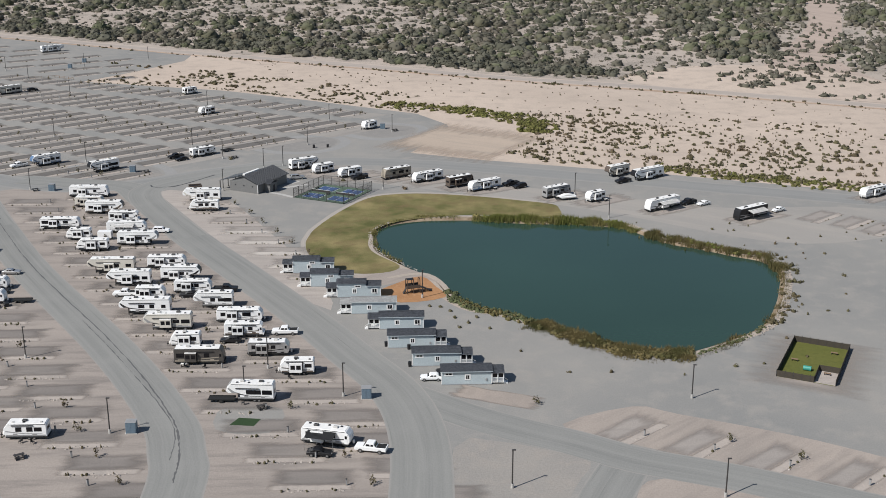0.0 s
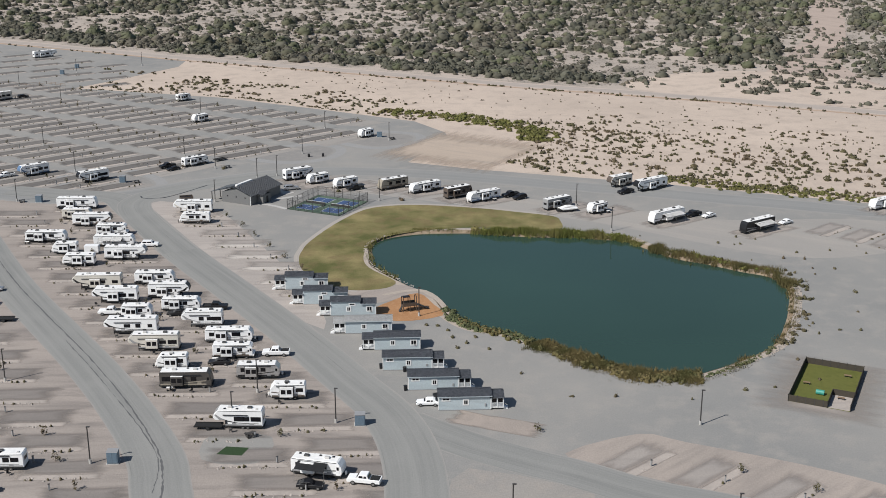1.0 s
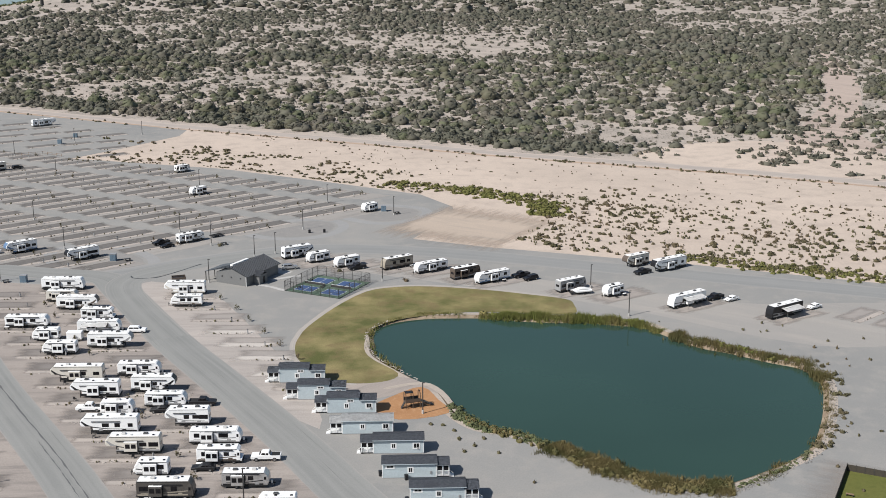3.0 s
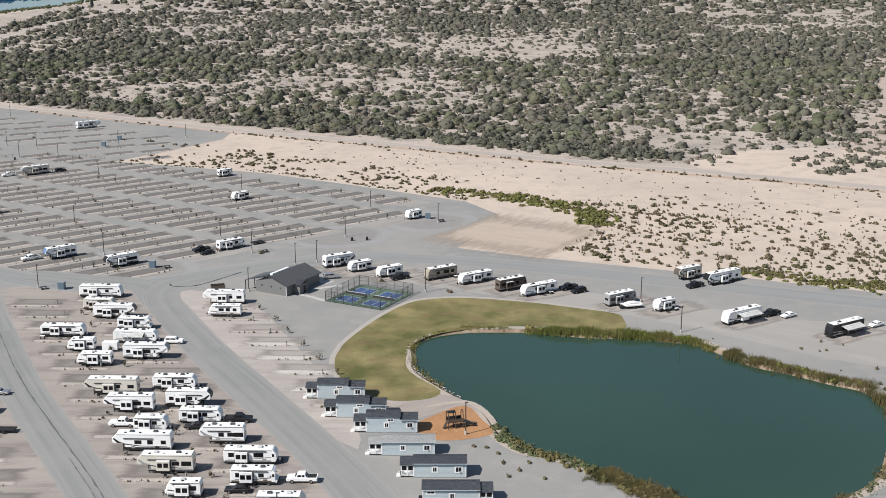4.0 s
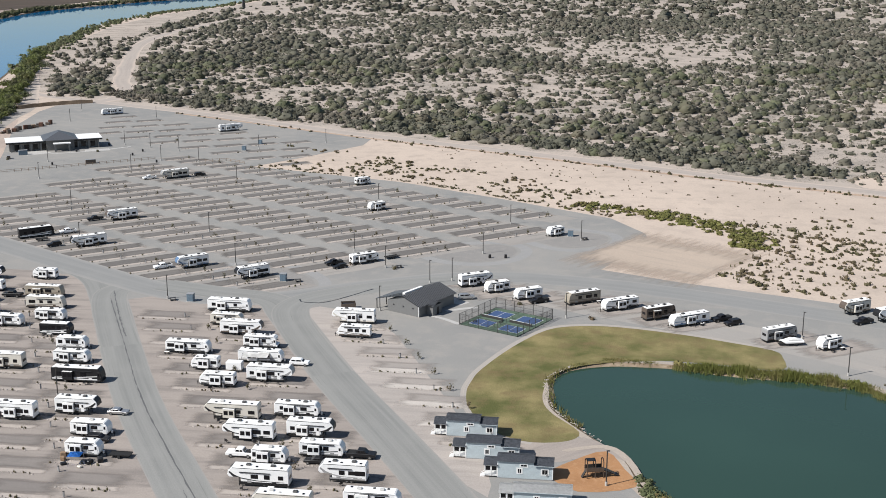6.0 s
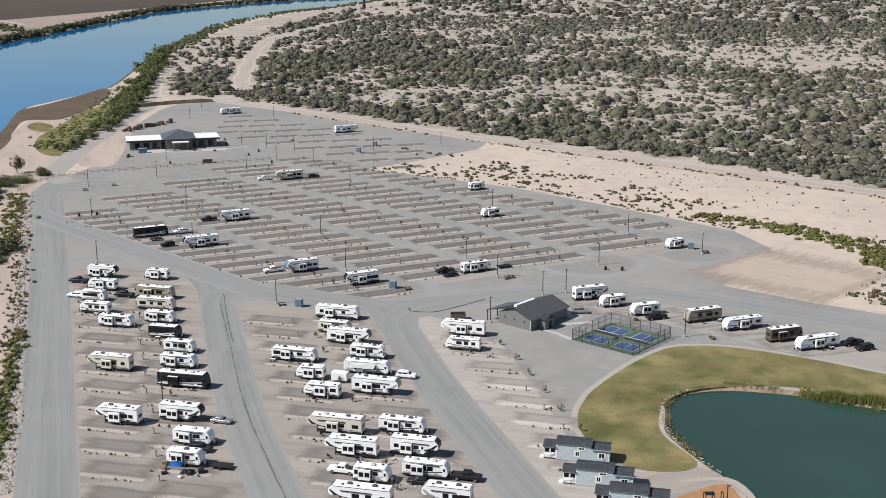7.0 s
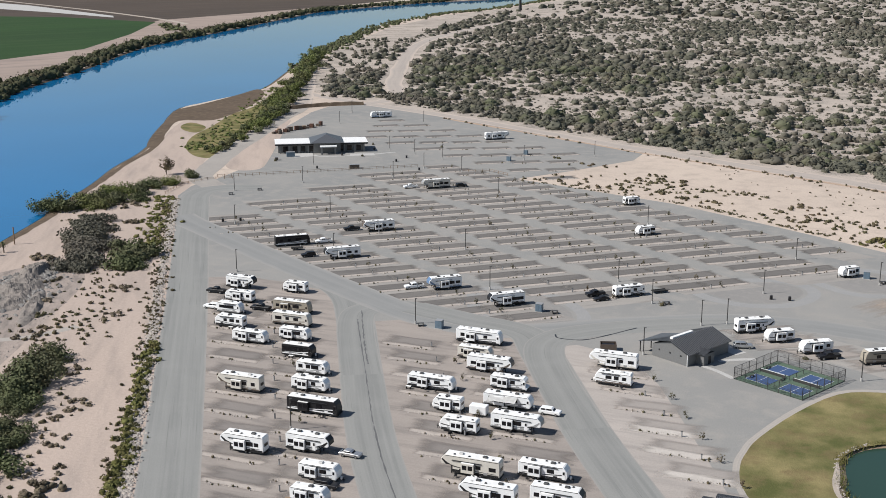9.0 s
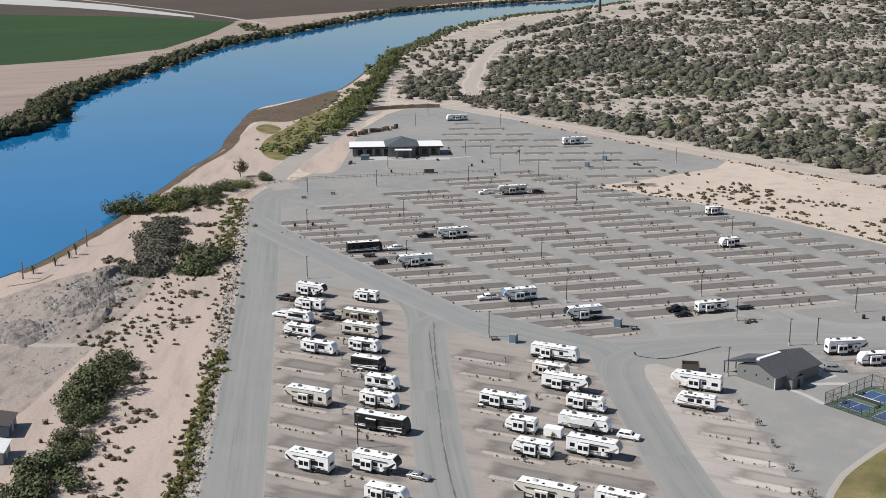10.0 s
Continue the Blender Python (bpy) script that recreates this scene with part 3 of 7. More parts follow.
# flat strip: the bank beside the road is only coloured in, slope shading included
ribbon("road_berm", [(x_ - 3, y_ - 7) for x_, y_ in SANDTOP[2:]], 2.6, 0.07, M_BERMSHADE, "flat reddish earth strip with bank shading in its colour", "earth edge", wob=0.7)
ribbon("dirt_road", [(-345, 700), (-345, 735), (-385, 814), (-444, 947), (-520, 1150), (-553, 1401), (-560, 1800)], 13, 0.065, M_DIRT, "winding tan dirt road through the scrub", "dirt road", wob=1.2)
ribbon("dirt_road", [(-375, 664), (-395, 702), (-445, 790), (-524, 933), (-590, 1100), (-650, 1300)], 12, 0.07, M_DIRT, "tan dirt track along the river bank", "dirt road", wob=1.0)
ribbon("dirt_road", [(-280, 438), (-298, 452), (-308, 473), (-322, 507), (-340, 559), (-362, 621), (-375, 664), (-404, 718)], 11, 0.066, M_DRIVE, "grey gravel drive to the office", "road", wob=0.3)

ROAD_D = [(20, -10), (-30, 60), (-126, 201), (-199, 307), (-262, 397), (-279, 424), (-276, 438), (-262, 444)]
ROAD_A = [(-30, 60), (-32, 115), (-35, 131), (-41, 146), (-60, 177), (-96, 228), (-120, 267), (-143, 306), (-157, 325), (-178, 340)]
ROAD_B = [(9, 60), (9, 116), (7, 141), (1.5, 159), (-8, 175), (-22, 198), (-40.5, 226), (-62, 258), (-86, 298), (-96, 312), (-114, 316), (-132, 320)]
ROAD_C = [(5, 156), (16, 147.5), (26, 141.5), (36, 136.5), (46, 130.5), (57, 126.5), (67, 122.5), (85, 114), (130, 94), (200, 66)]
ribbon("road", ROAD_D, 12.0, 0.075, M_ROAD, "grey gravel perimeter road", "road", wob=0.0)
ribbon("road", ROAD_A, 10.4, 0.08, M_ROAD, "grey gravel camp road with a dark sealed seam", "road", wob=0.0)
ribbon("road", ROAD_B, 11.0, 0.085, M_ROAD, "grey gravel camp road past the cottages", "road", wob=0.0)
ribbon("road", [(-120, 267), (-140, 301), (-143, 314), (-133, 320), (-112, 314)], 10.0, 0.0812, M_ROAD, "grey gravel bend joining two camp roads", "road")
ribbon("road", [(-62, 258), (-84, 295), (-87, 311), (-78, 323), (-58, 337), (-36, 346)], 10.4, 0.0862, M_ROAD, "grey gravel bend joining two camp roads", "road")
ribbon("road", ROAD_C, 9.6, 0.078, M_ROAD, "grey gravel camp road", "road", wob=0.0)
ribbon("road", [(-262, 388), (-240, 374), (-151, 325), (-118, 311), (-95, 314), (-70, 332), (-40, 347), (0, 345), (60, 327), (150, 298)], 12, 0.082, M_ROAD2, "grey gravel cross road between camp loops", "road", wob=0.0)
ribbon("road", [(46, 133), (42, 124), (38.5, 115), (33, 98), (24, 70)], 9.0, 0.0765, M_ROAD, "grey gravel camp road joining from the south", "road", wob=0.0)
ribbon("tar_seam", [(-33, 120), (-35, 133), (-41, 148), (-60, 179), (-96, 230), (-120, 269), (-141, 304)], 0.26, 0.092, M_ASPH, "dark irregular sealed seam in the road", "seam", wob=0.13, k=22)
ribbon("tar_seam", [(-35.5, 128), (-39, 143), (-57, 172), (-72, 194)], 0.16, 0.093, M_ASPH, "dark irregular sealed crack in the road", "seam", wob=0.1, k=22)
ribbon("tar_seam", [(-122, 274), (-131, 289), (-144, 312)], 0.3, 0.094, M_ASPH, "dark irregular sealed crack in the road", "seam", wob=0.16, k=22)

# site blocks: paler soil between the roads
MID_BLOCK = [(-134, 303), (-104, 309), (-94, 302), (-84, 287), (-62, 249), (-28, 195), (-8, 164), (0, 148), (2, 132), (4, 95), (-25, 95), (-28, 131), (-36, 149), (-54, 177), (-90, 229), (-114, 268)]
LEFT_BLOCK = [(-200, 321), (-166, 322), (-150, 307), (-127, 268), (-104, 232), (-66, 177), (-46, 143), (-40, 131), (-38, 110), (-54, 104), (-113, 188), (-141, 229), (-176, 281)]
EAST_BLOCK = [(-84, 305), (-62, 300), (-40, 262), (-27, 236), (-22, 226), (-16, 202), (-36, 226), (-56, 258)]
sheet("site_ground", [swell(smooth_loop(MID_BLOCK, 3), 2.8)], 0.052, M_BLOCK, label="pinkish tan graded soil of camp sites", category="camp sites")
sheet("site_ground", [swell(smooth_loop(LEFT_BLOCK, 3), 2.8)], 0.053, M_BLOCK, label="pinkish tan graded soil of camp sites", category="camp sites")
sheet("site_ground", [smooth_loop(EAST_BLOCK, 3)], 0.054, M_PALE, label="pale graded gravel of empty camp sites", category="camp sites")
sheet("site_ground", [smooth_loop([(34, 144), (48, 152), (56, 149), (75, 141), (89, 133), (112, 118), (106, 108), (84, 119), (71, 125), (53, 133), (41, 139)], 3)], 0.055, M_SOUTH, label="tan graded soil of empty camp sites", category="camp sites")
sheet("site_ground", [smooth_loop([(14, 134), (21, 137), (30, 134), (38, 130), (36, 124), (33, 116), (26, 95), (14, 95)], 2)], 0.047, M_VERGE, label="grey-tan graded soil between camp roads", category="bare soil")
sheet("site_ground", [smooth_loop([(47, 123), (53, 123.5), (60, 120.5), (78, 112), (96, 104), (80, 84), (40, 95), (44, 116)], 2)], 0.0475, M_SOUTH, label="tan graded soil of empty camp sites", category="camp sites")

sheet("lane_island", [smooth_loop([(-62.8, 373.1), (-55.2, 380.8), (-44.3, 386.1), (-37.6, 384.9), (-34.4, 379.1), (-36.2, 370.9), (-40.9, 365.6), (-48.6, 363.3), (-57.4, 366.0)], 4)], 0.048, M_ISLAND, label="slightly paler gravel island between lanes", category="gravel ground")
sheet("lane_island", [smooth_loop([(-31.7, 398.2), (-22.4, 409.1), (-13.3, 408.7), (-7.3, 405.7), (-6.2, 399.4), (-9.4, 391.6), (-17.7, 386.9), (-25.5, 390.0)], 4)], 0.048, M_ISLAND, label="slightly paler gravel island between lanes", category="gravel ground")
sheet("lane_island", [smooth_loop([(-118.8, 343.2), (-103.4, 344.7), (-90.0, 333.1), (-87.8, 321.1), (-94.1, 315.9), (-110.3, 323.7)], 4)], 0.048, M_ISLAND, label="slightly paler gravel island between lanes", category="gravel ground")
for k, loop in enumerate([[(-62.8, 373.1), (-55.2, 380.8), (-44.3, 386.1), (-37.6, 384.9), (-34.4, 379.1), (-36.2, 370.9), (-40.9, 365.6), (-48.6, 363.3), (-57.4, 366.0)], [(-31.7, 398.2), (-22.4, 409.1), (-13.3, 408.7), (-7.3, 405.7), (-6.2, 399.4), (-9.4, 391.6), (-17.7, 386.9), (-25.5, 390.0)], [(-118.8, 343.2), (-103.4, 344.7), (-90.0, 333.1), (-87.8, 321.1), (-94.1, 315.9), (-110.3, 323.7)]]):
    line = smooth_loop(loop, 4)
    sheet("worn_lane", [swell(line, 5.0), swell(line, 1.2)], 0.0492 + 0.0006 * k, M_LANE, label="smooth pale lane worn round a gravel island", category="lane")
sheet("row_ground", [smooth_loop([(-30, 326), (20, 304), (45, 293), (62, 283), (100, 258), (130, 262), (160, 282), (130, 294), (95, 292), (72, 300), (50, 308), (20, 321), (-10, 335), (-35, 341)], 4)], 0.036, M_ROWG, label="paler tan gravel of the pond-side sites", category="camp sites")
ROAD_HEAD, SITE_HEAD = radians(-26), radians(43)
UX, UY, NX, NY = math.cos(ROAD_HEAD), math.sin(ROAD_HEAD), -math.sin(ROAD_HEAD), math.cos(ROAD_HEAD)


def un(u, n):
    return (u * UX + n * NX, u * UY + n * NY)


FAR_ROWS = [(231, 257, -402, -232), (264, 290, -412, -228), (298, 323, -420, -218), (331, 358, -432, -203), (367, 379, -428, -210)]
pads, posts = [], []
for n0, n1, u0, u1 in FAR_ROWS:
    slope = (n1 - n0) / math.tan(SITE_HEAD - ROAD_HEAD)
    sheet("site_ground", [[un(u0, n0), un(u1, n0), un(u1 + slope, n1), un(u0 + slope, n1)]], 0.05, M_BLOCK_FAR, label="grey-tan graded soil of empty camp sites", category="camp sites")
    cols = [0.25, 0.75] if n1 - n0 > 20 else [0.5]
    u = u0 + 6
    while u < u1 - 6:
        for cfrac in cols:
            pads.append((*un(u + slope * cfrac, n0 + (n1 - n0) * cfrac), 43))
        posts.append((*un(u + 5 + slope * 0.5, (n0 + n1) / 2), 43))
        u += 10.4
for r in range(4):
    for c in range(7):
        pads.append((-300 + c * 21 + r * 6, 640 - c * 11 - r * 19, 38))
for k in range(-1, 20):
    pads.append((-187 + 6.55 * k, 316 - 9.73 * k, 4)) if 0 <= k < 19 else None
    pads.append((-160.3 + 6.3 * k, 302.3 - 9.74 * k, 4))
    posts.append((-166 + 6.4 * k, 304 - 9.74 * k, 4)) if k >= 0 else None
for k in range(-3, 17):
    pads.append((-101 + 6.1 * k, 265.3 - 9.5 * k, 3))
    pads.append((-84.7 + 6.07 * k, 271 - 9.57 * k, 3))
    posts.append((-93 + 6.1 * k, 263.5 - 9.55 * k, 3))
for k in range(8):
    pads.append((-65 + 6.1 * k, 295.3 - 9.6 * k, 3))
    posts.append((-58.5 + 6.0 * k, 291 - 9.6 * k, 3))
for x, y in [(119, 284), (126.5, 278), (133, 272), (141, 267)]:
    pads.append((x, y, 44))
south = [(45.5, 142.5), (57.5, 137.5), (69, 131.5), (81.5, 126), (94, 120)]
for x, y in south:
    pads.append((x, y, 44))
    posts.append((x + 4.5, y - 1.5, 44))

# ---- recreational vehicles ----
SIDES = {"trailer": ("travel trailer", 3.15), "fifth": ("fifth-wheel trailer", 3.75), "coach": ("motorhome", 3.5), "classc": ("cab-over motorhome", 3.15), "silver": ("rounded travel trailer", 3.0)}


def rv(kind, x, y, heading, length, skin, accent, words, seed, slide=True, awning=False, cap=None):
    rng = random.Random(seed)
    L, W = length / 2, 1.25
    what, H = SIDES[kind]
    ob = thing("motorhome" if kind in ("coach", "classc") else "camper_trailer", pose(x, y, 0.046, 0, 0, heading), words + " " + what + " parked on gravel site", what, "parked campers")
    if kind == "trailer":
        pts = [(-L, 0.6), (L - 0.35, 0.6), (L - 0.02, 1.3), (L - 0.12, 2.3), (L - 0.8, H), (-L + 0.2, H), (-L, H - 0.25)]
    elif kind == "fifth":
        pts = [(-L, 0.65), (L - 2.7, 0.65), (L - 2.55, 1.75), (L - 0.35, 1.75), (L, 2.15), (L - 0.12, 3.0), (L - 0.85, H), (-L + 0.15, H - 0.05), (-L, H - 0.3)]
    elif kind == "coach":
        pts = [(-L, 0.5), (L - 0.1, 0.5), (L, 1.5), (L - 0.3, 2.8), (L - 0.75, H), (-L + 0.15, H), (-L, H - 0.2)]
    elif kind == "classc":
        pts = [(-L, 0.55), (L - 0.1, 0.55), (L, 1.05), (L - 1.0, 1.3), (L - 1.45, 1.95), (L - 0.5, 2.1), (L - 0.45, 2.75), (L - 0.95, H), (-L + 0.1, H), (-L, H - 0.2)]
    else:
        pts = [(-L, 0.7), (L - 0.3, 0.7), (L, 1.3), (L - 0.2, 2.2), (L - 0.8, H), (-L + 0.8, H), (-L + 0.1, 2.2)]
    part("body", profile(pts, -W, W, 0.42 if kind == "silver" else 0.09, 3 if kind == "silver" else 1), skin, ob)
    if kind != "silver":
        part("roof", box(-L + 0.25, L - 0.95, -W + 0.1, W - 0.1, H - 0.02, H + 0.05, 0.02), M_ROOFW, ob, "pale roof membrane")
    for ax in ([-0.45, 0.35] if length > 8.5 else [0.05]):
        part("air_conditioner", box(ax * L - 0.45, ax * L + 0.45, -0.36, 0.36, H + 0.04, H + 0.36, 0.09), rng.choice([M_AC, M_ACK, M_ACK]), ob)
    for vx in (-0.75, 0.05, 0.55):
        part("roof_vent", box(vx * L - 0.22, vx * L + 0.22, 0.35, 0.79, H + 0.04, H + 0.18, 0.04), rng.choice([M_AC, M_GLASS, M_GLASS]), ob)
    rear = -L + 0.6
    front = L - (3.1 if kind == "fifth" else 1.3)
    for side in (-1, 1):
        yy = side * W
        xs = [rear + (front - rear) * f + rng.uniform(-0.25, 0.25) for f in (0.12, 0.42, 0.72)]
        for j, wx in enumerate(xs):
            w, h = rng.choice([(0.7, 0.42), (0.55, 0.46), (0.95, 0.48), (0.5, 0.42)])
            part("window", box(wx - w, wx + w, yy - 0.025, yy + 0.025, 1.95 - h + 0.15, 1.95 + h + 0.1), M_GLASS, ob)
        dx = front + 0.55 if kind != "fifth" else front - 0.2
        if side == -1:
            part("door", box(dx - 0.36, dx + 0.36, yy - 0.03, yy + 0.03, 0.75, 2.65, 0.02), skin, ob)
            part("door_window", box(dx - 0.2, dx + 0.2, yy - 0.045, yy + 0.045, 1.75, 2.35), M_GLASS, ob)
        part("stripe", box(rear - 0.4, front + 0.9, yy - 0.012, yy + 0.012, 0.74, 1.02), accent, ob)
        part("skirt", box(-L + 0.08, front + 0.9, yy - 0.02, yy + 0.02, 0.42, 0.72), M_UNDER, ob, "black lower skirt")
        for wq in (rear + (front - rear) * 0.27, rear + (front - rear) * 0.86):
            part("hatch", box(wq - 0.4, wq + 0.4, yy - 0.016, yy + 0.016, 0.8, 1.28), accent if rng.random() < 0.6 else M_GREY, ob, "storage hatch")
        bm = profile([(rear + 0.2, 1.15), (front * 0.1, 1.2), (front + 1.0, 1.62), (front + 0.8, 1.8), (front * 0.05, 1.34), (rear + 0.2, 1.24)], yy - 0.015, yy + 0.015)
        part("swoosh", bm, M_DARK if accent is M_GREY and seed % 2 else accent, ob)
        if kind == "fifth":
            bm = profile([(L - 2.4, 1.85), (L - 1.1, 1.85), (L - 0.25, 2.75), (L - 0.45, 2.95), (L - 1.5, 2.2)], yy - 0.018, yy + 0.018)
            part("swoosh", bm, accent, ob)
    if slide and kind != "silver":
        for side, sx, sl in ((-1, -0.32, 2.4), (1, 0.05, 2.6)):
            if rng.random() < 0.75:
                y0, y1 = sorted((side * (W - 0.1), side * (W + 0.65)))
                s = part("slide_out", box(sx * L - sl / 2, sx * L + sl / 2, y0, y1, 0.8, 2.75, 0.04), skin, ob, "extended slide-out room")
                yy = side * (W + 0.65)
                for wq in (-0.58, 0.58):
                    part("window", box(sx * L + wq - 0.45, sx * L + wq + 0.45, yy - 0.025, yy + 0.025, 1.5, 2.4), M_GLASS, s)
                part("slide_trim", box(sx * L - sl / 2 - 0.14, sx * L + sl / 2 + 0.14, *sorted((side * (W + 0.02), side * (W + 0.1))), 0.62, 2.88), M_DARK, s, "black slide-out surround")
                part("slide_topper", box(sx * L - sl / 2, sx * L + sl / 2, y0, y1, 2.76, 2.82), M_ROOFW, s)
    sd = 1 if 90 < heading % 360 < 270 else -1
    if awning:
        bm = bmesh.new()
        v = [bm.verts.new(p) for p in ((-L * 0.7, sd * W, 2.85), (L * 0.45, sd * W, 2.85), (L * 0.45, sd * (W + 2.3), 2.35), (-L * 0.7, sd * (W + 2.3), 2.35))]
        bm.faces.new(v)
        bmesh.ops.solidify(bm, geom=bm.faces, thickness=0.04)
        part("awning_cloth", bm, M_ACK if y < 150 else M_ROOFW, ob, "unrolled fabric awning")
        for ax in (-L * 0.7, L * 0.45):
            part("awning_arm", box(ax - 0.03, ax + 0.03, *sorted((sd * (W + 2.28), sd * (W + 2.22))), 0, 2.4), M_RIM, ob)
    else:
        part("awning_roll", drum(0.1 * L, sd * (W + 0.09), 2.85, 0.1, length * 0.5, "X", 8), M_DARK, ob, "rolled-up awning tube")
    for side in (-1, 1):
        part("roof_edge", box(-L + 0.2, L - 0.95, side * W - 0.02, side * W + 0.02, H - 0.16, H - 0.06), M_DARK, ob, "dark roof-edge gutter")
    part("rear_window", box(-L - 0.03, -L + 0.02, -0.7, 0.7, 1.7, 2.35), M_GLASS, ob)
    part("bumper_bar", box(-L - 0.18, -L - 0.02, -1.1, 1.1, 0.45, 0.62), M_UNDER, ob)
    part("chassis", box(-L + 0.3, L - (2.8 if kind == "fifth" else 0.5), -W + 0.25, W - 0.25, 0.35, 0.72), M_UNDER, ob)
    axles = [-0.28 * L - 0.45, -0.28 * L + 0.45] if kind in ("trailer", "fifth", "silver") else [-0.45 * L, L - 1.7]
    for ax in axles:
        for side in (-1, 1):
            wheel = part("wheel", drum(ax, side * (W - 0.13), 0.36, 0.37, 0.24, "Y", 14), M_TYRE, ob)
            part("rim", drum(ax, side * (W - 0.005), 0.36, 0.2, 0.03, "Y", 10), M_RIM, wheel)
    if kind in ("trailer", "silver"):
        part("hitch", profile([(L - 0.4, 0.5), (L + 1.0, 0.5), (L + 1.0, 0.6), (L - 0.4, 0.62)], -0.12, 0.12), M_UNDER, ob)
        part("gas_bottle", drum(L + 0.3, 0, 0.85, 0.2, 0.6, "Z", 10), M_ROOFW, ob)
        part("jack", box(L + 0.75, L + 0.85, -0.05, 0.05, 0, 1.0), M_UNDER, ob)
    elif kind == "fifth":
        for side in (-1, 1):
            part("landing_leg", box(L - 2.25, L - 2.1, side * 0.9 - 0.07, side * 0.9 + 0.07, 0, 1.8), M_UNDER, ob)
        part("king_pin", box(L - 1.3, L - 0.9, -0.2, 0.2, 1.35, 1.78), M_UNDER, ob)
        part("front_cap", profile([(L - 0.33, 1.78), (L + 0.03, 2.15), (L - 0.09, 3.0), (L - 0.8, H + 0.01), (L - 0.95, H - 0.2), (L - 0.3, 2.9), (L - 0.2, 2.2), (L - 0.45, 1.9)], -W + 0.12, W - 0.12), cap or accent, ob, "moulded front cap")
    else:
        part("windscreen", profile([(L - 0.02, 1.55), (L - 0.3, 2.75), (L - 0.45, 2.75), (L - 0.2, 1.55)], -W + 0.15, W - 0.15) if kind == "coach" else profile([(L - 0.95, 1.36), (L - 1.38, 1.93), (L - 1.5, 1.9), (L - 1.1, 1.32)], -W + 0.15, W - 0.15), M_GLASS, ob)
        part("bumper", box(L - 0.12, L + 0.1, -W + 0.1, W - 0.1, 0.45, 0.75, 0.04), M_UNDER, ob)
    return ob


def car(kind, x, y, heading, paint, words, length=None):
    """kind: pickup, suv or sedan. The front looks along +x."""
    L = (length or {"pickup": 5.8, "suv": 4.8, "sedan": 4.6}[kind]) / 2
    W = {"pickup": 1.0, "suv": 0.95, "sedan": 0.9}[kind]
    ob = thing("pickup_truck" if kind == "pickup" else "car", pose(x, y, 0.046, 0, 0, heading), words, {"pickup": "pickup truck", "suv": "car", "sedan": "car"}[kind], "parked cars")
    if kind == "pickup":
        low = [(-L, 0.5), (L - 0.05, 0.45), (L, 0.85), (L - 0.1, 1.1), (L - 1.5, 1.2), (-0.35 * L, 1.2), (-0.35 * L, 0.8), (-L + 0.08, 0.8), (-L + 0.08, 1.18), (-L, 1.18)]
        cab = [(L - 1.55, 1.18), (L - 2.25, 1.82), (-0.22 * L, 1.86), (-0.34 * L, 1.2)]
    elif kind == "suv":
        low = [(-L, 0.45), (L - 0.05, 0.42), (L, 0.8), (L - 0.15, 1.0), (L - 1.35, 1.1), (-L + 0.05, 1.12)]
        cab = [(L - 1.3, 1.08), (L - 2.0, 1.66), (-L + 0.45, 1.68), (-L + 0.06, 1.1)]
    else:
        low = [(-L, 0.4), (L - 0.05, 0.38), (L, 0.65), (L - 0.2, 0.82), (L - 1.4, 0.95), (-L + 0.7, 0.98), (-L + 0.02, 0.9)]
        cab = [(L - 1.5, 0.93), (L - 2.2, 1.38), (-L + 1.25, 1.4), (-L + 0.4, 0.96)]
    if kind == "pickup":
        part("body", profile(low[:6] + [(-L, 1.2)], -W, W, 0.06), paint, ob)
        part("bed", box(-L + 0.15, -0.38 * L, -W + 0.15, W - 0.15, 1.19, 1.215), M_UNDER, ob, "dark open load bed")
        part("tailgate", box(-L - 0.02, -L + 0.05, -W + 0.1, W - 0.1, 0.75, 1.22, 0.01), paint, ob)
    else:
        part("body", profile(low, -W, W, 0.06), paint, ob)
    part("cabin", profile(cab, -W + 0.12, W - 0.12, 0.05), paint, ob)
    zc = (cab[0][1] + cab[1][1]) / 2
    part("windscreen", profile([(cab[0][0] - 0.02, cab[0][1] + 0.06), (cab[1][0] + 0.06, cab[1][1] - 0.08), (cab[1][0] - 0.05, cab[1][1] - 0.08), (cab[0][0] - 0.2, cab[0][1] + 0.06)], -W + 0.2, W - 0.2), M_GLASS, ob)
    part("rear_window", profile([(cab[3][0] - 0.01, cab[3][1] + 0.1), (cab[2][0] - 0.04, cab[2][1] - 0.1), (cab[2][0] + 0.1, cab[2][1] - 0.1), (cab[3][0] + 0.15, cab[3][1] + 0.1)], -W + 0.22, W - 0.22), M_GLASS, ob)
    for side in (-1, 1):
        yy = side * (W - 0.11)
        xm = (cab[1][0] + cab[2][0]) / 2
        for a, b in ((cab[2][0] + 0.08, xm - 0.06), (xm + 0.06, cab[1][0] + 0.15)):
            part("side_window", profile([(a, zc - 0.16), (b, zc - 0.16), (b - 0.08, cab[1][1] - 0.1), (a + 0.05, cab[1][1] - 0.1)], yy - 0.02, yy + 0.02), M_GLASS, ob)
        part("headlight", box(L - 0.16, L + 0.01, side * (W - 0.3) - 0.16, side * (W - 0.3) + 0.16, 0.72, 0.86), M_RIM, ob)
        for ax in (-0.6 * L, 0.62 * L):
            r = 0.40 if kind == "pickup" else 0.34
            wheel = part("wheel", drum(ax, side * (W - 0.1), r, r, 0.25, "Y", 14), M_TYRE, ob)
            part("rim", drum(ax, side * (W + 0.025), r, r * 0.6, 0.03, "Y", 10), M_RIM, wheel)
    return ob


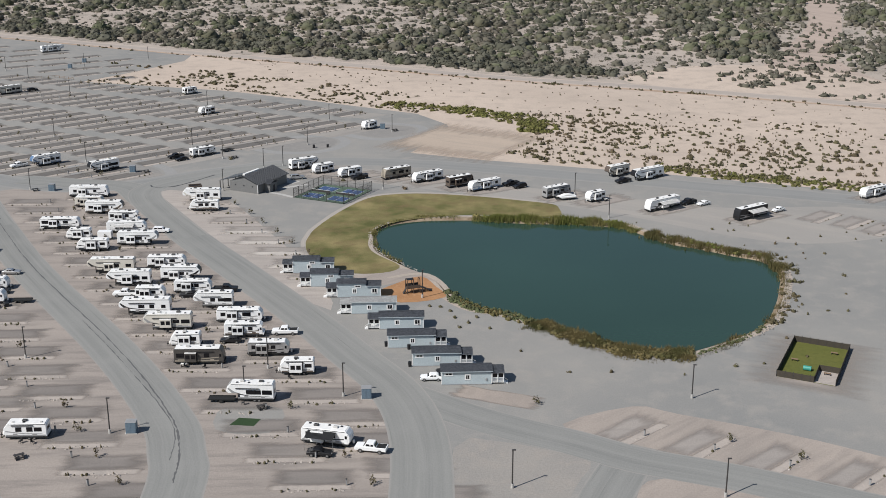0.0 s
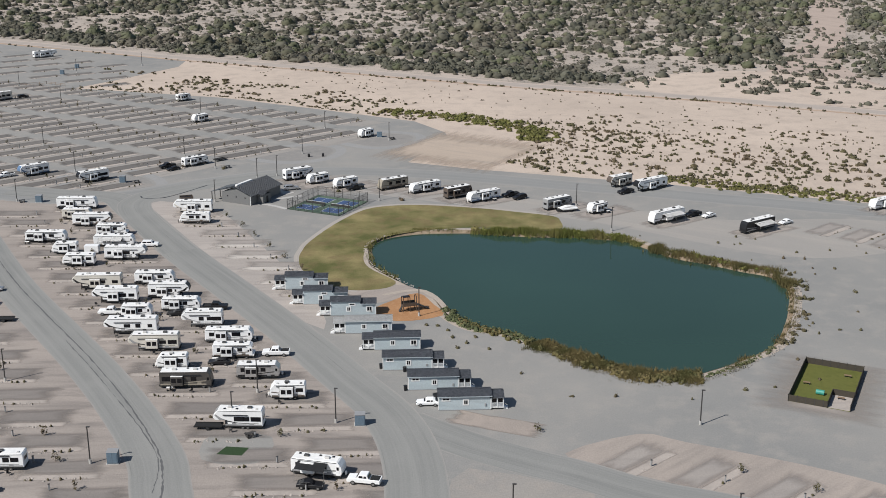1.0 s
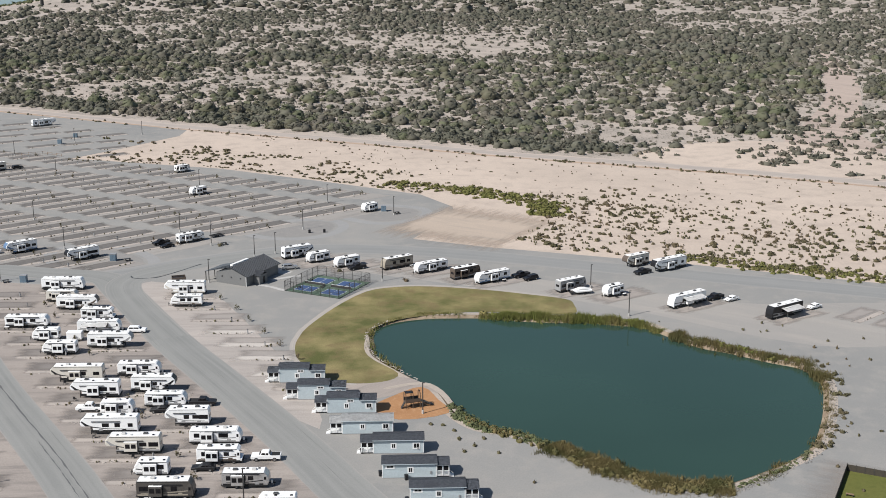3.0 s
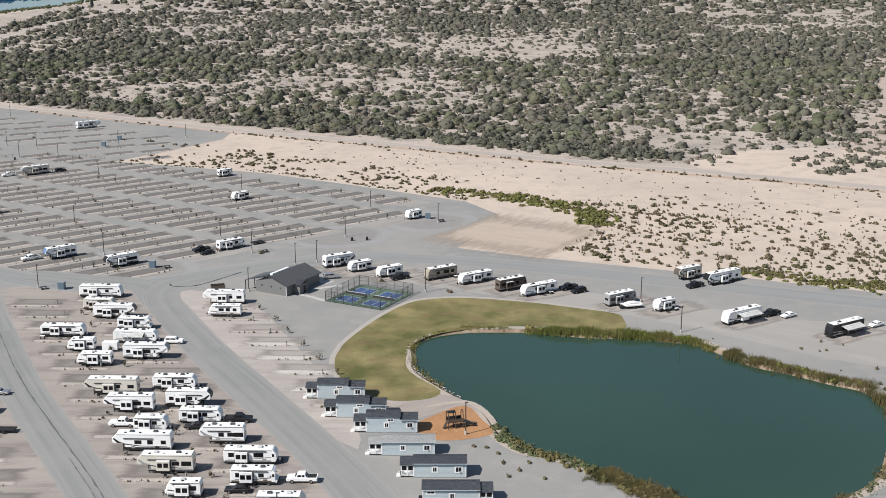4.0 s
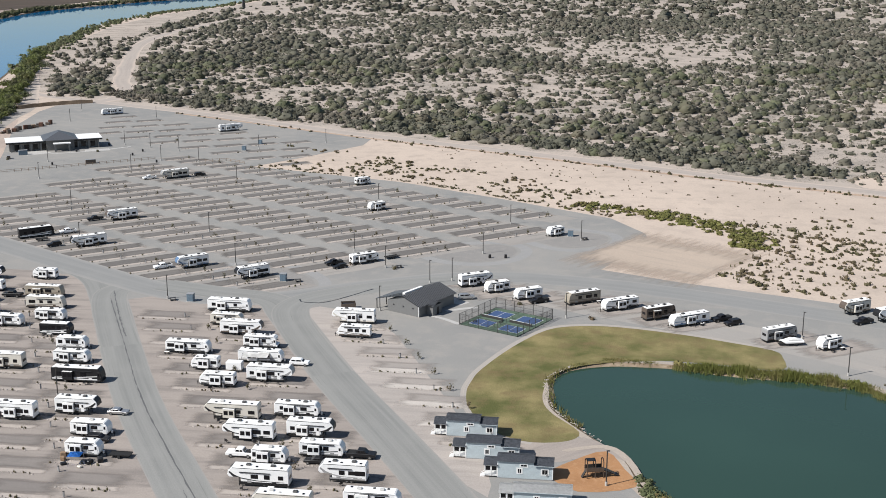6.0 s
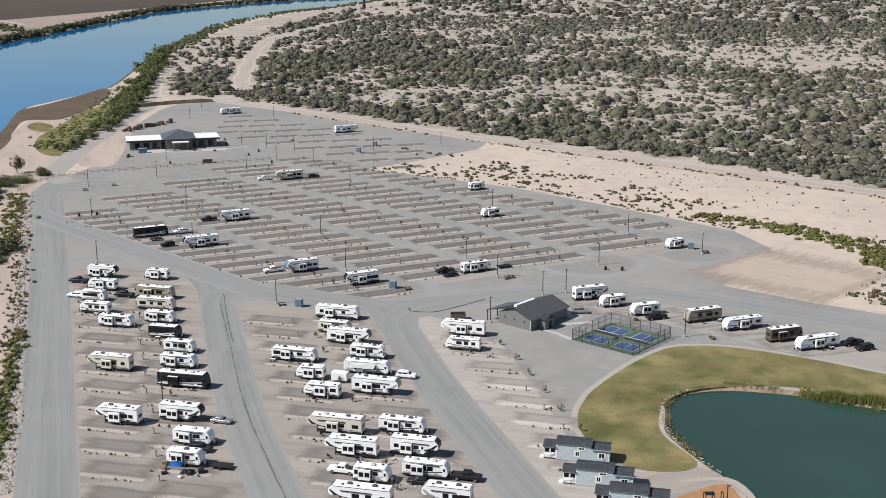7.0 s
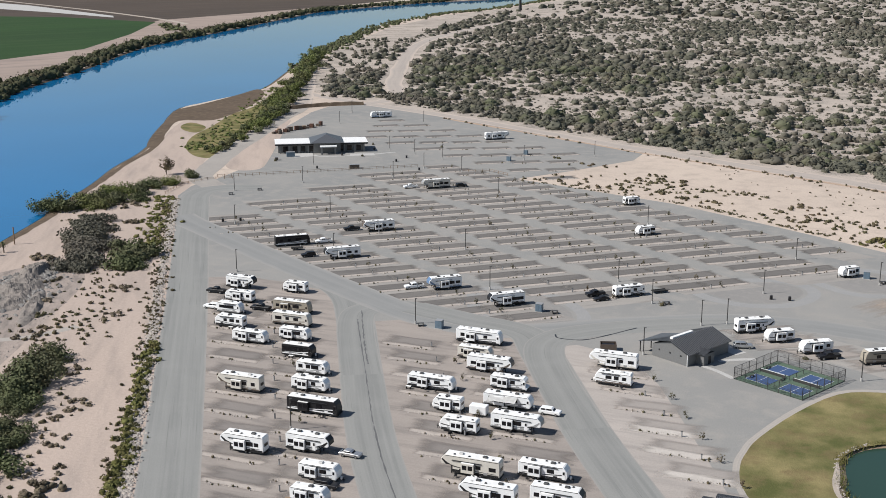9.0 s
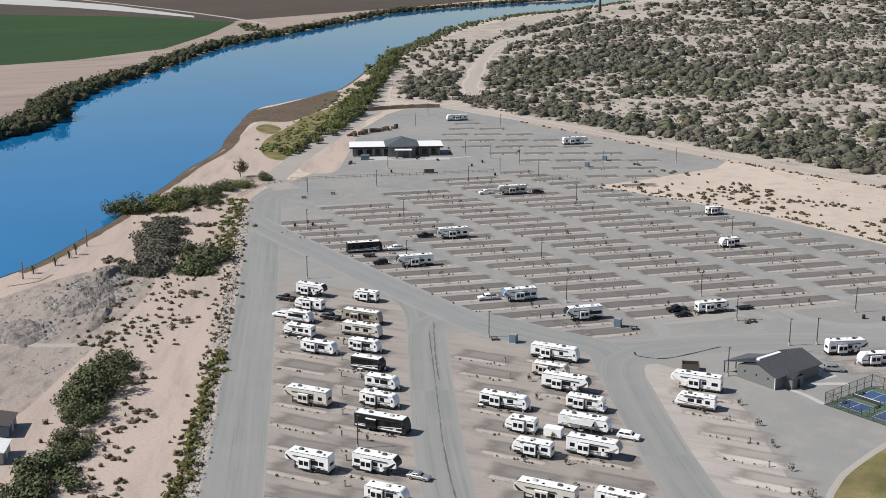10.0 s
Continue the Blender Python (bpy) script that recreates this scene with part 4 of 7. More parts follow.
# kind, x, y, heading, length, skin, accent, cap, words
M_DUSK = plain("dusky_gelcoat", (0.075, 0.068, 0.062), 0.4, vary=0.1)
W_, K_, G_, T_, C_, B_ = M_WHITE, M_DARK, M_GREY, M_TAN, M_CREAM, M_BROWN
MID = [
    ("coach", -103.5, 299.9, 3, 12.0, W_, K_, "white and black"), ("trailer", -99.8, 288.5, 3, 8.6, C_, B_, "cream and brown"),
    ("fifth", -93.1, 281.7, 3, 11.2, W_, B_, "white"), ("classc", -84.7, 272.9, 3, 8.8, W_, G_, "white"),
    ("trailer", -81.1, 262.6, 3, 11.0, W_, G_, "long white"), ("trailer", -101.1, 265.8, 3, 11.2, W_, K_, "white slide-out"),
    ("trailer", -92.4, 255.5, 183, 6.6, W_, G_, "small white"), ("trailer", -85.5, 245.8, 183, 8.2, W_, K_, "white"),
    ("fifth", -74.7, 251.2, 3, 11.0, W_, G_, "white"), ("fifth", -75.2, 228.0, 183, 12.0, C_, K_, "cream and black"),
    ("trailer", -62.0, 232.2, 3, 9.8, W_, K_, "white with curved black stripe"), ("fifth", -55.9, 222.3, 3, 9.9, W_, K_, "white and black"),
    ("fifth", -68.0, 218.6, 183, 10.8, W_, K_, "white"), ("trailer", -60.0, 208.6, 3, 7.0, W_, G_, "white"),
    ("trailer", -50.9, 213.6, 3, 9.0, W_, G_, "white banded"), ("fifth", -43.8, 203.8, 183, 9.2, W_, G_, "plain white"),
    ("fifth", -58.7, 199.0, 183, 11.8, W_, K_, "white and black"), ("trailer", -35.8, 194.6, 3, 10.4, W_, G_, "white"),
]
MID2 = [
    ("fifth", -51.1, 189.7, 183, 10.8, C_, G_, "off-white"), ("classc", -33.1, 185.9, 3, 8.8, W_, B_, "white"),
    ("trailer", -44.7, 179.7, 183, 6.4, W_, G_, "small white"), ("coach", -39.7, 170.8, 3, 10.4, M_DUSK, T_, "dark grey-brown and tan"),
    ("trailer", -26.0, 175.6, 3, 8.8, M_SILVER, K_, "silver and black"), ("trailer", -18.6, 166.0, 183, 7.0, W_, B_, "white"),
    ("fifth", -25.7, 153.1, 179, 9.2, W_, G_, "white"), ("trailer", -63.5, 136.2, 183, 7.8, W_, G_, "white"),
    ("fifth", -67.2, 296.5, 183, 11.6, W_, C_, "white"), ("trailer", -63.9, 285.2, 183, 8.6, W_, B_, "white"),
    ("trailer", -8.7, 135.4, -12, 9.2, W_, G_, "white rounded"),
]
LEFT = [
    ("fifth", -186.6, 316.7, 4, 9.2, W_, K_, "white"), ("trailer", -179.5, 305.3, 184, 8.6, W_, G_, "white"),
    ("trailer", -175.5, 294.8, 4, 7.2, W_, G_, "white"), ("trailer", -168.8, 284.9, 184, 8.4, W_, K_, "white"),
    ("trailer", -157.0, 276.4, 4, 9.4, W_, G_, "plain white"), ("trailer", -169.8, 319.6, 184, 7.2, W_, K_, "white"),
    ("coach", -160.3, 302.3, 4, 11.0, T_, B_, "tan"), ("coach", -154.5, 292.6, 4, 10.8, C_, B_, "cream and brown"),
    ("trailer", -147.6, 282.8, 4, 8.2, W_, G_, "white"), ("trailer", -140.2, 272.3, 4, 8.4, K_, W_, "black and white"),
    ("trailer", -130.7, 262.9, 4, 7.8, W_, G_, "plain white"), ("trailer", -125.8, 253.5, 4, 8.8, W_, K_, "white with black nose"),
    ("coach", -118.3, 242.3, 4, 12.2, K_, W_, "long black"), ("fifth", -140.6, 247.3, 184, 11.0, C_, B_, "cream"),
    ("fifth", -121.1, 219.4, 184, 9.8, W_, K_, "white"), ("fifth", -109.0, 224.6, 4, 9.6, W_, K_, "white and black"),
    ("trailer", -100.7, 214.4, 4, 8.2, W_, G_, "white"), ("trailer", -97.3, 204.9, 4, 7.2, W_, G_, "white"),
]
FAR = [
    ("classc", -80.1, 355.9, 43, 9.6, W_, K_, "white"), ("fifth", -109.1, 332.7, 223, 10.6, W_, K_, "white and black"),
    ("fifth", -131.7, 340.5, 223, 10.2, W_, M_BLUE, "white and blue"), ("coach", -199.8, 366.9, 43, 11.8, K_, W_, "black"),
    ("fifth", -176.2, 358.9, 223, 11.8, W_, K_, "white and black"), ("fifth", -182.9, 397.2, 223, 11.4, W_, B_, "white"),
    ("fifth", -195.7, 474.1, 223, 12.0, C_, G_, "cream"), ("coach", -310.5, 647.5, 223, 12.5, W_, M_BLUE, "white and blue"),
    ("fifth", -219.4, 601.9, 43, 13.0, W_, G_, "white"), ("classc", -112.7, 476.1, 43, 6.6, W_, G_, "white"),
    ("trailer", -95.1, 430.1, 223, 6.6, W_, B_, "white"), ("trailer", -24.5, 403.1, 223, 6.2, W_, G_, "small white"),
]
POND_ROW = [
    ("fifth", -41.3, 337.6, 36, 10.4, W_, K_, "white"), ("trailer", -34.1, 332.3, 216, 7.4, W_, G_, "white"),
    ("trailer", -24.4, 327.2, 216, 8.2, W_, B_, "white"), ("coach", -8.8, 326.1, 216, 10.4, T_, B_, "tan"),
    ("trailer", 1.8, 322.3, 216, 11.0, W_, K_, "white"), ("coach", 12.5, 316.1, 36, 9.6, B_, G_, "dark brown"),
    ("trailer", 20.5, 312.0, 216, 11.6, W_, M_BLUE, "white and blue"), ("coach", 43.1, 304.1, 36, 9.8, G_, B_, "grey"),
    ("trailer", 54.7, 299.1, 216, 6.4, W_, K_, "white"), ("fifth", 65.0, 330.8, 216, 9.2, C_, B_, "cream"),
    ("fifth", 74.5, 326.8, 216, 13.0, W_, K_, "long white"), ("coach", 74.2, 290.7, 216, 12.6, W_, K_, "white and black"),
    ("coach", 98.8, 282.0, 216, 12.2, K_, G_, "black"), ("trailer", 142.6, 306.8, 216, 11.0, W_, G_, "plain white rounded"),
]
AWN = {(-81.1, 262.6), (74.2, 290.7), (98.8, 282.0), (-8.7, 135.4)}
count = 0
for row in (MID, MID2, LEFT, FAR, POND_ROW):
    for kind, x, y, head, length, skin, accent, words in row:
        count += 1
        rv(kind, x, y, head, length, skin, accent, words, count, awning=(x, y) in AWN, cap=M_DARK if accent is K_ else None)

for kind, x, y, head, paint, words in [
    ("suv", -71.3, 262.2, 3, M_WHITE, "white estate car parked by a trailer"), ("pickup", -66.7, 210.2, 183, M_WHITE, "white pickup truck ahead of a trailer"),
    ("pickup", -43.1, 214.2, 3, M_DARK, "black pickup truck on gravel site"), ("sedan", -51.2, 209.9, 183, M_DARK, "black car beside a trailer"),
    ("sedan", -35.5, 181.8, 183, M_DARK, "black sports car on gravel site"), ("pickup", -24.4, 187.0, 183, M_WHITE, "white pickup truck on gravel site"),
    ("pickup", -0.6, 132.4, 170, M_WHITE, "white pickup truck hitched to a trailer"), ("sedan", -9.5, 130.6, -5, M_DARK, "black car beside a trailer"),
    ("sedan", 8.9, 163.3, 183, M_WHITE, "white coupe beside a cottage"), ("sedan", 12.0, 166.3, 183, M_DARK, "black car beside a cottage"),
    ("pickup", -88.9, 351.6, 223, M_DARK, "black pickup truck by a trailer"), ("sedan", -86.0, 348.0, 223, M_DARK, "black car by a trailer"),
    ("pickup", -139.9, 337.0, 223, M_WHITE, "white pickup truck hitched to a trailer"), ("pickup", -191.6, 373.5, 223, M_WHITE, "white pickup truck by a motorhome"),
]:
    car(kind, x, y, head, paint, words)
for kind, x, y, head, paint, words in [
    ("suv", -187.0, 355.8, 223, M_DARK, "black car on gravel site"), ("pickup", -191.6, 393.6, 223, M_DARK, "black pickup truck hitched to a trailer"),
    ("pickup", -205.2, 469.3, 223, M_WHITE, "white pickup truck by a trailer"), ("suv", -186.9, 480.6, 43, M_DARK, "dark car behind a trailer"),
    ("pickup", -190.5, 309.4, 184, M_DARK, "black pickup truck on gravel site"), ("suv", -182.8, 296.2, 184, M_WHITE, "white car on gravel site"),
    ("pickup", -169.5, 300.5, 184, M_DARK, "black pickup truck on gravel site"), ("sedan", -100.2, 225.5, 4, M_SILVER, "silver sedan on gravel site"),
    ("suv", -97.6, 211.3, 4, M_DARK, "black car beside a trailer"), ("pickup", -20.9, 323.8, 216, M_DARK, "black pickup truck beside a trailer"),
    ("pickup", 29.1, 316.9, 216, M_DARK, "black pickup truck behind a trailer"), ("suv", 31.9, 313.8, 216, M_DARK, "dark car behind a trailer"),
    ("pickup", 66.0, 321.6, 216, M_DARK, "black pickup truck ahead of a long trailer"), ("pickup", 82.9, 296.0, 216, M_DARK, "black pickup truck by a motorhome"), ("sedan", 87.4, 295.0, 216, M_WHITE, "white car by a motorhome"),
    ("sedan", 108.6, 288.6, 216, M_WHITE, "white car by a black motorhome"), ("suv", -41.5, 323.2, 20, M_SILVER, "silver car beside the wash house"),
]:
    car(kind, x, y, head, paint, words)

# ---- scrub and shrubs ----
rng = np.random.default_rng(5)


DIRT = [[(-345, 700), (-345, 735), (-385, 814), (-444, 947), (-520, 1150), (-553, 1401), (-560, 1800)], [(-368, 668), (-392, 700), (-445, 790), (-524, 933), (-590, 1100), (-650, 1300)]]


def off_road(x, y, gap=10.0):
    """True where a place keeps clear of the dirt roads."""
    ok = np.ones(len(x), bool)
    for line in DIRT:
        for (ax, ay), (bx, by) in zip(line, line[1:]):
            dx, dy = bx - ax, by - ay
            t = np.clip(((x - ax) * dx + (y - ay) * dy) / (dx * dx + dy * dy), 0, 1)
            ok &= np.hypot(x - ax - t * dx, y - ay - t * dy) > gap
    return ok


def scatter(n, x0, x1, y0, y1, poly, holes=(), thin=None):
    x, y = rng.uniform(x0, x1, n), rng.uniform(y0, y1, n)
    ok = inside(x, y, poly)
    for h in holes:
        ok &= ~inside(x, y, h)
    ok &= off_road(x, y)
    if thin is not None:
        v = np.array([noise.fractal(Vector((a * thin[0], b * thin[0], 3.7)), 1.0, 2.0, 3) for a, b in zip(x, y)])
        ok &= v + rng.normal(size=n) * thin[2] > thin[1]
    return x[ok], y[ok]


APRON = [(92, 513), (197, 462), (330, 404), (330, 440), (225, 505), (208, 530), (190, 548), (150, 560), (112, 548)]
WASH = [(273, 889), (308, 890), (245, 691), (205, 588), (206, 487), (197, 460), (113, 499), (119, 523), (158, 549), (195, 629), (239, 747)]
NEARSCRUB = [(-440, 760), (-372, 722), (-274, 680), (-143, 614), (-42, 570), (34, 535), (112, 506), (195, 468), (330, 404), (700, 260), (700, 1000), (-480, 1000)]
# clearings (negative) and thickets (positive): x, y, half sizes, weight
STANDS = [
    (0, 1150, 125, 160, -0.6), (-105, 880, 60, 105, -0.55), (-295, 880, 48, 42, -0.5), (-270, 1300, 170, 60, -0.6), (100, 590, 36, 27, -0.7),
    (330, 1560, 90, 150, -0.7), (-250, 740, 16, 36, -0.6), (-150, 650, 14, 22, -0.55), (220, 1150, 120, 130, 0.5), (40, 1620, 220, 220, 0.5),
    (-108, 622, 40, 30, 0.6), (-33, 605, 28, 44, 0.6), (160, 655, 46, 60, 0.55), (-335, 960, 80, 150, 0.35), (85, 815, 80, 130, 0.3),
]


def growth(x, y):
    """How thickly the scrub stands, about -1 to 1."""
    v = np.array([noise.fractal(Vector((p * 0.011, q * 0.007, 3.7)), 1.0, 2.0, 4) for p, q in zip(x, y)]) * 0.8
    v += np.array([noise.noise(Vector((p * 0.07, q * 0.05, 9.1))) for p, q in zip(x, y)]) * 0.32
    for cx, cy, rx, ry, w in STANDS:
        v += w * np.clip(1.5 - np.hypot((x - cx) / rx, (y - cy) / ry), 0, 1)
    return v


def scrub_patch(n, x0, x1, y0, y1, poly, holes, bare, rad, tall, leaves, mat, label, leaf=0.3, segs=7, top=9.0):
    x, y = scatter(n, x0, x1, y0, y1, poly, holes)
    g = growth(x, y) + rng.normal(size=len(x)) * 0.26
    ok = (g > bare) & (g < top)
    x, y, g = x[ok], y[ok], g[ok]
    r = rad * rng.gamma(4.0, 0.25, len(x)).clip(0.3, 2.1) * (0.85 + 0.35 * np.clip(g, -0.3, 0.7))
    bushes("desert_scrub", rng, x, y, r, r * tall * rng.uniform(0.75, 1.25, len(x)), leaves, mat, label, leaf=leaf, segs=segs)


CLEAR = [WASH, APRON]
scrub_patch(13500, -440, 480, 380, 1000, NEARSCRUB, CLEAR, -0.2, 2.6, 0.85, 34, M_SCRUBLEAF, "grey-green creosote and mesquite scrub", 0.2, 6)
scrub_patch(5600, -440, 480, 380, 1000, NEARSCRUB, CLEAR, 0.06, 3.1, 0.9, 38, M_SCRUBGREEN, "olive-green mesquite thickets", 0.18, 6)
scrub_patch(6500, -440, 480, 380, 1000, NEARSCRUB, CLEAR, -1.4, 1.9, 0.8, 22, M_SCRUBLEAF, "scattered grey-green shrubs on pale soil", 0.22, 6, -0.05)
scrub_patch(15000, -440, 480, 380, 1000, NEARSCRUB, CLEAR, -0.42, 1.25, 0.55, 7, M_BRUSH, "low grey-brown brush between larger shrubs", 0.42, 5, 0.35)
x, y = scatter(1150, -620, -330, 700, 1300, [(-350, 712), (-395, 714), (-470, 830), (-560, 1020), (-610, 1150), (-530, 1180), (-450, 960), (-390, 830)])
bushes("desert_scrub", rng, x, y, rng.uniform(1.6, 3.6, len(x)), rng.uniform(1.6, 3.4, len(x)), 26, M_SCRUBLEAF, "dense grey-green scrub between the dirt roads", leaf=0.3)
x, y = scatter(2600, 100, 320, 450, 900, WASH, thin=(0.02, 0.12, 0.2))
bushes("desert_scrub", rng, x, y, rng.gamma(4.0, 0.42, len(x)).clip(0.5, 3.6), rng.uniform(0.8, 2.4, len(x)), 20, M_SCRUBLEAF, "sparse grey-green scrub in a sandy wash")
x, y = scatter(420, 90, 332, 400, 562, APRON, thin=(0.03, 0.0, 0.3))
bushes("desert_scrub", rng, x, y, rng.gamma(4.0, 0.36, len(x)).clip(0.5, 2.8), rng.uniform(0.6, 2.0, len(x)), 20, M_SCRUBLEAF, "scattered grey-green scrub on pale sand")
MIDSCRUB = [(-480, 950), (900, 950), (1300, 1600), (-640, 1600), (-560, 1200)]
scrub_patch(18000, -640, 900, 950, 1600, MIDSCRUB, (), -0.28, 3.2, 0.85, 12, M_SCRUBLEAF, "distant grey-green desert scrub", 0.28, 6)
scrub_patch(7500, -640, 900, 950, 1600, MIDSCRUB, (), -1.4, 2.3, 0.9, 8, M_SCRUBLEAF, "distant scattered desert shrubs", 0.38, 5, -0.15)
scrub_patch(9000, -640, 1400, 1600, 3000, [(-660, 1600), (1600, 1600), (1600, 3000), (-600, 3000)], (), -0.4, 5.6, 0.7, 5, M_SCRUBLEAF, "distant grey-green desert scrub", 0.45, 5)
EDGE = smooth_loop([(-345, 728), (-274, 688), (-143, 622), (-42, 578), (34, 543), (70, 530)], 40, False)
ex = np.array([p.x for p in EDGE for _ in range(3)]) + rng.normal(size=3 * len(EDGE)) * 8
ey = np.array([p.y for p in EDGE for _ in range(3)]) + np.abs(rng.normal(size=3 * len(EDGE))) * 16
bushes("desert_scrub", rng, ex, ey, rng.uniform(1.6, 3.4, len(ex)), rng.uniform(1.6, 3.4, len(ex)), 30, M_SCRUBLEAF, "dense grey-green mesquite edge along the dirt road", leaf=0.3)

# shrubs on the sand between camp and scrub
EASTSAND = [(20, 436), (60, 428), (120, 392), (200, 350), (260, 330), (260, 275), (150, 312), (82, 337), (40, 350), (28, 362), (40, 392), (42, 410)]
x, y = scatter(4600, 15, 260, 280, 440, EASTSAND, thin=(0.03, -0.1, 0.3))
bushes("desert_shrubs", rng, x, y, rng.gamma(3.0, 0.19, len(x)).clip(0.2, 1.5), rng.uniform(0.35, 1.1, len(x)), 30, M_SAGE, "small dark desert shrubs on open sand", leaf=0.36)
x, y = scatter(260, 15, 260, 280, 440, EASTSAND)
bushes("desert_shrubs", rng, x, y, rng.uniform(0.6, 1.5, len(x)), rng.uniform(0.6, 1.3, len(x)), 46, M_SAGE, "larger dark desert shrubs on open sand", leaf=0.28)
WESTSAND = [(-175, 508), (-98, 490), (-50, 464), (-7, 441), (22, 436), (16, 458), (-50, 500), (-120, 545), (-178, 566), (-150, 530)]
x, y = scatter(2400, -178, 25, 430, 570, WESTSAND, thin=(0.04, -0.08, 0.25))
bushes("desert_shrubs", rng, x, y, rng.uniform(0.5, 1.3, len(x)), rng.uniform(0.5, 1.1, len(x)), 26, M_SAGE, "low reddish-brown desert shrubs on open sand", leaf=0.4)
x, y = scatter(2300, -300, 330, 330, 700, [(-130, 592), (-42, 548), (34, 513), (112, 483), (195, 445), (300, 395), (260, 330), (20, 436), (-50, 500)])
bushes("desert_shrubs", rng, x, y, rng.gamma(3.0, 0.13, len(x)).clip(0.15, 1.1), rng.uniform(0.2, 0.7, len(x)), 18, M_SAGE, "sparse tiny shrubs on pale sand", leaf=0.45)


def along(line, n, spread, offset=0.0):
    """Random places near a smooth line."""
    pts = smooth_loop(line, 20, False)
    k = rng.integers(0, len(pts) - 1, n)
    f = rng.uniform(size=n)
    p = np.array([(q.x, q.y) for q in pts])
    a = p[k] * (1 - f[:, None]) + p[k + 1] * f[:, None]
    t = p[k + 1] - p[k]
    t /= np.linalg.norm(t, axis=1, keepdims=True) + 1e-9
    nr = np.stack([-t[:, 1], t[:, 0]], 1)
    a += nr * (rng.normal(size=n) * spread + offset)[:, None]
    return a[:, 0], a[:, 1]


x, y = along([(-22, 455), (8, 443), (24, 431), (42, 414), (40, 398)], 330, 3.6)
bushes("green_shrubs", rng, x, y, rng.uniform(0.7, 1.7, len(x)), rng.uniform(0.5, 1.3, len(x)), 30, M_BRIGHT, "bright yellow-green shrubs in a damp line on the sand")
x, y = along([(78, 339), (104, 327), (129, 318), (170, 303), (220, 290)], 420, 3.2, 2.6)
bushes("green_shrubs", rng, x, y, rng.uniform(0.35, 1.15, len(x)), rng.uniform(0.35, 1.0, len(x)), 34, M_BRIGHT, "bright yellow-green shrubs along the camp edge")
x, y = along([(-170, 503), (-98, 486), (-50, 460), (-7, 436)], 150, 1.0, 1.0)
bushes("desert_shrubs", rng, x, y, rng.uniform(0.3, 0.8, len(x)), rng.uniform(0.3, 0.7, len(x)), 20, M_SAGE, "dark shrubs along the fence line", leaf=0.4)

x, y = along([(x_ - 3, y_ - 8) for x_, y_ in SANDTOP[2:9]], 210, 1.2)
bushes("desert_shrubs", rng, x, y, rng.uniform(0.4, 1.2, len(x)), rng.uniform(0.4, 1.1, len(x)), 20, M_SAGE, "dark low shrubs along the graded road edge", leaf=0.36)
x, y = scatter(900, 100, 300, 270, 400, [(110, 345), (150, 322), (260, 285), (290, 330), (230, 372), (150, 385)], thin=(0.05, 0.0, 0.3))
bushes("desert_shrubs", rng, x, y, rng.gamma(4.0, 0.24, len(x)).clip(0.3, 2.0), rng.uniform(0.4, 1.5, len(x)), 26, M_SAGE, "dark olive desert shrubs on open sand", leaf=0.34)

x, y = scatter(1500, 20, 300, 320, 470, [(30, 432), (62, 452), (160, 412), (290, 362), (280, 325), (120, 388), (44, 416)])
bushes("desert_shrubs", rng, x, y, rng.gamma(3.0, 0.2, len(x)).clip(0.2, 1.6), rng.uniform(0.3, 1.0, len(x)), 22, M_SAGE, "small dark desert shrubs on open sand", leaf=0.38)

x, y = along([(78, 341), (104, 329), (129, 320), (170, 305), (220, 292)], 150, 2.6, 3.0)
bushes("desert_shrubs", rng, x, y, rng.uniform(0.4, 1.2, len(x)), rng.uniform(0.4, 1.1, len(x)), 34, M_SAGE, "dark olive shrubs along the camp edge", leaf=0.3)

# ---- pond planting ----


def reed_bed(name, line, n, spread, offset, hgt, mat, label):
    x, y = along(line, n, spread, offset)
    m = 7
    bx = np.repeat(x, m) + rng.normal(size=n * m) * 0.25
    by = np.repeat(y, m) + rng.normal(size=n * m) * 0.25
    hh = rng.uniform(0.6, 1.1, n * m) * hgt
    ang = rng.uniform(0, 6.283, n * m)
    lean = rng.normal(size=(n * m, 2)) * 0.28
    w = 0.085
    hh *= np.repeat(0.35 + 1.3 * np.clip(np.array([noise.noise(Vector((a * 0.17, b * 0.17, 1.3))) * 0.8 + 0.45 for a, b in zip(x, y)]), 0, 1), m)
    z0 = np.full(n * m, -0.65)
    co = np.stack([
        np.stack([bx - w * np.cos(ang), by - w * np.sin(ang), z0], 1),
        np.stack([bx + w * np.cos(ang), by + w * np.sin(ang), z0], 1),
        np.stack([bx + lean[:, 0] + 0.05, by + lean[:, 1], z0 + hh + 0.6], 1)], 1).reshape(-1, 3)
    tagged(new(name, raw_mesh(name, co, np.arange(len(co)).reshape(-1, 3), mat)), label, "reeds", "", "stuff")


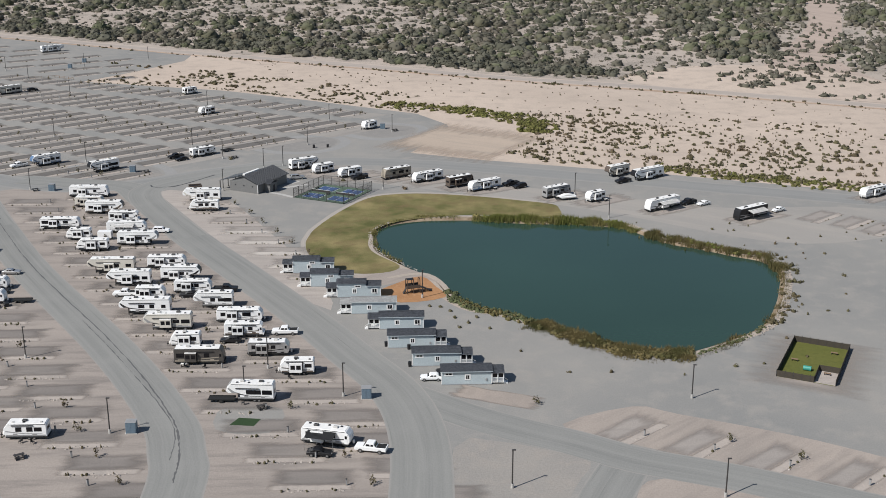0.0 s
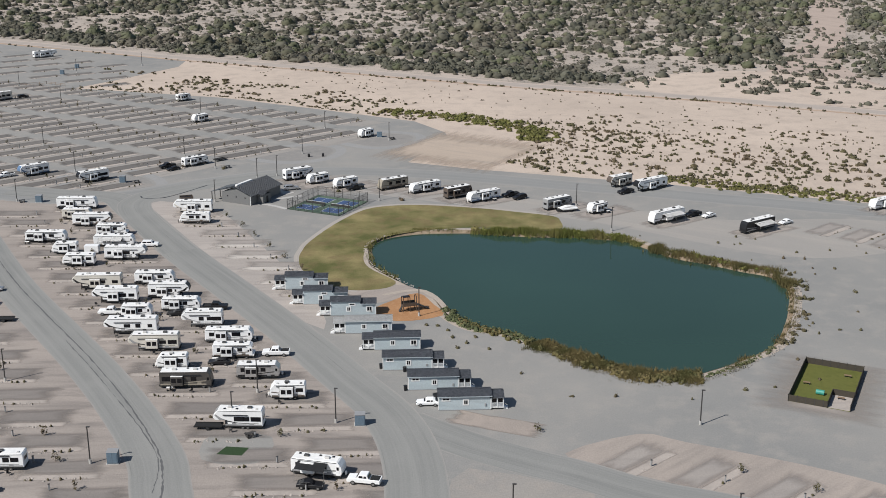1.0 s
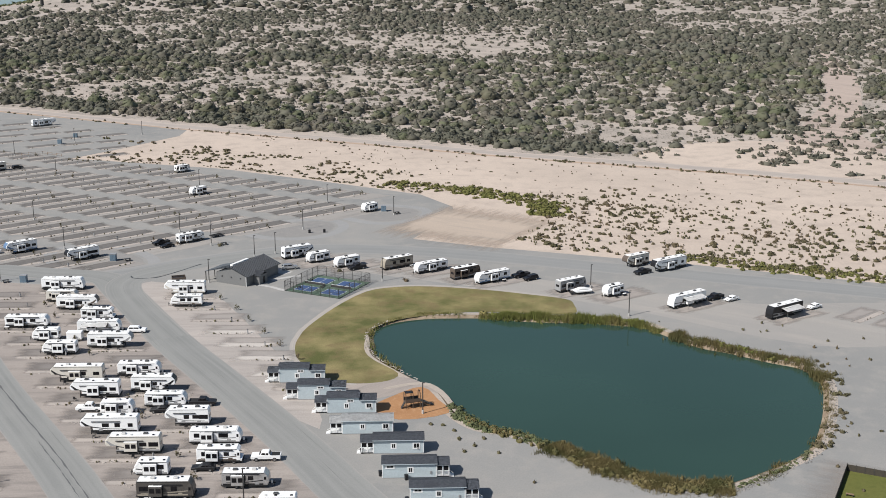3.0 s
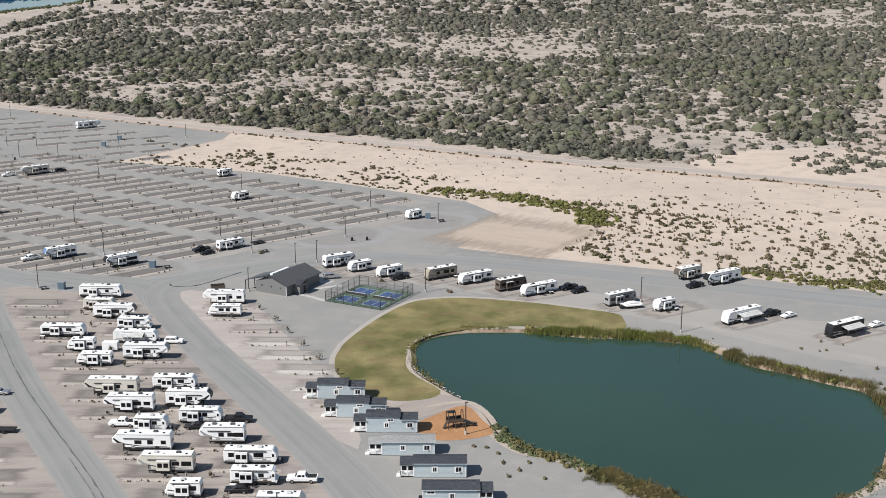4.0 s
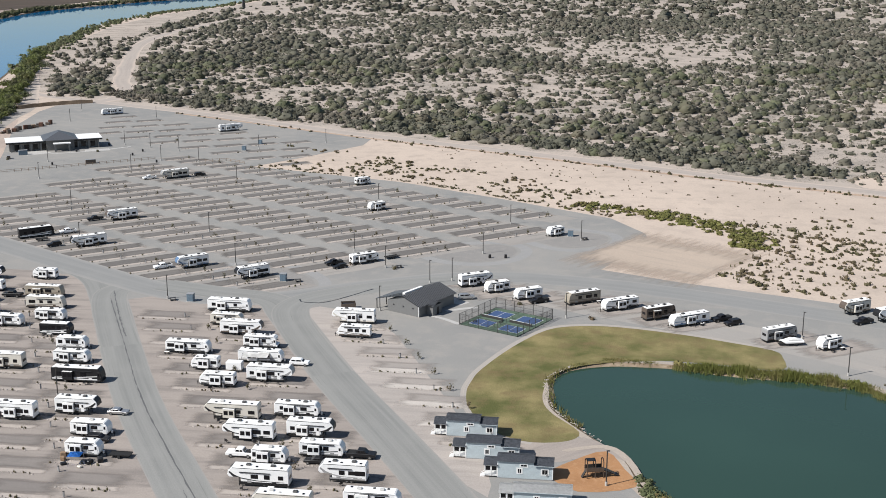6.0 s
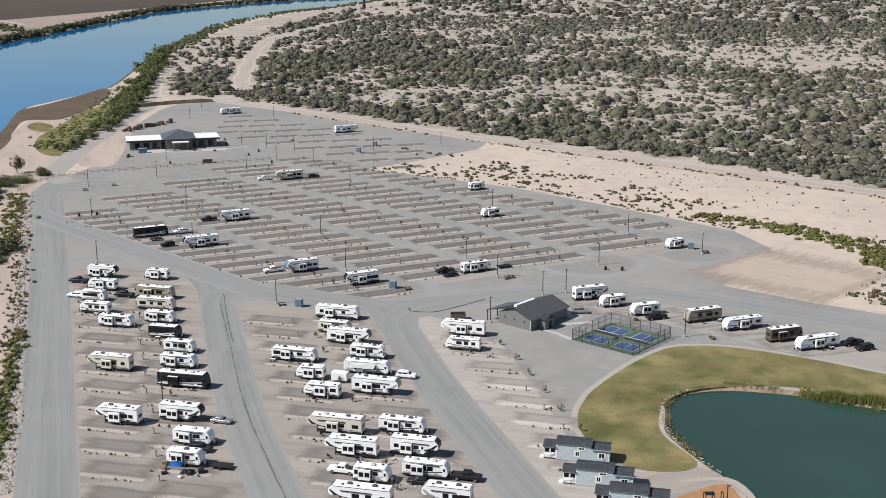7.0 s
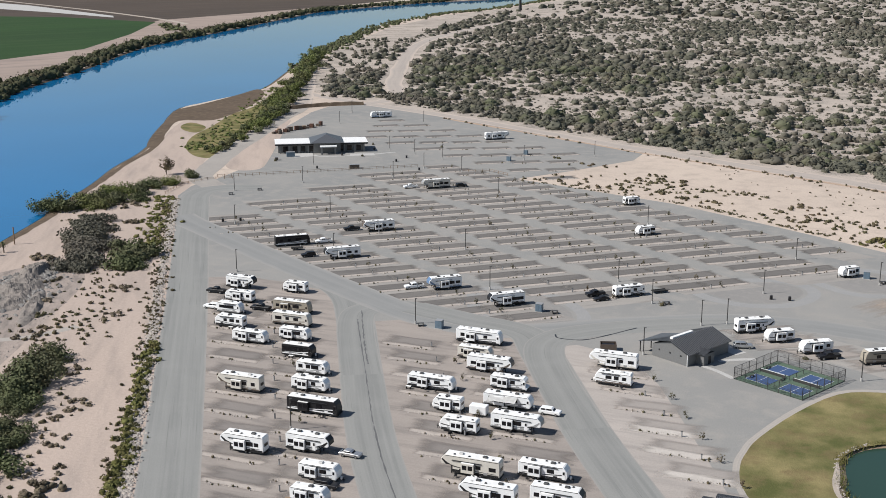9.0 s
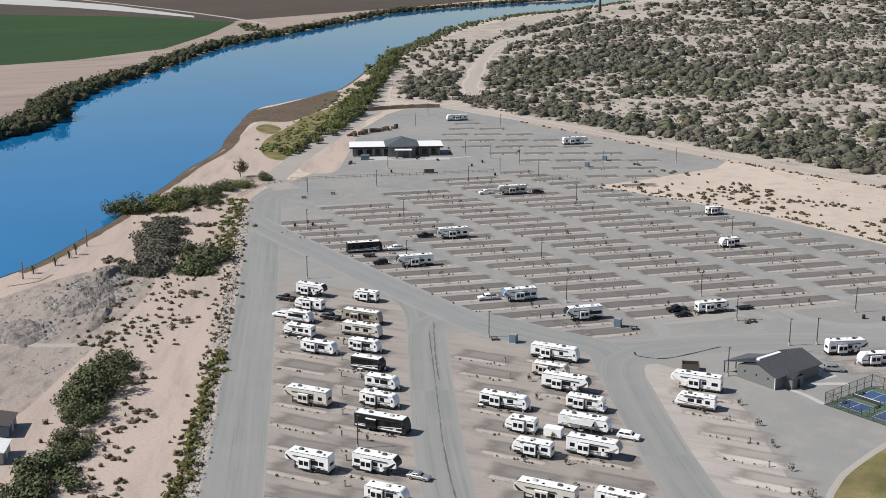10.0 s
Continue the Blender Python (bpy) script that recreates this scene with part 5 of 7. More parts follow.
def stones(name, x, y, r, mat, label, category="rocks", z=0.05):
    n = len(x)
    base = np.array([(1, 0, 0), (0, 1, 0), (-1, 0, 0), (0, -1, 0), (0, 0, 1), (0.7, 0.7, 0.6)])
    tri = np.array([(0, 5, 4), (0, 1, 5), (5, 1, 4), (1, 2, 4), (2, 3, 4), (3, 0, 4)])
    ang = rng.uniform(0, 6.283, n)
    sx, sy, sz = (rng.uniform(0.6, 1.3, (n, 1)) * r[:, None] for _ in range(3))
    bx, by, bz = base[:, 0] * sx, base[:, 1] * sy, base[:, 2] * sz * 0.8
    c, s_ = np.cos(ang)[:, None], np.sin(ang)[:, None]
    co = np.stack([x[:, None] + bx * c - by * s_, y[:, None] + bx * s_ + by * c, z + bz], 2).reshape(-1, 3)
    f = (np.arange(n)[:, None, None] * 6 + tri[None]).reshape(-1, 3)
    tagged(new(name, raw_mesh(name, co, f, mat)), label, category, "", "stuff")


M_REEDDRY = leafy("dry_reed_leaf", (0.108, 0.09, 0.037), (0.178, 0.142, 0.066), (0.068, 0.072, 0.027), 0.14)
reed_bed("reeds", [(17, 279.5), (27, 278), (37, 277), (45, 276.5), (54, 275)], 1500, 1.0, 0.4, 1.3, M_REED, "tall green cattail reeds at the pond edge")
reed_bed("reeds", [(0, 280), (8, 280.3), (17, 279.6)], 150, 0.6, 0.2, 0.45, M_REED, "short green reeds at the pond edge")
reed_bed("reeds", [(52, 275), (60, 273), (64, 268)], 320, 0.8, 0.0, 0.9, M_REED, "green reeds at the pond edge")
reed_bed("reeds", [(66, 265), (71, 259), (79, 254), (87, 248.5), (94, 244), (96, 234)], 1500, 1.1, 0.8, 1.2, M_REEDDRY, "straw-coloured reeds at the pond edge")
reed_bed("reeds", [(96, 234), (93.5, 220), (89.5, 208), (84, 197)], 160, 0.6, 0.4, 0.8, M_REEDDRY, "short dry reeds at the pond edge")
reed_bed("reeds", [(64, 177), (60, 177.5), (53, 177.5), (45, 181.5), (38, 188), (31, 194.5)], 6200, 1.5, -0.5, 0.75, M_REEDDRY, "dense straw-coloured reeds at the pond edge")
reed_bed("reeds", [(77, 189), (72, 183), (66, 178), (62, 177)], 420, 0.8, 0.1, 0.5, M_REEDDRY, "short straw-coloured reeds at the pond edge")
reed_bed("reeds", [(36, 190), (31, 195), (24, 201), (18, 203), (12, 211)], 500, 1.0, -0.4, 0.45, M_REED, "green reeds at the pond edge")
reed_bed("reeds", [(-2, 238), (-8, 247), (-11, 258), (-11, 267), (-6, 275), (2, 279), (12, 280)], 260, 0.5, 0.0, 0.5, M_REED, "short grass fringe at the pond edge")
x, y = along([(98, 246), (99, 234), (96, 220), (91, 206), (85, 196)], 50, 1.0)
bushes("pond_shrubs", rng, x, y, rng.uniform(0.4, 0.9, len(x)), rng.uniform(0.4, 0.9, len(x)), 24, M_SAGE, "small dark shrubs on the pond bank", leaf=0.4)
x, y = scatter(420, -40, 160, 120, 340, [(35, 168), (60, 160), (110, 190), (150, 230), (150, 280), (100, 272), (60, 288), (45, 292), (46, 282), (64, 274), (100, 245), (97, 215), (84, 190), (64, 172), (45, 176), (12, 203), (22, 184)])
x, y = x[:230], y[:230]
bushes("pond_shrubs", rng, x, y, rng.uniform(0.25, 0.6, len(x)), rng.uniform(0.35, 0.9, len(x)), 26, M_SAGE, "small planted shrubs on gravel round the pond", leaf=0.4)
for line, n, m_, w_ in [([(17, 279.8), (27, 278.6), (37, 277.6), (45, 277), (54, 275.5), (60, 273.5)], 75, M_REED, "dark green bulrush clumps in the reeds"), ([(70, 260), (79, 255), (87, 249.5), (94, 245)], 34, M_REED, "green bulrush clumps in the reeds"), ([(60, 176.5), (53, 177), (45, 181), (38, 187.5), (31, 194), (22, 202), (14, 208)], 90, M_REEDDRY, "olive bulrush clumps along the pond edge")]:
    x, y = along(line, n, 0.7, 0.5)
    bushes("reed_clumps", rng, x, y, rng.uniform(0.4, 1.0, n), rng.uniform(0.5, 1.1, n), 34, m_, w_, category="reeds", leaf=0.3)
x, y = along([(64, 177.5), (60, 177.5), (53, 178), (45, 182), (38, 188.5), (31, 195)], 260, 1.4, -0.3)
bushes("reed_clumps", rng, x, y, rng.uniform(0.3, 0.8, len(x)), rng.uniform(0.6, 1.3, len(x)), 60, M_REEDDRY, "tawny bulrush clumps along the pond edge", category="reeds", leaf=0.26, z=-0.4)
x, y = along([(30, 195.5), (24, 201), (18, 203.5), (13, 209), (11, 216)], 120, 0.8, 0.0)
bushes("reed_clumps", rng, x, y, rng.uniform(0.5, 1.1, len(x)), rng.uniform(0.6, 1.3, len(x)), 40, M_TREE, "dark green waterside bushes along the pond edge", category="shrub", leaf=0.26, z=-0.3)
x, y = along([(63, 177.5), (69, 180), (76, 186), (83, 194)], 60, 0.5, 0.4)
bushes("pond_shrubs", rng, x, y, rng.uniform(0.25, 0.7, len(x)), rng.uniform(0.3, 0.8, len(x)), 34, M_TREE, "dark green low shrubs on the pond bank", leaf=0.3, z=-0.1)
for x, y in [(7.0, 205.0), (11.9, 202.0), (13.0, 197.9), (16.2, 194.7), (21.0, 191.3), (14.3, 191.7), (18.1, 198.2), (9.5, 204.7)]:
    bushes("pond_shrub", rng, np.array([x]), np.array([y]), np.array([0.55]), np.array([0.6]), 60, M_SAGE, "small planted shrub on grey gravel", leaf=0.28, kind="")
x, y = along([(30, 193), (38, 186), (45, 179.5), (53, 175.5), (61, 175), (68, 179), (77, 186.5), (85, 195), (91, 207), (95, 220), (97.5, 233)], 420, 0.45, 0.0)
stones("pond_rocks", x, y, rng.uniform(0.12, 0.42, len(x)) * 0.8, M_RUBBLE, "dark broken rocks along the pond edge")
x, y = along([(3, 231), (-3, 239), (-8.5, 247), (-11.2, 257), (-11.5, 266), (-7, 274)], 260, 0.25, 0.2)
stones("pond_rocks", x, y, rng.uniform(0.06, 0.22, len(x)), M_ROCK, "pale broken rocks along the pond edge")
sheet("retaining_kerb", [smooth_loop([(-4, 226), (4, 229.5), (9, 224), (12.5, 213), (11.5, 212.5), (8, 222.5), (3.5, 227.8), (-3.5, 224.8)], 3)], 0.11, M_TRACK, label="pale sandy edge above the pond", category="kerb")

# ---- river side ----
x, y = along([(-132, 193), (-185, 272), (-235, 344), (-278, 404)], 520, 1.6, 0.6)
bushes("levee_shrubs", rng, x, y, rng.uniform(0.25, 0.8, len(x)), rng.uniform(0.3, 0.8, len(x)), 28, M_SAGE, "olive shrubs on the levee slope", leaf=0.38)
x, y = along([(-128, 188), (-150, 222), (-178, 266)], 190, 0.9, 1.2)
bushes("levee_shrubs", rng, x, y, rng.uniform(0.5, 1.15, len(x)), rng.uniform(0.6, 1.3, len(x)), 34, M_BRIGHT, "bright yellow-green shrubs at the levee foot")
x, y = along([(-190, 265), (-225, 318), (-262, 362), (-296, 395)], 240, 6.0, 13.0)
bushes("sand_shrubs", rng, x, y, rng.uniform(0.25, 0.9, len(x)), rng.uniform(0.3, 1.0, len(x)), 24, M_SAGE, "scattered dry shrubs on sand below the levee", leaf=0.4)
x, y = along([(-132, 180), (-170, 235), (-205, 285)], 150, 5.0, 16.0)
bushes("sand_shrubs", rng, x, y, rng.uniform(0.3, 0.9, len(x)), rng.uniform(0.3, 1.1, len(x)), 24, M_SAGE, "scattered dry shrubs on sand below the levee", leaf=0.4)


x, y = along([(-238, 350), (-262, 384), (-284, 416)], 150, 2.6, 5.0)
bushes("levee_shrubs", rng, x, y, rng.uniform(0.5, 1.35, len(x)), rng.uniform(0.4, 1.1, len(x)), 30, M_BRIGHT, "yellowish olive shrubs on the levee slope", leaf=0.34)


x, y = along([(-121, 185), (-185, 278), (-278, 412)], 4600, 0.8, 3.0)
stones("riprap", x, y, rng.uniform(0.12, 0.55, len(x)), M_ROCK, "grey broken rock on the levee slope")
x = np.r_[rng.normal(-241, 4, 500), rng.normal(-251, 3.5, 500), rng.normal(-236, 4, 350)]
y = np.r_[rng.normal(281, 5, 500), rng.normal(299, 5, 500), rng.normal(253, 4, 350)]


def soil_mound(x, y, a, hl, hw, hgt):
    """An uneven heap of tipped soil and debris."""
    n = 34
    co, faces = [], []
    for j in range(n):
        for i in range(n):
            u, v = 2 * i / (n - 1) - 1, 2 * j / (n - 1) - 1
            edge = max(0.0, 1 - math.hypot(u, v))
            bump_ = 0.6 + 0.5 * noise.fractal(Vector((u * hl * 0.22 + x, v * hw * 0.22 + y, 0.4)), 0.8, 2.2, 4)
            q = pose(x, y, 0, 0, 0, a) @ Vector((u * hl, v * hw, -0.05 + hgt * max(0.0, min(1, edge * 2.2) * bump_)))
            co.append(tuple(q))
            if i < n - 1 and j < n - 1:
                k = j * n + i
                faces.append((k, k + 1, k + n + 1, k + n))
    me = bpy.data.meshes.new("soil_mound")
    me.from_pydata(co, [], faces)
    me.materials.append(M_SPOIL)
    tagged(new("soil_mound", me), "heap of tipped grey-brown soil and debris", "soil heap", "soil mounds")


for hx, hy, a, hl, hw, hg in [(-246, 290, 124, 15, 7, 2.6), (-240, 279, 124, 12, 6, 2.0), (-235, 253, 140, 12, 6, 1.8), (-255, 305, 120, 11, 4.5, 3.2), (-229, 276, 124, 18, 2.8, 1.6)]:
    soil_mound(hx, hy, a, hl, hw, hg)
stones("rubble", x, y, rng.uniform(0.3, 1.15, len(x)), M_RUBBLE, "heap of grey concrete rubble on bare ground")
x, y = scatter(1500, -265, -185, 190, 325, [(-190, 200), (-204, 240), (-218, 270), (-232, 300), (-252, 320), (-264, 300), (-262, 262), (-240, 226), (-215, 190)], thin=(0.06, -0.05, 0.2))
stones("rubble", x, y, rng.gamma(2.0, 0.12, len(x)).clip(0.08, 0.8), M_RUBBLE, "scattered grey-brown clods and debris on bare ground")
ribbon("dirt_road", [(-262, 250), (-245, 245), (-228, 246), (-213, 254), (-206, 268)], 3.0, 0.04, M_DIRT2, "faint pale wheel track over bare ground", "track")
sheet("bare_flat", [smooth_loop([(-190, 200), (-204, 240), (-218, 270), (-232, 300), (-252, 320), (-264, 300), (-262, 262), (-240, 226), (-215, 190)], 4)], 0.02, M_FLAT, label="grey-tan bare ground below the levee", category="bare soil")
sheet("river_flat", [smooth_loop([(-350, 480), (-366, 512), (-388, 548), (-408, 590), (-420, 635), (-440, 705), (-452, 765), (-430, 745), (-395, 680), (-360, 600), (-335, 520), (-330, 490)], 4)], 0.022, M_RIVERSAND, label="pale sand on the river flat", category="sand")
sheet("mud_bar", [smooth_loop([(-372, 510), (-388, 534), (-410, 572), (-424, 598), (-439, 626), (-441, 656), (-447, 702), (-452, 735), (-432, 712), (-410, 664), (-399, 628), (-394, 598), (-410, 588), (-390, 550), (-368, 510)], 4)], 0.03, M_MUD, label="dark brown wet mud bar at the river", category="mud")
sheet("river_grass", [smooth_loop([(-351, 514), (-369, 544), (-382, 582), (-398, 624), (-407, 665), (-440, 745), (-420, 725), (-385, 645), (-349, 565), (-323, 502), (-331, 495)], 4)], 0.05, M_LAWN, label="rough green grass on the river flat", category="grass")
sheet("river_grass", [smooth_loop([(-397, 572), (-400, 585), (-388, 580), (-379, 570), (-375, 556), (-386, 560)], 4)], 0.051, M_LAWN, label="rough green grass tussock on the river sand", category="grass")
x, y = along([(-338, 512), (-356, 556), (-380, 620), (-408, 690), (-440, 755)], 260, 5.0, 6.0)
bushes("grass_tufts", rng, x, y, rng.uniform(0.5, 1.6, len(x)), rng.uniform(0.4, 1.2, len(x)), 22, M_WILLOW, "rough green tufts on the river flat", leaf=0.35)
ribbon("wet_shore", [(-280, 295), (-282, 306), (-291, 331), (-304, 365), (-311, 378), (-330, 423), (-346, 458), (-368, 512), (-390, 546)], 3, 0.036, M_MUD, "dark wet strip along the river shore", "bank", wob=0.4)


def big_bush(x, y, rad, hgt, leaves, mat, label, seed, name="bush", category="bush"):
    ob = tagged(new(name, clump_mesh(name, seed, rad, hgt, leaves, mat, 0.066, 14)), label, category, "bushes by the river")
    ob.matrix_world = pose(x, y, 0.0, 0, 0, seed * 37 % 360)
    return ob


for i, (x, y, rad, hgt) in enumerate([
    (-268, 346, 6, 3.4), (-262, 338, 5.5, 3.2), (-256, 330, 5, 3.0), (-250, 320, 5, 3.0), (-245, 312, 4, 2.4), (-275, 356, 5, 3.2), (-283, 366, 4, 2.4),
    (-238, 330, 6, 3.4), (-232, 322, 5, 3.0), (-243, 338, 4.5, 2.8), (-191, 236, 5, 4.0), (-187, 229, 5.5, 4.4), (-183, 222, 5, 4.0), (-194, 244, 4, 3.4), (-178, 217, 4, 3.0),
    (-171, 207, 3.6, 2.6), (-166, 202, 3.4, 2.4), (-165, 193, 5, 3.4), (-160, 186, 5, 3.2), (-152, 178, 4, 2.6),
]):
    big_bush(x, y, rad * (1.3 if i < 10 else 1.05), hgt * 1.1, 3000, M_SCRUBLEAF if i < 7 else M_TREE, "dense grey-brown saltcedar bush on sand" if i < 7 else "dense dark green saltcedar bush on sand", 11 + i)
for i, (x, y, rad, hgt) in enumerate([(-312, 377, 4.5, 3.4), (-308, 385, 4.2, 2.6), (-310, 391, 4, 2.6), (-305, 397, 4, 2.2), (-309, 405, 4.4, 2.8), (-306, 414, 4, 2.4), (-309, 426, 3.6, 2.4), (-305, 434, 3.2, 2.2), (-307, 451, 2.6, 1.8), (-318, 372, 3.5, 2.4), (-302, 386, 3, 2), (-297, 402, 3, 1.6)]):
    big_bush(x + 4.5, y, rad * 1.4, hgt * 1.7, 2000, (M_TREE, M_WILLOW, M_TREE)[i % 3], "green waterside bush on the river bank", 51 + i)


def tree(x, y, h, rad, mat, label, seed, group="trees by the river"):
    r = random.Random(seed)
    ob = thing("tree", pose(x, y, 0.0, 0, 0, r.uniform(0, 360)), label, "tree", group)
    bm = drum(0, 0, h * 0.24, 0.05 * rad + 0.08, h * 0.5, "Z", 8, 0.03 * rad + 0.04)
    for k in range(5):
        a, tilt = r.uniform(0, 6.28), r.uniform(25, 55)
        mm = Matrix.Translation((0, 0, h * r.uniform(0.25, 0.45))) @ Matrix.Rotation(a, 4, "Z") @ Matrix.Rotation(radians(tilt), 4, "X") @ Matrix.Translation((0, 0, h * 0.16))
        bmesh.ops.create_cone(bm, cap_ends=True, segments=6, radius1=0.03 * rad + 0.03, radius2=0.02, depth=h * 0.34, matrix=mm)
    part("trunk", bm, M_BARK, ob)
    crown = new("crown", clump_mesh("crown", seed, rad, h * 0.72, 520, mat, 0.13, 9))
    crown.parent = ob
    crown.location = (0, 0, h * 0.26)
    return ob


WILLOWS = smooth_loop([(-335, 512), (-347, 547), (-364, 594), (-386, 648), (-414, 706), (-452, 784), (-504, 886), (-545, 968)], 12, False)
for i, q in enumerate(WILLOWS):
    f = i / len(WILLOWS)
    for k in range(1 if f < 0.25 else 2):
        tree(q.x + rng.normal() * 3 + 5, q.y + rng.normal() * 5, rng.uniform(1.6, 3.2) + 7.0 * min(f * 1.5, 1) * rng.uniform(0.3, 1), rng.uniform(1.5, 2.8) + 1.6 * min(f * 1.5, 1), (M_WILLOW, M_TREE, M_WILLOW)[i % 3], "leafy green willow on the river bank", 100 + 2 * i + k)
x, y = along([(-500, 850), (-570, 1011), (-612, 1139), (-680, 1347), (-716, 1592), (-702, 1765), (-716, 2065)], 700, 6.0, -10.0)
bushes("bank_thicket", rng, x, y, rng.uniform(1.4, 3.4, len(x)), rng.uniform(1.4, 3.6, len(x)), 26, M_TREE, "dark green thicket along the river bank", leaf=0.28)
x, y = along([(-450, 300), (-475, 420), (-493, 478), (-496, 504), (-520, 553), (-564, 601), (-607, 683), (-659, 804), (-745, 989), (-783, 1137), (-831, 1326), (-894, 1577), (-894, 1663), (-868, 1917), (-792, 2150)], 2800, 5.0, 13.0)
bushes("bank_thicket", rng, x, y, rng.uniform(2.5, 5.5, len(x)), rng.uniform(2.5, 7.0, len(x)), 24, M_FARTREE, "dark olive trees lining the far river bank", leaf=0.19)
x, y = along([(-925, 1250), (-880, 1215), (-850, 1180)], 34, 6, 0)
bushes("bank_thicket", rng, x, y, rng.uniform(2.0, 4.5, len(x)), rng.uniform(2.0, 4.5, len(x)), 40, M_TREE, "dark olive shrubs beside the far fields", leaf=0.28)

for bx, by, br in [(-144, 189, 1.7), (-149, 196, 1.0), (-185, 241, 1.2), (-168, 226, 1.1), (-265, 318, 1.8), (-258, 312, 1.4), (-300, 384, 1.6), (-290, 394, 1.6), (-220, 300, 1.4), (-233, 282, 1.2), (-213, 258, 1.3), (-167, 218, 1.1), (-270, 372, 1.6), (-205, 280, 1.0), (-158, 205, 1.0), (-246, 296, 1.3)]:
    x, y = rng.normal(bx, 2.2, 9), rng.normal(by, 2.2, 9)
    bushes("sand_shrubs", rng, x, y, rng.uniform(0.5, 1.0, 9) * br, rng.uniform(0.5, 0.9, 9) * br, 30, M_TWIG, "brown dry brush on sand below the levee", leaf=0.34)
x, y = along([(-460, 380), (-484, 455), (-505, 505), (-528, 552), (-545, 580)], 120, 4.0, 9.0)
bushes("bank_thicket", rng, x, y, rng.uniform(3.0, 5.5, len(x)), rng.uniform(4.0, 8.0, len(x)), 60, M_FARTREE, "tall dark olive trees on the far river bank", leaf=0.16)
for i, (x, y) in enumerate([(-521, 548), (-527, 556), (-516, 541)]):
    tree(x, y, 11.0 - i, 5.0, M_FARTREE, "tall rounded dark green tree on the far river bank", 320 + i)
# bare-limbed tree on the sandy bank
tree(-316, 452, 8.5, 3.0, M_SAGE, "sparse grey-brown tree on the sandy bank", 301)


def palm(x, y, h, label):
    ob = thing("palm_tree", pose(x, y, 0.0), label, "palm tree", "palms on the beach")
    part("trunk", drum(0, 0, h / 2, 0.22, h, "Z", 8, 0.16), M_BARK, ob)
    for k in range(11):
        bm = bmesh.new()
        a = k * 0.571 * 1.0
        prev = None
        for j in range(5):
            rr, zz = (0.26 + 0.07 * (k % 3)) * j, h + (0.5 + 0.35 * (k % 3)) * math.sin(j * 0.75) - 0.06 * j * j
            w = 0.28 * (1 - j / 5.5)
            c = Vector((rr * math.cos(a), rr * math.sin(a), zz))
            n_ = Vector((-math.sin(a), math.cos(a), 0)) * w
            cur = (bm.verts.new(c + n_), bm.verts.new(c - n_))
            if prev:
                bm.faces.new((prev[0], prev[1], cur[1], cur[0]))
            prev = cur
        part("frond", bm, M_TREE, ob)
    return ob


for px_, py_, h in [(-276, 296, 1.7), (-277, 306, 1.8), (-280, 315, 1.4), (-281, 319, 2.8)]:
    palm(px_, py_, h, "small young palm on the sandy beach")
for px_, py_, h in [(-286, 329, 6.0), (-274, 290, 5.5)]:
    ob = thing("wooden_post", pose(px_, py_, 0), "bare dark wooden post on the beach", "post", "posts on the beach")
    part("shaft", drum(0, 0, h / 2, 0.24, h, "Z", 8, 0.2), M_WOOD, ob)
ribbon("beach_kerb", [(-272, 282), (-268, 290), (-270, 298)], 0.5, 0.2, M_WOOD, "low dark timber edging on the beach", "edging")

# transmission mast at the far river
ob = thing("mast", pose(-639, 1747, 0), "dark lattice mast at the far river bend", "mast")
part("mast_body", drum(0, 0, 12, 3.0, 24, "Z", 4, 1.2), M_STEEL, ob)
part("crossarm", box(-5, 5, -0.5, 0.5, 19, 20), M_STEEL, ob)

# houses below the levee
for hx, hy, a, w_, d_, rm, wm, lab in [(-190, 203, 35, 9, 7, M_BROWN, M_SHED, "small grey house with a brown flat-pitched roof"), (-180, 193, 35, 8, 6, M_ROOFW, M_GREY, "shed with a pale corrugated metal roof")]:
    ob = thing("house", pose(hx, hy, 0, 0, 0, a), lab, "house")
    part("wall", box(-w_ / 2, w_ / 2, -d_ / 2, d_ / 2, 0, 2.6), wm, ob)
    part("roof", profile([(-w_ / 2 - 0.4, 2.55), (0, 3.4), (w_ / 2 + 0.4, 2.55), (w_ / 2 + 0.4, 2.68), (0, 3.55), (-w_ / 2 - 0.4, 2.68)], -d_ / 2 - 0.4, d_ / 2 + 0.4), rm, ob)
    part("door", box(w_ / 2 - 0.01, w_ / 2 + 0.04, -0.5, 0.5, 0.05, 2.1), M_TRIM, ob)
    for wx in (-2, 2):
        win = part("window", box(wx - 0.5, wx + 0.5, -d_ / 2 - 0.03, -d_ / 2 + 0.02, 1.0, 2.0), M_GLASS, ob)

# ---- cottages ----


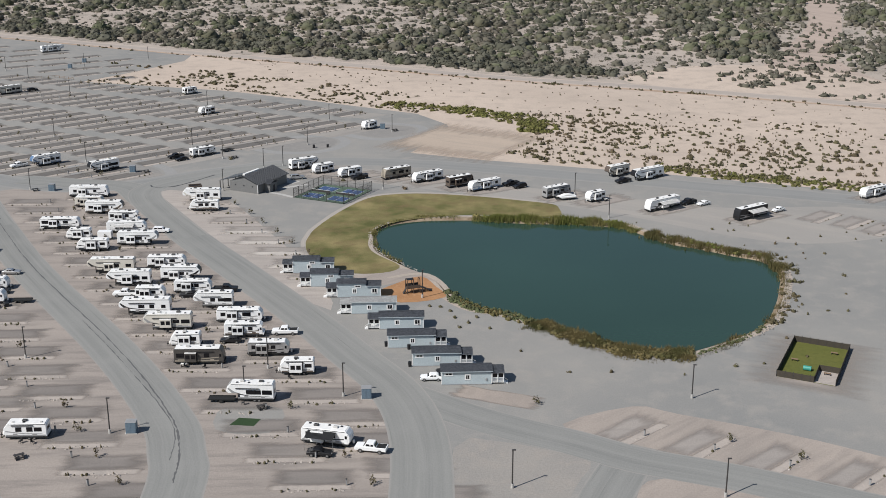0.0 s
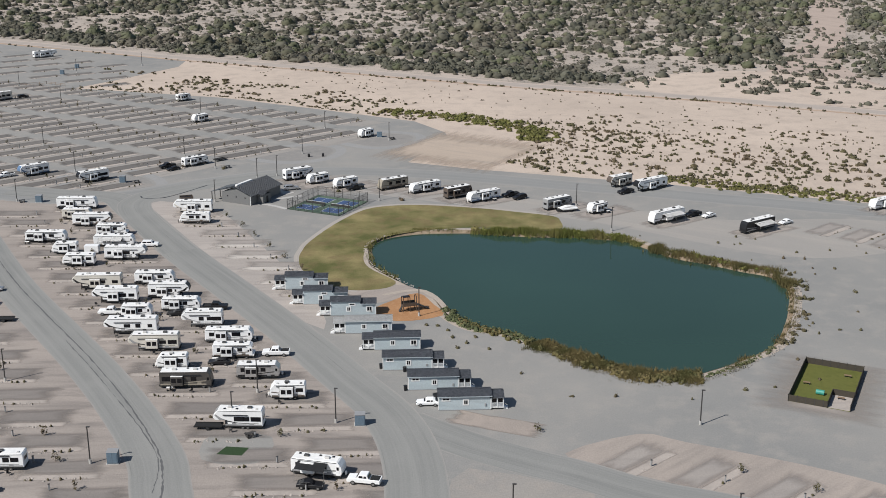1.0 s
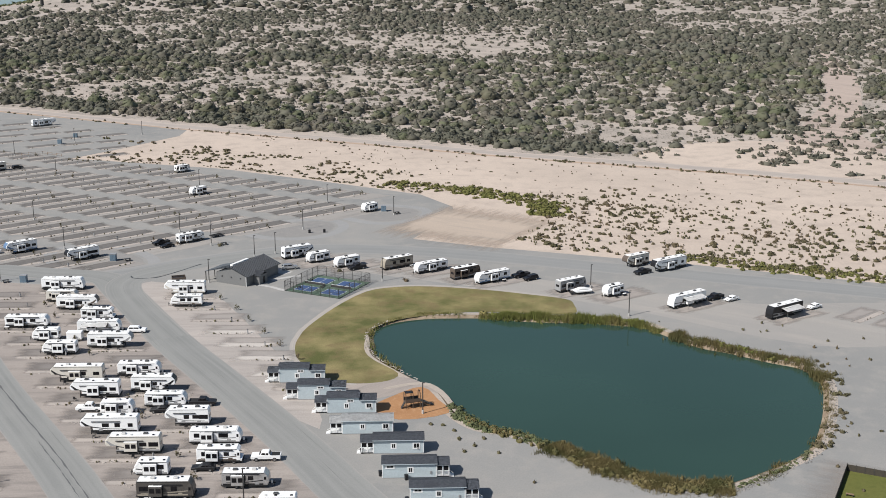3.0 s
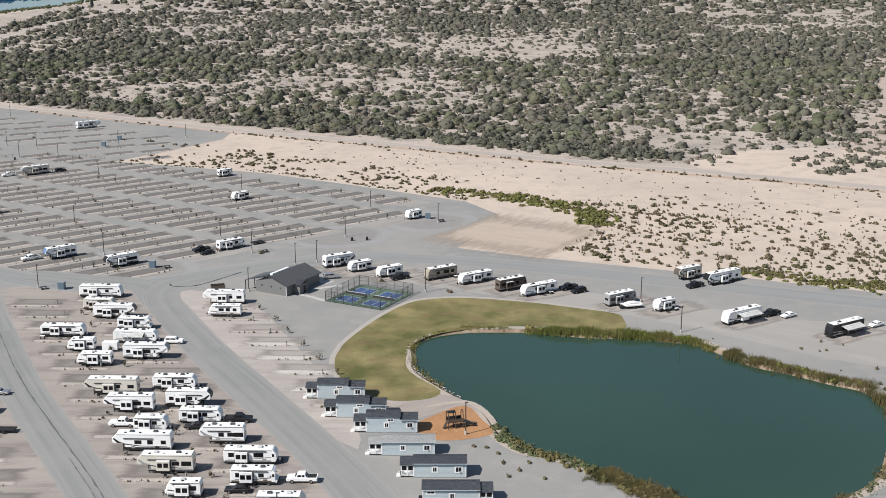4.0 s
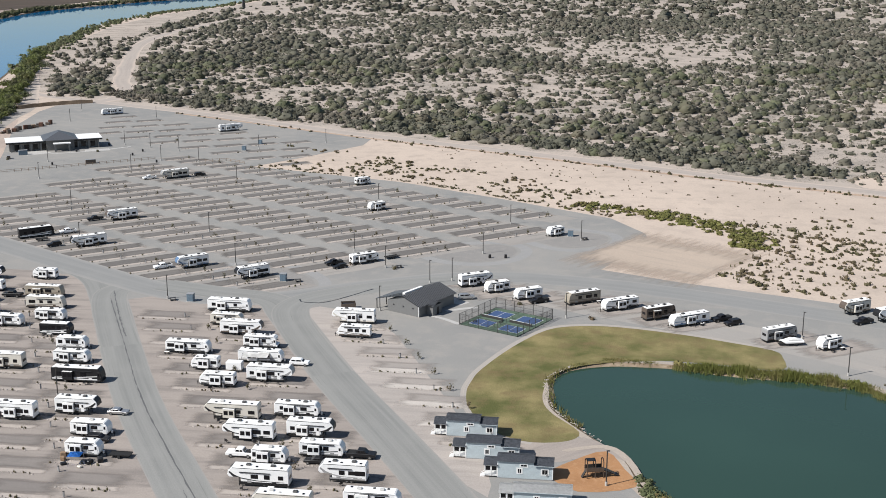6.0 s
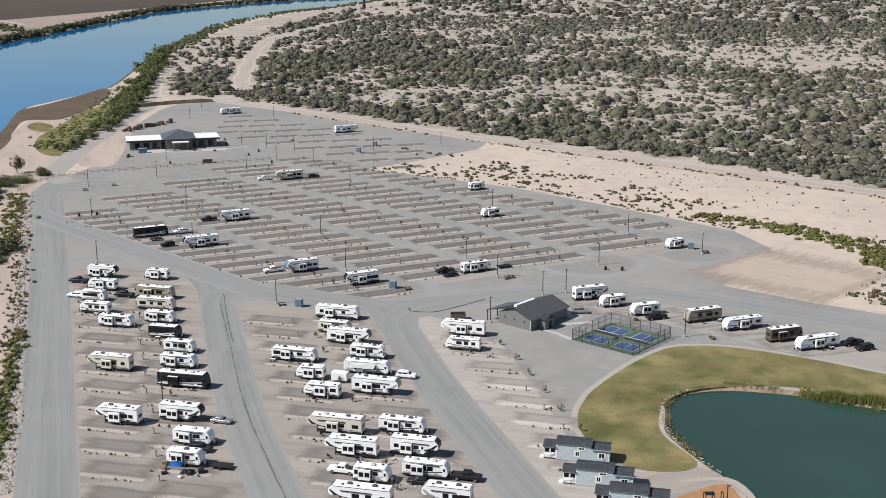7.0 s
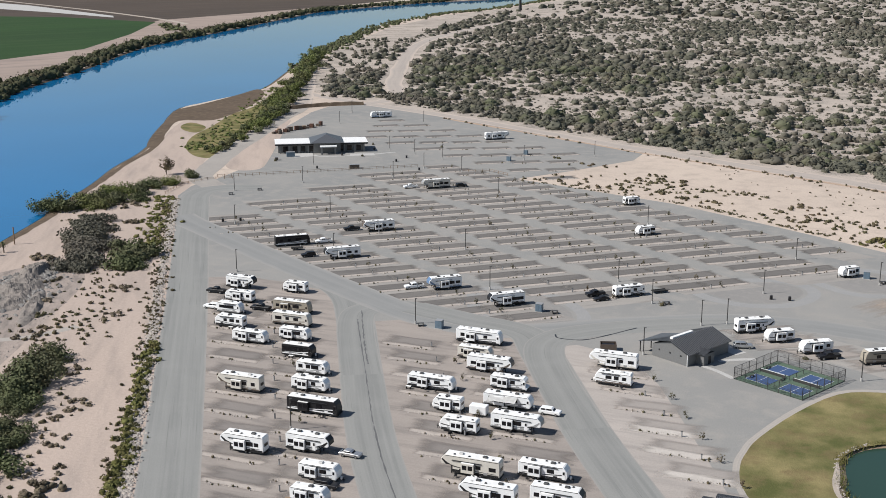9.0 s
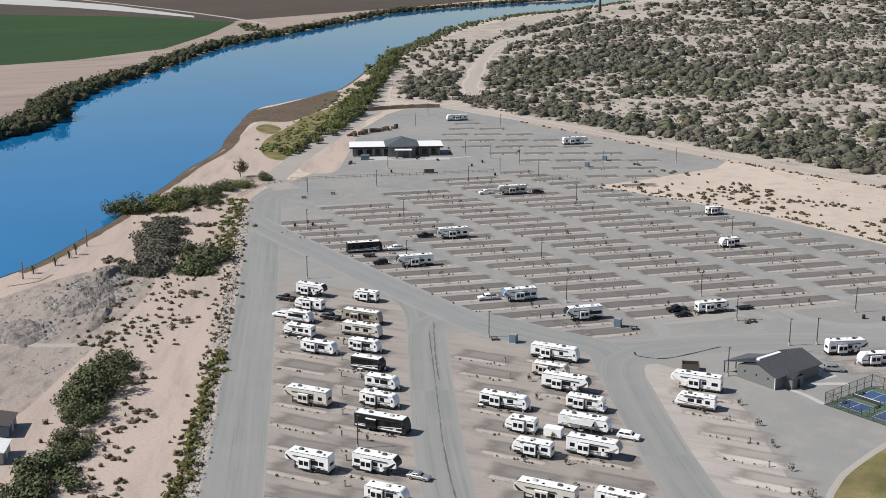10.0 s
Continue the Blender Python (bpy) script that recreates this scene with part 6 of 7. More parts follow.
def cottage(x, y, length, porch_left, roof_mat, lofted, label):
    L, D = length / 2 - 0.3, 3.7
    ob = thing("cottage", pose(x, y, 0.05, 0, 0, 4), label, "cottage", "row of cottages by the pond")
    p = 2.5
    x0, x1 = (-L + p, L) if porch_left else (-L, L - p)
    part("wall", box(x0, x1, 0, D, 0.15, 3.05), M_SIDING, ob, "blue-grey lap siding")
    for k in range(11):
        z = 0.4 + k * 0.24
        part("siding_board", profile([(x0 - 0.01, z), (x1 + 0.01, z), (x1 + 0.01, z + 0.02), (x0 - 0.01, z + 0.02)], -0.02, 0.0), M_SIDING, ob)
    part("skirting", box(x0 + 0.03, x1 - 0.03, 0.03, D - 0.03, 0.0, 0.2), M_GREY, ob)
    bm = bmesh.new()
    loft = lofted
    r0, r1 = (x0 + (x1 - x0) * 0.66 if loft else x0 - 0.25), x1 + 0.25
    v = [bm.verts.new(q) for q in ((r0, -0.35, 3.0), (r1, -0.35, 3.0), (r1, D / 2, 3.6), (r0, D / 2, 3.6), (r0, D + 0.35, 3.0), (r1, D + 0.35, 3.0))]
    bm.faces.new((v[0], v[1], v[2], v[3]))
    bm.faces.new((v[3], v[2], v[5], v[4]))
    bmesh.ops.solidify(bm, geom=bm.faces, thickness=0.12)
    part("roof", bm, roof_mat, ob, "shingle roof")
    for gx in (x0, x1):
        part("gable", profile([(0, 3.04), (D, 3.04), (D / 2, 3.52)], gx - 0.04, gx + 0.04), M_SIDING, ob).matrix_local = Matrix.Translation((gx, 0, 0)) @ Matrix.Rotation(radians(90), 4, "Z") @ Matrix.Translation((0, 0, 0)) @ Matrix.Translation((0, -gx, 0))
    part("eave_trim", box(r0, r1, -0.4, -0.36, 2.9, 3.01), M_SIDING, ob)
    mids = [(x0 + (x1 - x0) * (0.40 if porch_left else 0.52), 0.32, 1.3, 2.1), (x0 + (x1 - x0) * (0.86 if porch_left else 0.14), 0.5 if porch_left else 0.6, 1.25 if porch_left else 2.2, 2.15 if porch_left else 2.55), (x0 + (x1 - x0) * (0.86 if porch_left else 0.14), 0.0, 0, 0)]
    for wx, hw, z0, z1 in mids:
        if hw:
            fr = part("window", box(wx - hw - 0.27, wx + hw + 0.27, -0.06, -0.005, z0 - 0.25, z1 + 0.25), M_TRIM, ob, "white window frame")
            part("pane", box(wx - hw, wx - 0.04, -0.075, -0.055, z0, z1), M_GLASS, fr)
            part("pane", box(wx + 0.04, wx + hw, -0.075, -0.055, z0, z1), M_GLASS, fr)
    for cx in (x0, x1):
        part("corner_trim", box(cx - 0.08, cx + 0.08, -0.03, 0.06, 0.2, 3.0), M_TRIM, ob)
    # porch
    px0, px1 = (-L, x0) if porch_left else (x1, L)
    part("deck", box(px0, px1, 0.1, D - 0.1, 0.35, 0.5), M_TRIM, ob)
    pr = bmesh.new()
    v = [pr.verts.new(q) for q in ((px0 - 0.2, -0.3, 2.62), (px1 + 0.1, -0.3, 2.62), (px1 + 0.1, D / 2, 3.3), (px0 - 0.2, D / 2, 3.3), (px0 - 0.2, D + 0.3, 2.62), (px1 + 0.1, D + 0.3, 2.62))]
    pr.faces.new((v[0], v[1], v[2], v[3]))
    pr.faces.new((v[3], v[2], v[5], v[4]))
    bmesh.ops.solidify(pr, geom=pr.faces, thickness=0.1)
    part("porch_roof", pr, roof_mat, ob)
    part("porch_beam", box(px0, px1, 0.02, 0.14, 2.4, 2.6), M_TRIM, ob)
    outer = px0 + 0.1 if porch_left else px1 - 0.1
    for qx, qy in ((px0 + 0.1, 0.1), ((px0 + px1) / 2, 0.1), (px1 - 0.1, 0.1), (outer, D / 2), (outer, D - 0.1)):
        part("porch_post", box(qx - 0.09, qx + 0.09, qy - 0.09, qy + 0.09, 0.4, 2.6), M_TRIM, ob)
    for z in (0.6, 1.35):
        part("rail", box(px0 + 0.1, px1 - 0.1, 0.07, 0.13, z, z + 0.08), M_TRIM, ob)
    for k in range(14):
        bx = px0 + 0.15 + k * (p - 0.3) / 13
        part("baluster", box(bx - 0.03, bx + 0.03, 0.08, 0.12, 0.6, 1.4), M_TRIM, ob)
    part("porch_door", box((px1 if porch_left else px0) - 0.05, (px1 if porch_left else px0) + 0.05, 1.5, 2.4, 0.5, 2.5), M_TRIM, ob)
    sx = -1 if porch_left else 1
    for k in range(3):
        ex_ = (px0 if porch_left else px1) + sx * (0.15 + 0.28 * k)
        part("step", box(ex_ - 0.15, ex_ + 0.15, 0.3, 1.5, 0.0, 0.38 - 0.12 * k), M_TRIM, ob)
    part("stair_rail", profile([(ex_, 0.9), (px0 if porch_left else px1, 1.4), (px0 if porch_left else px1, 1.32), (ex_, 0.82)], 0.26, 0.32), M_TRIM, ob)
    part("meter_box", box(x1 - 1.2, x1 - 0.9, -0.14, 0.0, 0.9, 1.4), M_GREY, ob)
    # added dark panels between the posts imitate the shaded porch inside
    for qx in ((px0 * 0.75 + px1 * 0.25), (px0 * 0.25 + px1 * 0.75)):
        part("screen", box(qx - 0.48, qx + 0.48, 0.16, 0.19, 1.45, 2.38), M_GLASS, ob, "dark panel standing in for the porch's inner shade")
    if loft:
        lx0, lx1 = x0 + 0.01, x0 + (x1 - x0) * 0.66
        part("loft_wall", box(lx0, lx1, 0.004, D - 0.004, 3.0, 3.6), M_SIDING, ob)
        lb = bmesh.new()
        v = [lb.verts.new(q) for q in ((lx0 - 0.2, -0.3, 3.55), (lx1 + 0.2, -0.3, 3.55), (lx1 + 0.2, D / 2, 4.1), (lx0 - 0.2, D / 2, 4.1), (lx0 - 0.2, D + 0.3, 3.55), (lx1 + 0.2, D + 0.3, 3.55))]
        lb.faces.new((v[0], v[1], v[2], v[3]))
        lb.faces.new((v[3], v[2], v[5], v[4]))
        bmesh.ops.solidify(lb, geom=lb.faces, thickness=0.12)
        part("loft_roof", lb, roof_mat, ob)
        fr = part("window", box(lx1 - 2.7, lx1 - 1.1, -0.06, -0.002, 2.45, 3.2), M_TRIM, ob, "white window frame")
        part("pane", box(lx1 - 2.45, lx1 - 1.94, -0.075, -0.055, 2.66, 2.99), M_GLASS, fr)
        part("pane", box(lx1 - 1.86, lx1 - 1.35, -0.075, -0.055, 2.66, 2.99), M_GLASS, fr)
    return ob


HOMES = [(-24.8, 228.1, 13.4), (-18.9, 218, 13.5), (-11.5, 210.6, 13.5), (-7, 199.7, 13.4), (-0, 190.4, 12.9), (5.3, 179.8, 13.2), (11, 170.2, 13), (17.3, 161.1, 13.1)]
for i, (x, y, length) in enumerate(HOMES):
    cottage(x, y, length, i < 5, M_SHINGLE2 if i == 3 else M_SHINGLE, i < 3, "blue-grey park cottage with " + ("pale grey roof" if i == 3 else "charcoal roof") + " and white porch")
for x, y in [(3.5, 179.5), (-1.5, 181.0), (4.2, 170.3), (-6, 191)]:
    ob = thing("waste_bin", pose(x, y - 0.5, 0.05), "dark wheeled waste bin beside a cottage", "bin", "bins")
    part("bin_body", drum(0, 0, 0.5, 0.32, 1.0, "Z", 8, 0.38), M_DARK, ob)
    part("lid", drum(0, 0, 1.03, 0.4, 0.08, "Z", 8), M_DARK, ob)

# ---- wash house ----
ob = thing("wash_house", pose(-51, 304, 0.05, 0, 0, 65), "grey metal building with dark standing-seam gable roof", "building")
Lw, Dw = 16.0, 11.0
part("wall", box(0, Lw, 0, Dw, 0, 3.1), M_BLDG, ob)
for gx in (0.0, Lw):
    g = part("gable", profile([(0, 3.1), (Dw, 3.1), (Dw / 2, 5.1)], -0.06, 0.06), M_BLDG, ob)
    g.matrix_local = Matrix.Translation((gx + (0.061 if gx == 0 else -0.061), 0, 0)) @ Matrix.Rotation(radians(90), 4, "Z")
bm = bmesh.new()
v = [bm.verts.new(q) for q in ((-0.6, -0.7, 2.95), (Lw + 0.6, -0.7, 2.95), (Lw + 0.6, Dw / 2, 5.25), (-0.6, Dw / 2, 5.25), (-0.6, Dw + 4.2, 2.75), (Lw * 0.55, Dw + 4.2, 2.75), (Lw * 0.55, Dw / 2, 5.25), (Lw + 0.6, Dw + 0.7, 2.95), (Lw * 0.55, Dw + 0.7, 2.95))]
bm.faces.new((v[0], v[1], v[2], v[6], v[3]))
bm.faces.new((v[3], v[6], v[8], v[5], v[4]))
bm.faces.new((v[6], v[2], v[7], v[8]))
bmesh.ops.solidify(bm, geom=bm.faces, thickness=0.14)
part("roof", bm, M_SEAM, ob, "dark standing-seam metal roof")
slope = math.atan2(2.3, Dw / 2 + 0.7)
for k in range(27):
    sx = -0.4 + k * 0.64
    rib = part("roof_seam", box(sx - 0.04, sx + 0.04, 0, (Dw / 2 + 0.7) / math.cos(slope), 0.0, 0.11), M_RIB, ob)
    rib.matrix_local = Matrix.Translation((0, -0.7, 3.09)) @ Matrix.Rotation(slope, 4, "X")
part("ridge_skylight", box(1.5, 9.5, Dw / 2 + 0.5, Dw / 2 + 1.4, 4.9, 5.5), M_ROOFW, ob, "white raised skylight strip")
part("porch_wall", box(3.2, 7.2, -2.2, 0, 0, 2.8), M_BLDG, ob, "projecting entrance bay")
pr = bmesh.new()
v = [pr.verts.new(q) for q in ((2.7, -2.7, 2.75), (5.2, -2.7, 3.75), (7.7, -2.7, 2.75), (2.7, 2.4, 2.75), (5.2, 2.4, 3.75), (7.7, 2.4, 2.75))]
pr.faces.new((v[0], v[1], v[4], v[3]))
pr.faces.new((v[1], v[2], v[5], v[4]))
bmesh.ops.solidify(pr, geom=pr.faces, thickness=0.12)
part("porch_roof", pr, M_SEAM, ob)
part("door", box(5.0, 6.0, -2.24, -2.19, 0.05, 2.1), M_DARK, ob)
part("downpipe", box(-0.12, 0.0, 0.1, 0.25, 0, 3.0), M_TRIM, ob)
for wy in (2.2, 5.5, 8.8):
    part("vent", box(-0.05, 0.02, wy - 0.2, wy + 0.2, 1.9, 2.3), M_DARK, ob)
for qx in (0.0, 4.2, 8.2):
    part("canopy_post", box(qx - 0.1, qx + 0.1, Dw + 3.7, Dw + 3.9, 0, 2.75), M_STEEL, ob)
sheet("path_slab", [[(-53, 324), (-50, 327.5), (-40, 320), (-42, 317)]], 0.09, M_CONC, label="pale concrete apron", category="paving")
ribbon("path_slab", [(-48, 306), (-44, 304), (-39.5, 300.5)], 1.4, 0.09, M_CONC, "pale concrete path to the courts", "paving")
ribbon("path_slab", [(-45, 311), (-41, 314), (-37, 316)], 1.6, 0.092, M_CONC, "pale concrete path beside the wash house", "paving")
ribbon("edging", [(-88, 314), (-86.4, 311.6), (-82.5, 311.8), (-78.3, 314.4), (-70, 327.9)], 0.4, 0.12, M_DARK, "dark kerb line round a planted island", "kerb", wob=0.1)

# ---- game courts ----
ob = thing("game_courts", pose(-27.4, 304.8, 0.05, 0, 0, 66), "fenced green game courts with four blue playing areas", "sports court")
part("surface", box(-9, 9, -9, 9, 0, 0.06), M_COURTG, ob)
for cx in (-1, 1):
    for cy in (-4.45, 4.45):
        a0, a1 = sorted((cx * 2.13, cx * 6.75))
        part("court_line", box(a0 - 0.08, a1 + 0.08, cy - 3.1, cy + 3.1, 0.06, 0.066), M_LINE, ob)
        for b0, b1 in ((-3.0, -0.05), (0.05, 3.0)):
            part("blue_court", box(a0, a1, cy + b0, cy + b1, 0.066, 0.072), M_COURTB, ob)
for cy in (-4.45, 4.45):
    net = part("net", box(-0.02, 0.02, cy - 3.3, cy + 3.3, 0.1, 0.82), M_STEEL, ob)
    part("net_tape", box(-0.05, 0.05, cy - 3.3, cy + 3.3, 0.82, 0.88), M_LINE, net, "white net tape")
    for b in (-3.35, 3.35):
        part("net_post", box(-0.06, 0.06, cy + b - 0.06, cy + b + 0.06, 0.06, 1.0), M_STEEL, net)
part("divider_rail", box(-9, 9, -0.04, 0.04, 1.0, 1.08), M_STEEL, ob)
for k in range(7):
    part("divider_post", box(-9 + 3 * k - 0.05, -9 + 3 * k + 0.05, -0.05, 0.05, 0.06, 1.05), M_STEEL, ob)
for k in range(7):
    d = -9 + 3 * k
    for qx, qy in ((d, -9), (d, 9), (-9, d), (9, d)):
        part("fence_post", box(qx - 0.06, qx + 0.06, qy - 0.06, qy + 0.06, 0, 3.0), M_STEEL, ob)
for z in (0.1, 1.5, 2.95):
    for b in ((-9, 9, -9.03, -8.97), (-9, 9, 8.97, 9.03), (-9.03, -8.97, -9, 9), (8.97, 9.03, -9, 9)):
        part("fence_rail", box(*b, z, z + 0.06), M_STEEL, ob)
bm = bmesh.new()
for k in range(60):
    d = -9 + k * 0.3
    for qx, qy in ((d, -9), (d, 9), (-9, d), (9, d)):
        box(qx - 0.012, qx + 0.012, qy - 0.012, qy + 0.012, 0.1, 2.95, 0, bm)
part("chain_link", bm, M_STEEL, ob, "thin dark chain-link mesh")
for cx, cy in ((-5, 6.8), (3, 7.6), (-1.5, 0.8)):
    ob2 = thing("bench", pose(-27.4, 304.8, 0.11, 0, 0, 66) @ pose(cx, cy, 0), "dark metal bench beside the courts", "bench", "benches")
    part("seat", box(-0.8, 0.8, -0.2, 0.2, 0.4, 0.46), M_STEEL, ob2)
    part("leg", box(-0.7, -0.62, -0.18, 0.18, 0, 0.4), M_STEEL, ob2)
    part("leg", box(0.62, 0.7, -0.18, 0.18, 0, 0.4), M_STEEL, ob2)

# ---- office ----
ob = thing("office_building", pose(-284, 536, 0.05, 0, 0, 33), "dark office building with white flat wings and a hipped centre roof", "building")
part("wall", box(-23, 19, -5.5, 7, 0, 4.3), M_BLDG, ob)
part("wing_roof", box(-24.5, -5, -7.5, 8.5, 4.4, 4.8), M_ROOFW, ob, "white flat wing roof")
part("wing_roof", box(6, 20.5, -7.5, 8.5, 4.4, 4.8), M_ROOFW, ob, "white flat wing roof")
for rx0, rx1 in ((-24.5, -5), (6, 20.5)):
    part("fascia", box(rx0, rx1, -7.56, -7.48, 3.9, 4.6), M_DARK, ob)
part("centre_wall", box(-6, 7, -8.5, 8, 0, 5.2), M_BLDG, ob)
bm = bmesh.new()
v = [bm.verts.new(q) for q in ((-7.6, -10.2, 5.1), (8.6, -10.2, 5.1), (8.6, 9.2, 5.1), (-7.6, 9.2, 5.1), (0.5, -2.5, 8.4), (0.5, 1.5, 8.4))]
for f in ((0, 1, 4), (1, 2, 5, 4), (2, 3, 5), (3, 0, 4, 5), (3, 2, 1, 0)):
    bm.faces.new([v[i] for i in f])
part("hip_roof", bm, M_SEAM, ob, "dark hipped metal roof")
part("entrance_roof", box(-3, 5, -13.5, -9.5, 3.6, 4.0), M_ROOFW, ob)
for qx in (-2.2, 4.2):
    part("entrance_pier", box(qx - 0.4, qx + 0.4, -13.2, -12.4, 0, 3.6), M_BLDG, ob)
for qx in (-22, -17.5, -13, -8.5, 9, 14, 18.5):
    part("pier", box(qx - 0.35, qx + 0.35, -7.2, -6.5, 0, 4.4), M_BLDG, ob)
for qx in (-19.5, -15, -11, -7, 7.5, 11.5, 16):
    w_ = part("window", box(qx - 1.1, qx + 1.1, -5.56, -5.5, 0.6, 3.2), M_GLASS, ob)
sheet("office_yard", [smooth_loop([(-312, 492), (-330, 535), (-348, 587), (-354, 618), (-339, 588), (-317, 545), (-298, 508), (-286, 480), (-297, 474)], 4)], 0.06, M_RIVERSAND, label="pale sandy yard beside the office", category="bare soil")
sheet("path_slab", [[(-294, 520), (-286, 527), (-280, 519), (-287, 512)]], 0.088, M_CONC, label="pale concrete apron before the office", category="paving")
sheet("path_slab", [[(-268, 532), (-258, 538), (-255, 533), (-265, 527)]], 0.088, M_CONC, label="pale concrete apron beside the office", category="paving")
for i, (x, y) in enumerate([(-269, 526), (-262, 546), (-263, 492), (-238, 533), (-219, 507), (-238, 522), (-241, 386), (-236, 390), (-42, 369), (-37, 370)]):
    ob = thing("waste_barrel", pose(x, y, 0.05, 0, 0, 40 * i), "dark lidded waste barrel on gravel", "barrel", "waste barrels")
    part("drum", drum(0, 0, 0.55, 0.45, 1.1, "Z", 10, 0.42), M_DARK, ob)
    part("lid", drum(0, 0, 1.16, 0.47, 0.12, "Z", 10, 0.3), M_STEEL, ob)
for i, (x, y) in enumerate([(-270, 560), (-259, 528), (-290, 500), (-235, 567), (-69, 350), (-26, 321), (-5, 311)]):
    bushes("planted_shrub", rng, np.array([x]), np.array([y]), np.array([0.8]), np.array([1.1]), 70, M_SAGE, "small dark planted shrub on gravel", leaf=0.28, kind="")
ribbon("path_slab", [(-282, 522), (-276, 520), (-262, 530), (-250, 545)], 1.6, 0.09, M_CONC, "pale concrete path before the office", "paving")
for i in range(22):
    f = i / 21
    x, y = -334 + 7 * f + rng.normal() * 1.2, 570 + 33 * f + rng.normal() * 1.5
    o2 = thing("storage_crate", pose(x, y, 0.05, 0, 0, float(rng.uniform(0, 90))), "rust-red stored equipment behind the office", "equipment", "stored equipment")
    part("crate_body", box(-1.1, 1.1, -0.7, 0.7, 0, float(rng.uniform(0.9, 2.3)), 0.06), (M_BROWN, M_RUST, M_BROWN, M_WOOD, M_RUST)[i % 5], o2)
for x, y, l, h_, m_, w_ in [(-290, 513.5, 4.0, 2.2, M_SHED, "steel-blue container beside the office"), (-247.7, 499, 4.4, 1.8, M_BROWN, "dark brown fenced enclosure"), (-291, 502.5, 1.4, 1.4, M_BROWN, "small brown utility box")]:
    o2 = thing("container", pose(x, y, 0.05, 0, 0, 35), w_, "container", "containers")
    part("container_body", box(-l / 2, l / 2, -1, 1, 0, h_, 0.04), m_, o2)
    part("lid", box(-l / 2 - 0.05, l / 2 + 0.05, -1.05, 1.05, h_, h_ + 0.08), M_GREY, o2)

# ---- dog run ----
ob = thing("dog_run", pose(79.0, 167.0, 0.05, 0, 0, -24), "turf dog run with dark brown screened fence", "dog run")
DW, DD = 11.6, 20.5
SK = math.tan(radians(4))
part("turf", box(0, DW, 0, DD, 0, 0.05), M_TURF, ob)
part("gravel_pen", box(DW - 4.2, DW, 0.1, 6.5, 0.05, 0.075), M_PALE, ob)
for b in ((0, DW - 4.2, -0.03, 0.03), (0, DW, DD - 0.03, DD + 0.03), (-0.03, 0.03, 0, DD), (DW - 0.03, DW + 0.03, 0, DD), (DW - 4.23, DW - 4.17, 0, 6.5), (DW - 4.2, DW, 6.47, 6.53)):
    part("fence_screen", box(*b, 0.05, 1.35), M_FABRIC, ob)
for k in range(8):
    for qx, qy in ((0, k * DD / 7), (DW, k * DD / 7), (k * DW / 7, DD), (min(k * DW / 7, DW - 4.2), 0)):
        part("fence_post", box(qx - 0.06, qx + 0.06, qy - 0.06, qy + 0.06, 0, 1.5), M_STEEL, ob)
run = pose(79.0, 167.0, 0.1, 0, 0, -24)
o2 = thing("play_tunnel", run @ pose(5.2, 5.5, 0), "teal plastic dog tunnel on turf", "dog toy")
part("tube", drum(0, 0, 0.5, 0.5, 1.6, "X", 14), M_TEAL, o2)
for qx, qy in ((2.0, 9.5), (9.0, 16.5), (9.3, 4.8)):
    o2 = thing("bench", run @ pose(qx, qy, 0), "small weathered bench in the dog run", "bench", "benches")
    part("seat", box(-0.7, 0.7, -0.22, 0.22, 0.4, 0.5), M_WOOD, o2)
    part("leg", box(-0.6, -0.5, -0.2, 0.2, 0, 0.4), M_STEEL, o2)
    part("leg", box(0.5, 0.6, -0.2, 0.2, 0, 0.4), M_STEEL, o2)

# ---- playground ----
sheet("play_verge", [smooth_loop([(-14, 227), (-8, 228.5), (-1, 232.5), (4, 229), (8, 222.5), (3, 225.5), (-4, 220), (-11, 219)], 3)], 0.058, M_SOUTH, label="pale tan trodden soil beside the playground", category="bare soil")
sheet("mulch", [smooth_loop([(-6, 214), (-2, 221), (4, 226.5), (8, 219), (10.5, 211.5), (0, 207.5)], 3)], 0.09, M_MULCH, label="orange-brown playground mulch", category="mulch")
ob = thing("playground_tower", pose(2.5, 214.5, 0.1, 0, 0, 20), "dark brown play tower with slides", "play structure")
for qx in (-1.6, 0.0, 1.6):
    for qy in (-0.8, 0.8):
        part("post", box(qx - 0.08, qx + 0.08, qy - 0.08, qy + 0.08, 0, 3.0), M_BROWN, ob)
part("platform", box(-1.7, 1.7, -0.9, 0.9, 1.3, 1.42), M_BROWN, ob)
for qx in (-1.6, 0.0, 1.6):
    for k in range(8):
        a0, a1 = math.pi * k / 8, math.pi * (k + 1) / 8
        y0, z0, y1, z1 = -0.8 * math.cos(a0), 3.0 + 0.7 * math.sin(a0), -0.8 * math.cos(a1), 3.0 + 0.7 * math.sin(a1)
        seg = part("hoop", box(qx - 0.07, qx + 0.07, 0, math.hypot(y1 - y0, z1 - z0) + 0.03, -0.06, 0.06), M_DARK, ob)
        seg.matrix_local = Matrix.Translation((0, y0, z0)) @ Matrix.Rotation(math.atan2(z1 - z0, y1 - y0), 4, "X")
for side in (-0.85, 0.85):
    part("guard_panel", box(-1.6, 1.6, side - 0.04, side + 0.04, 1.45, 2.15), M_STEEL, ob)
part("canopy", box(-1.5, 0.0, -0.7, 0.7, 3.45, 3.55, 0.04), M_DARK, ob)
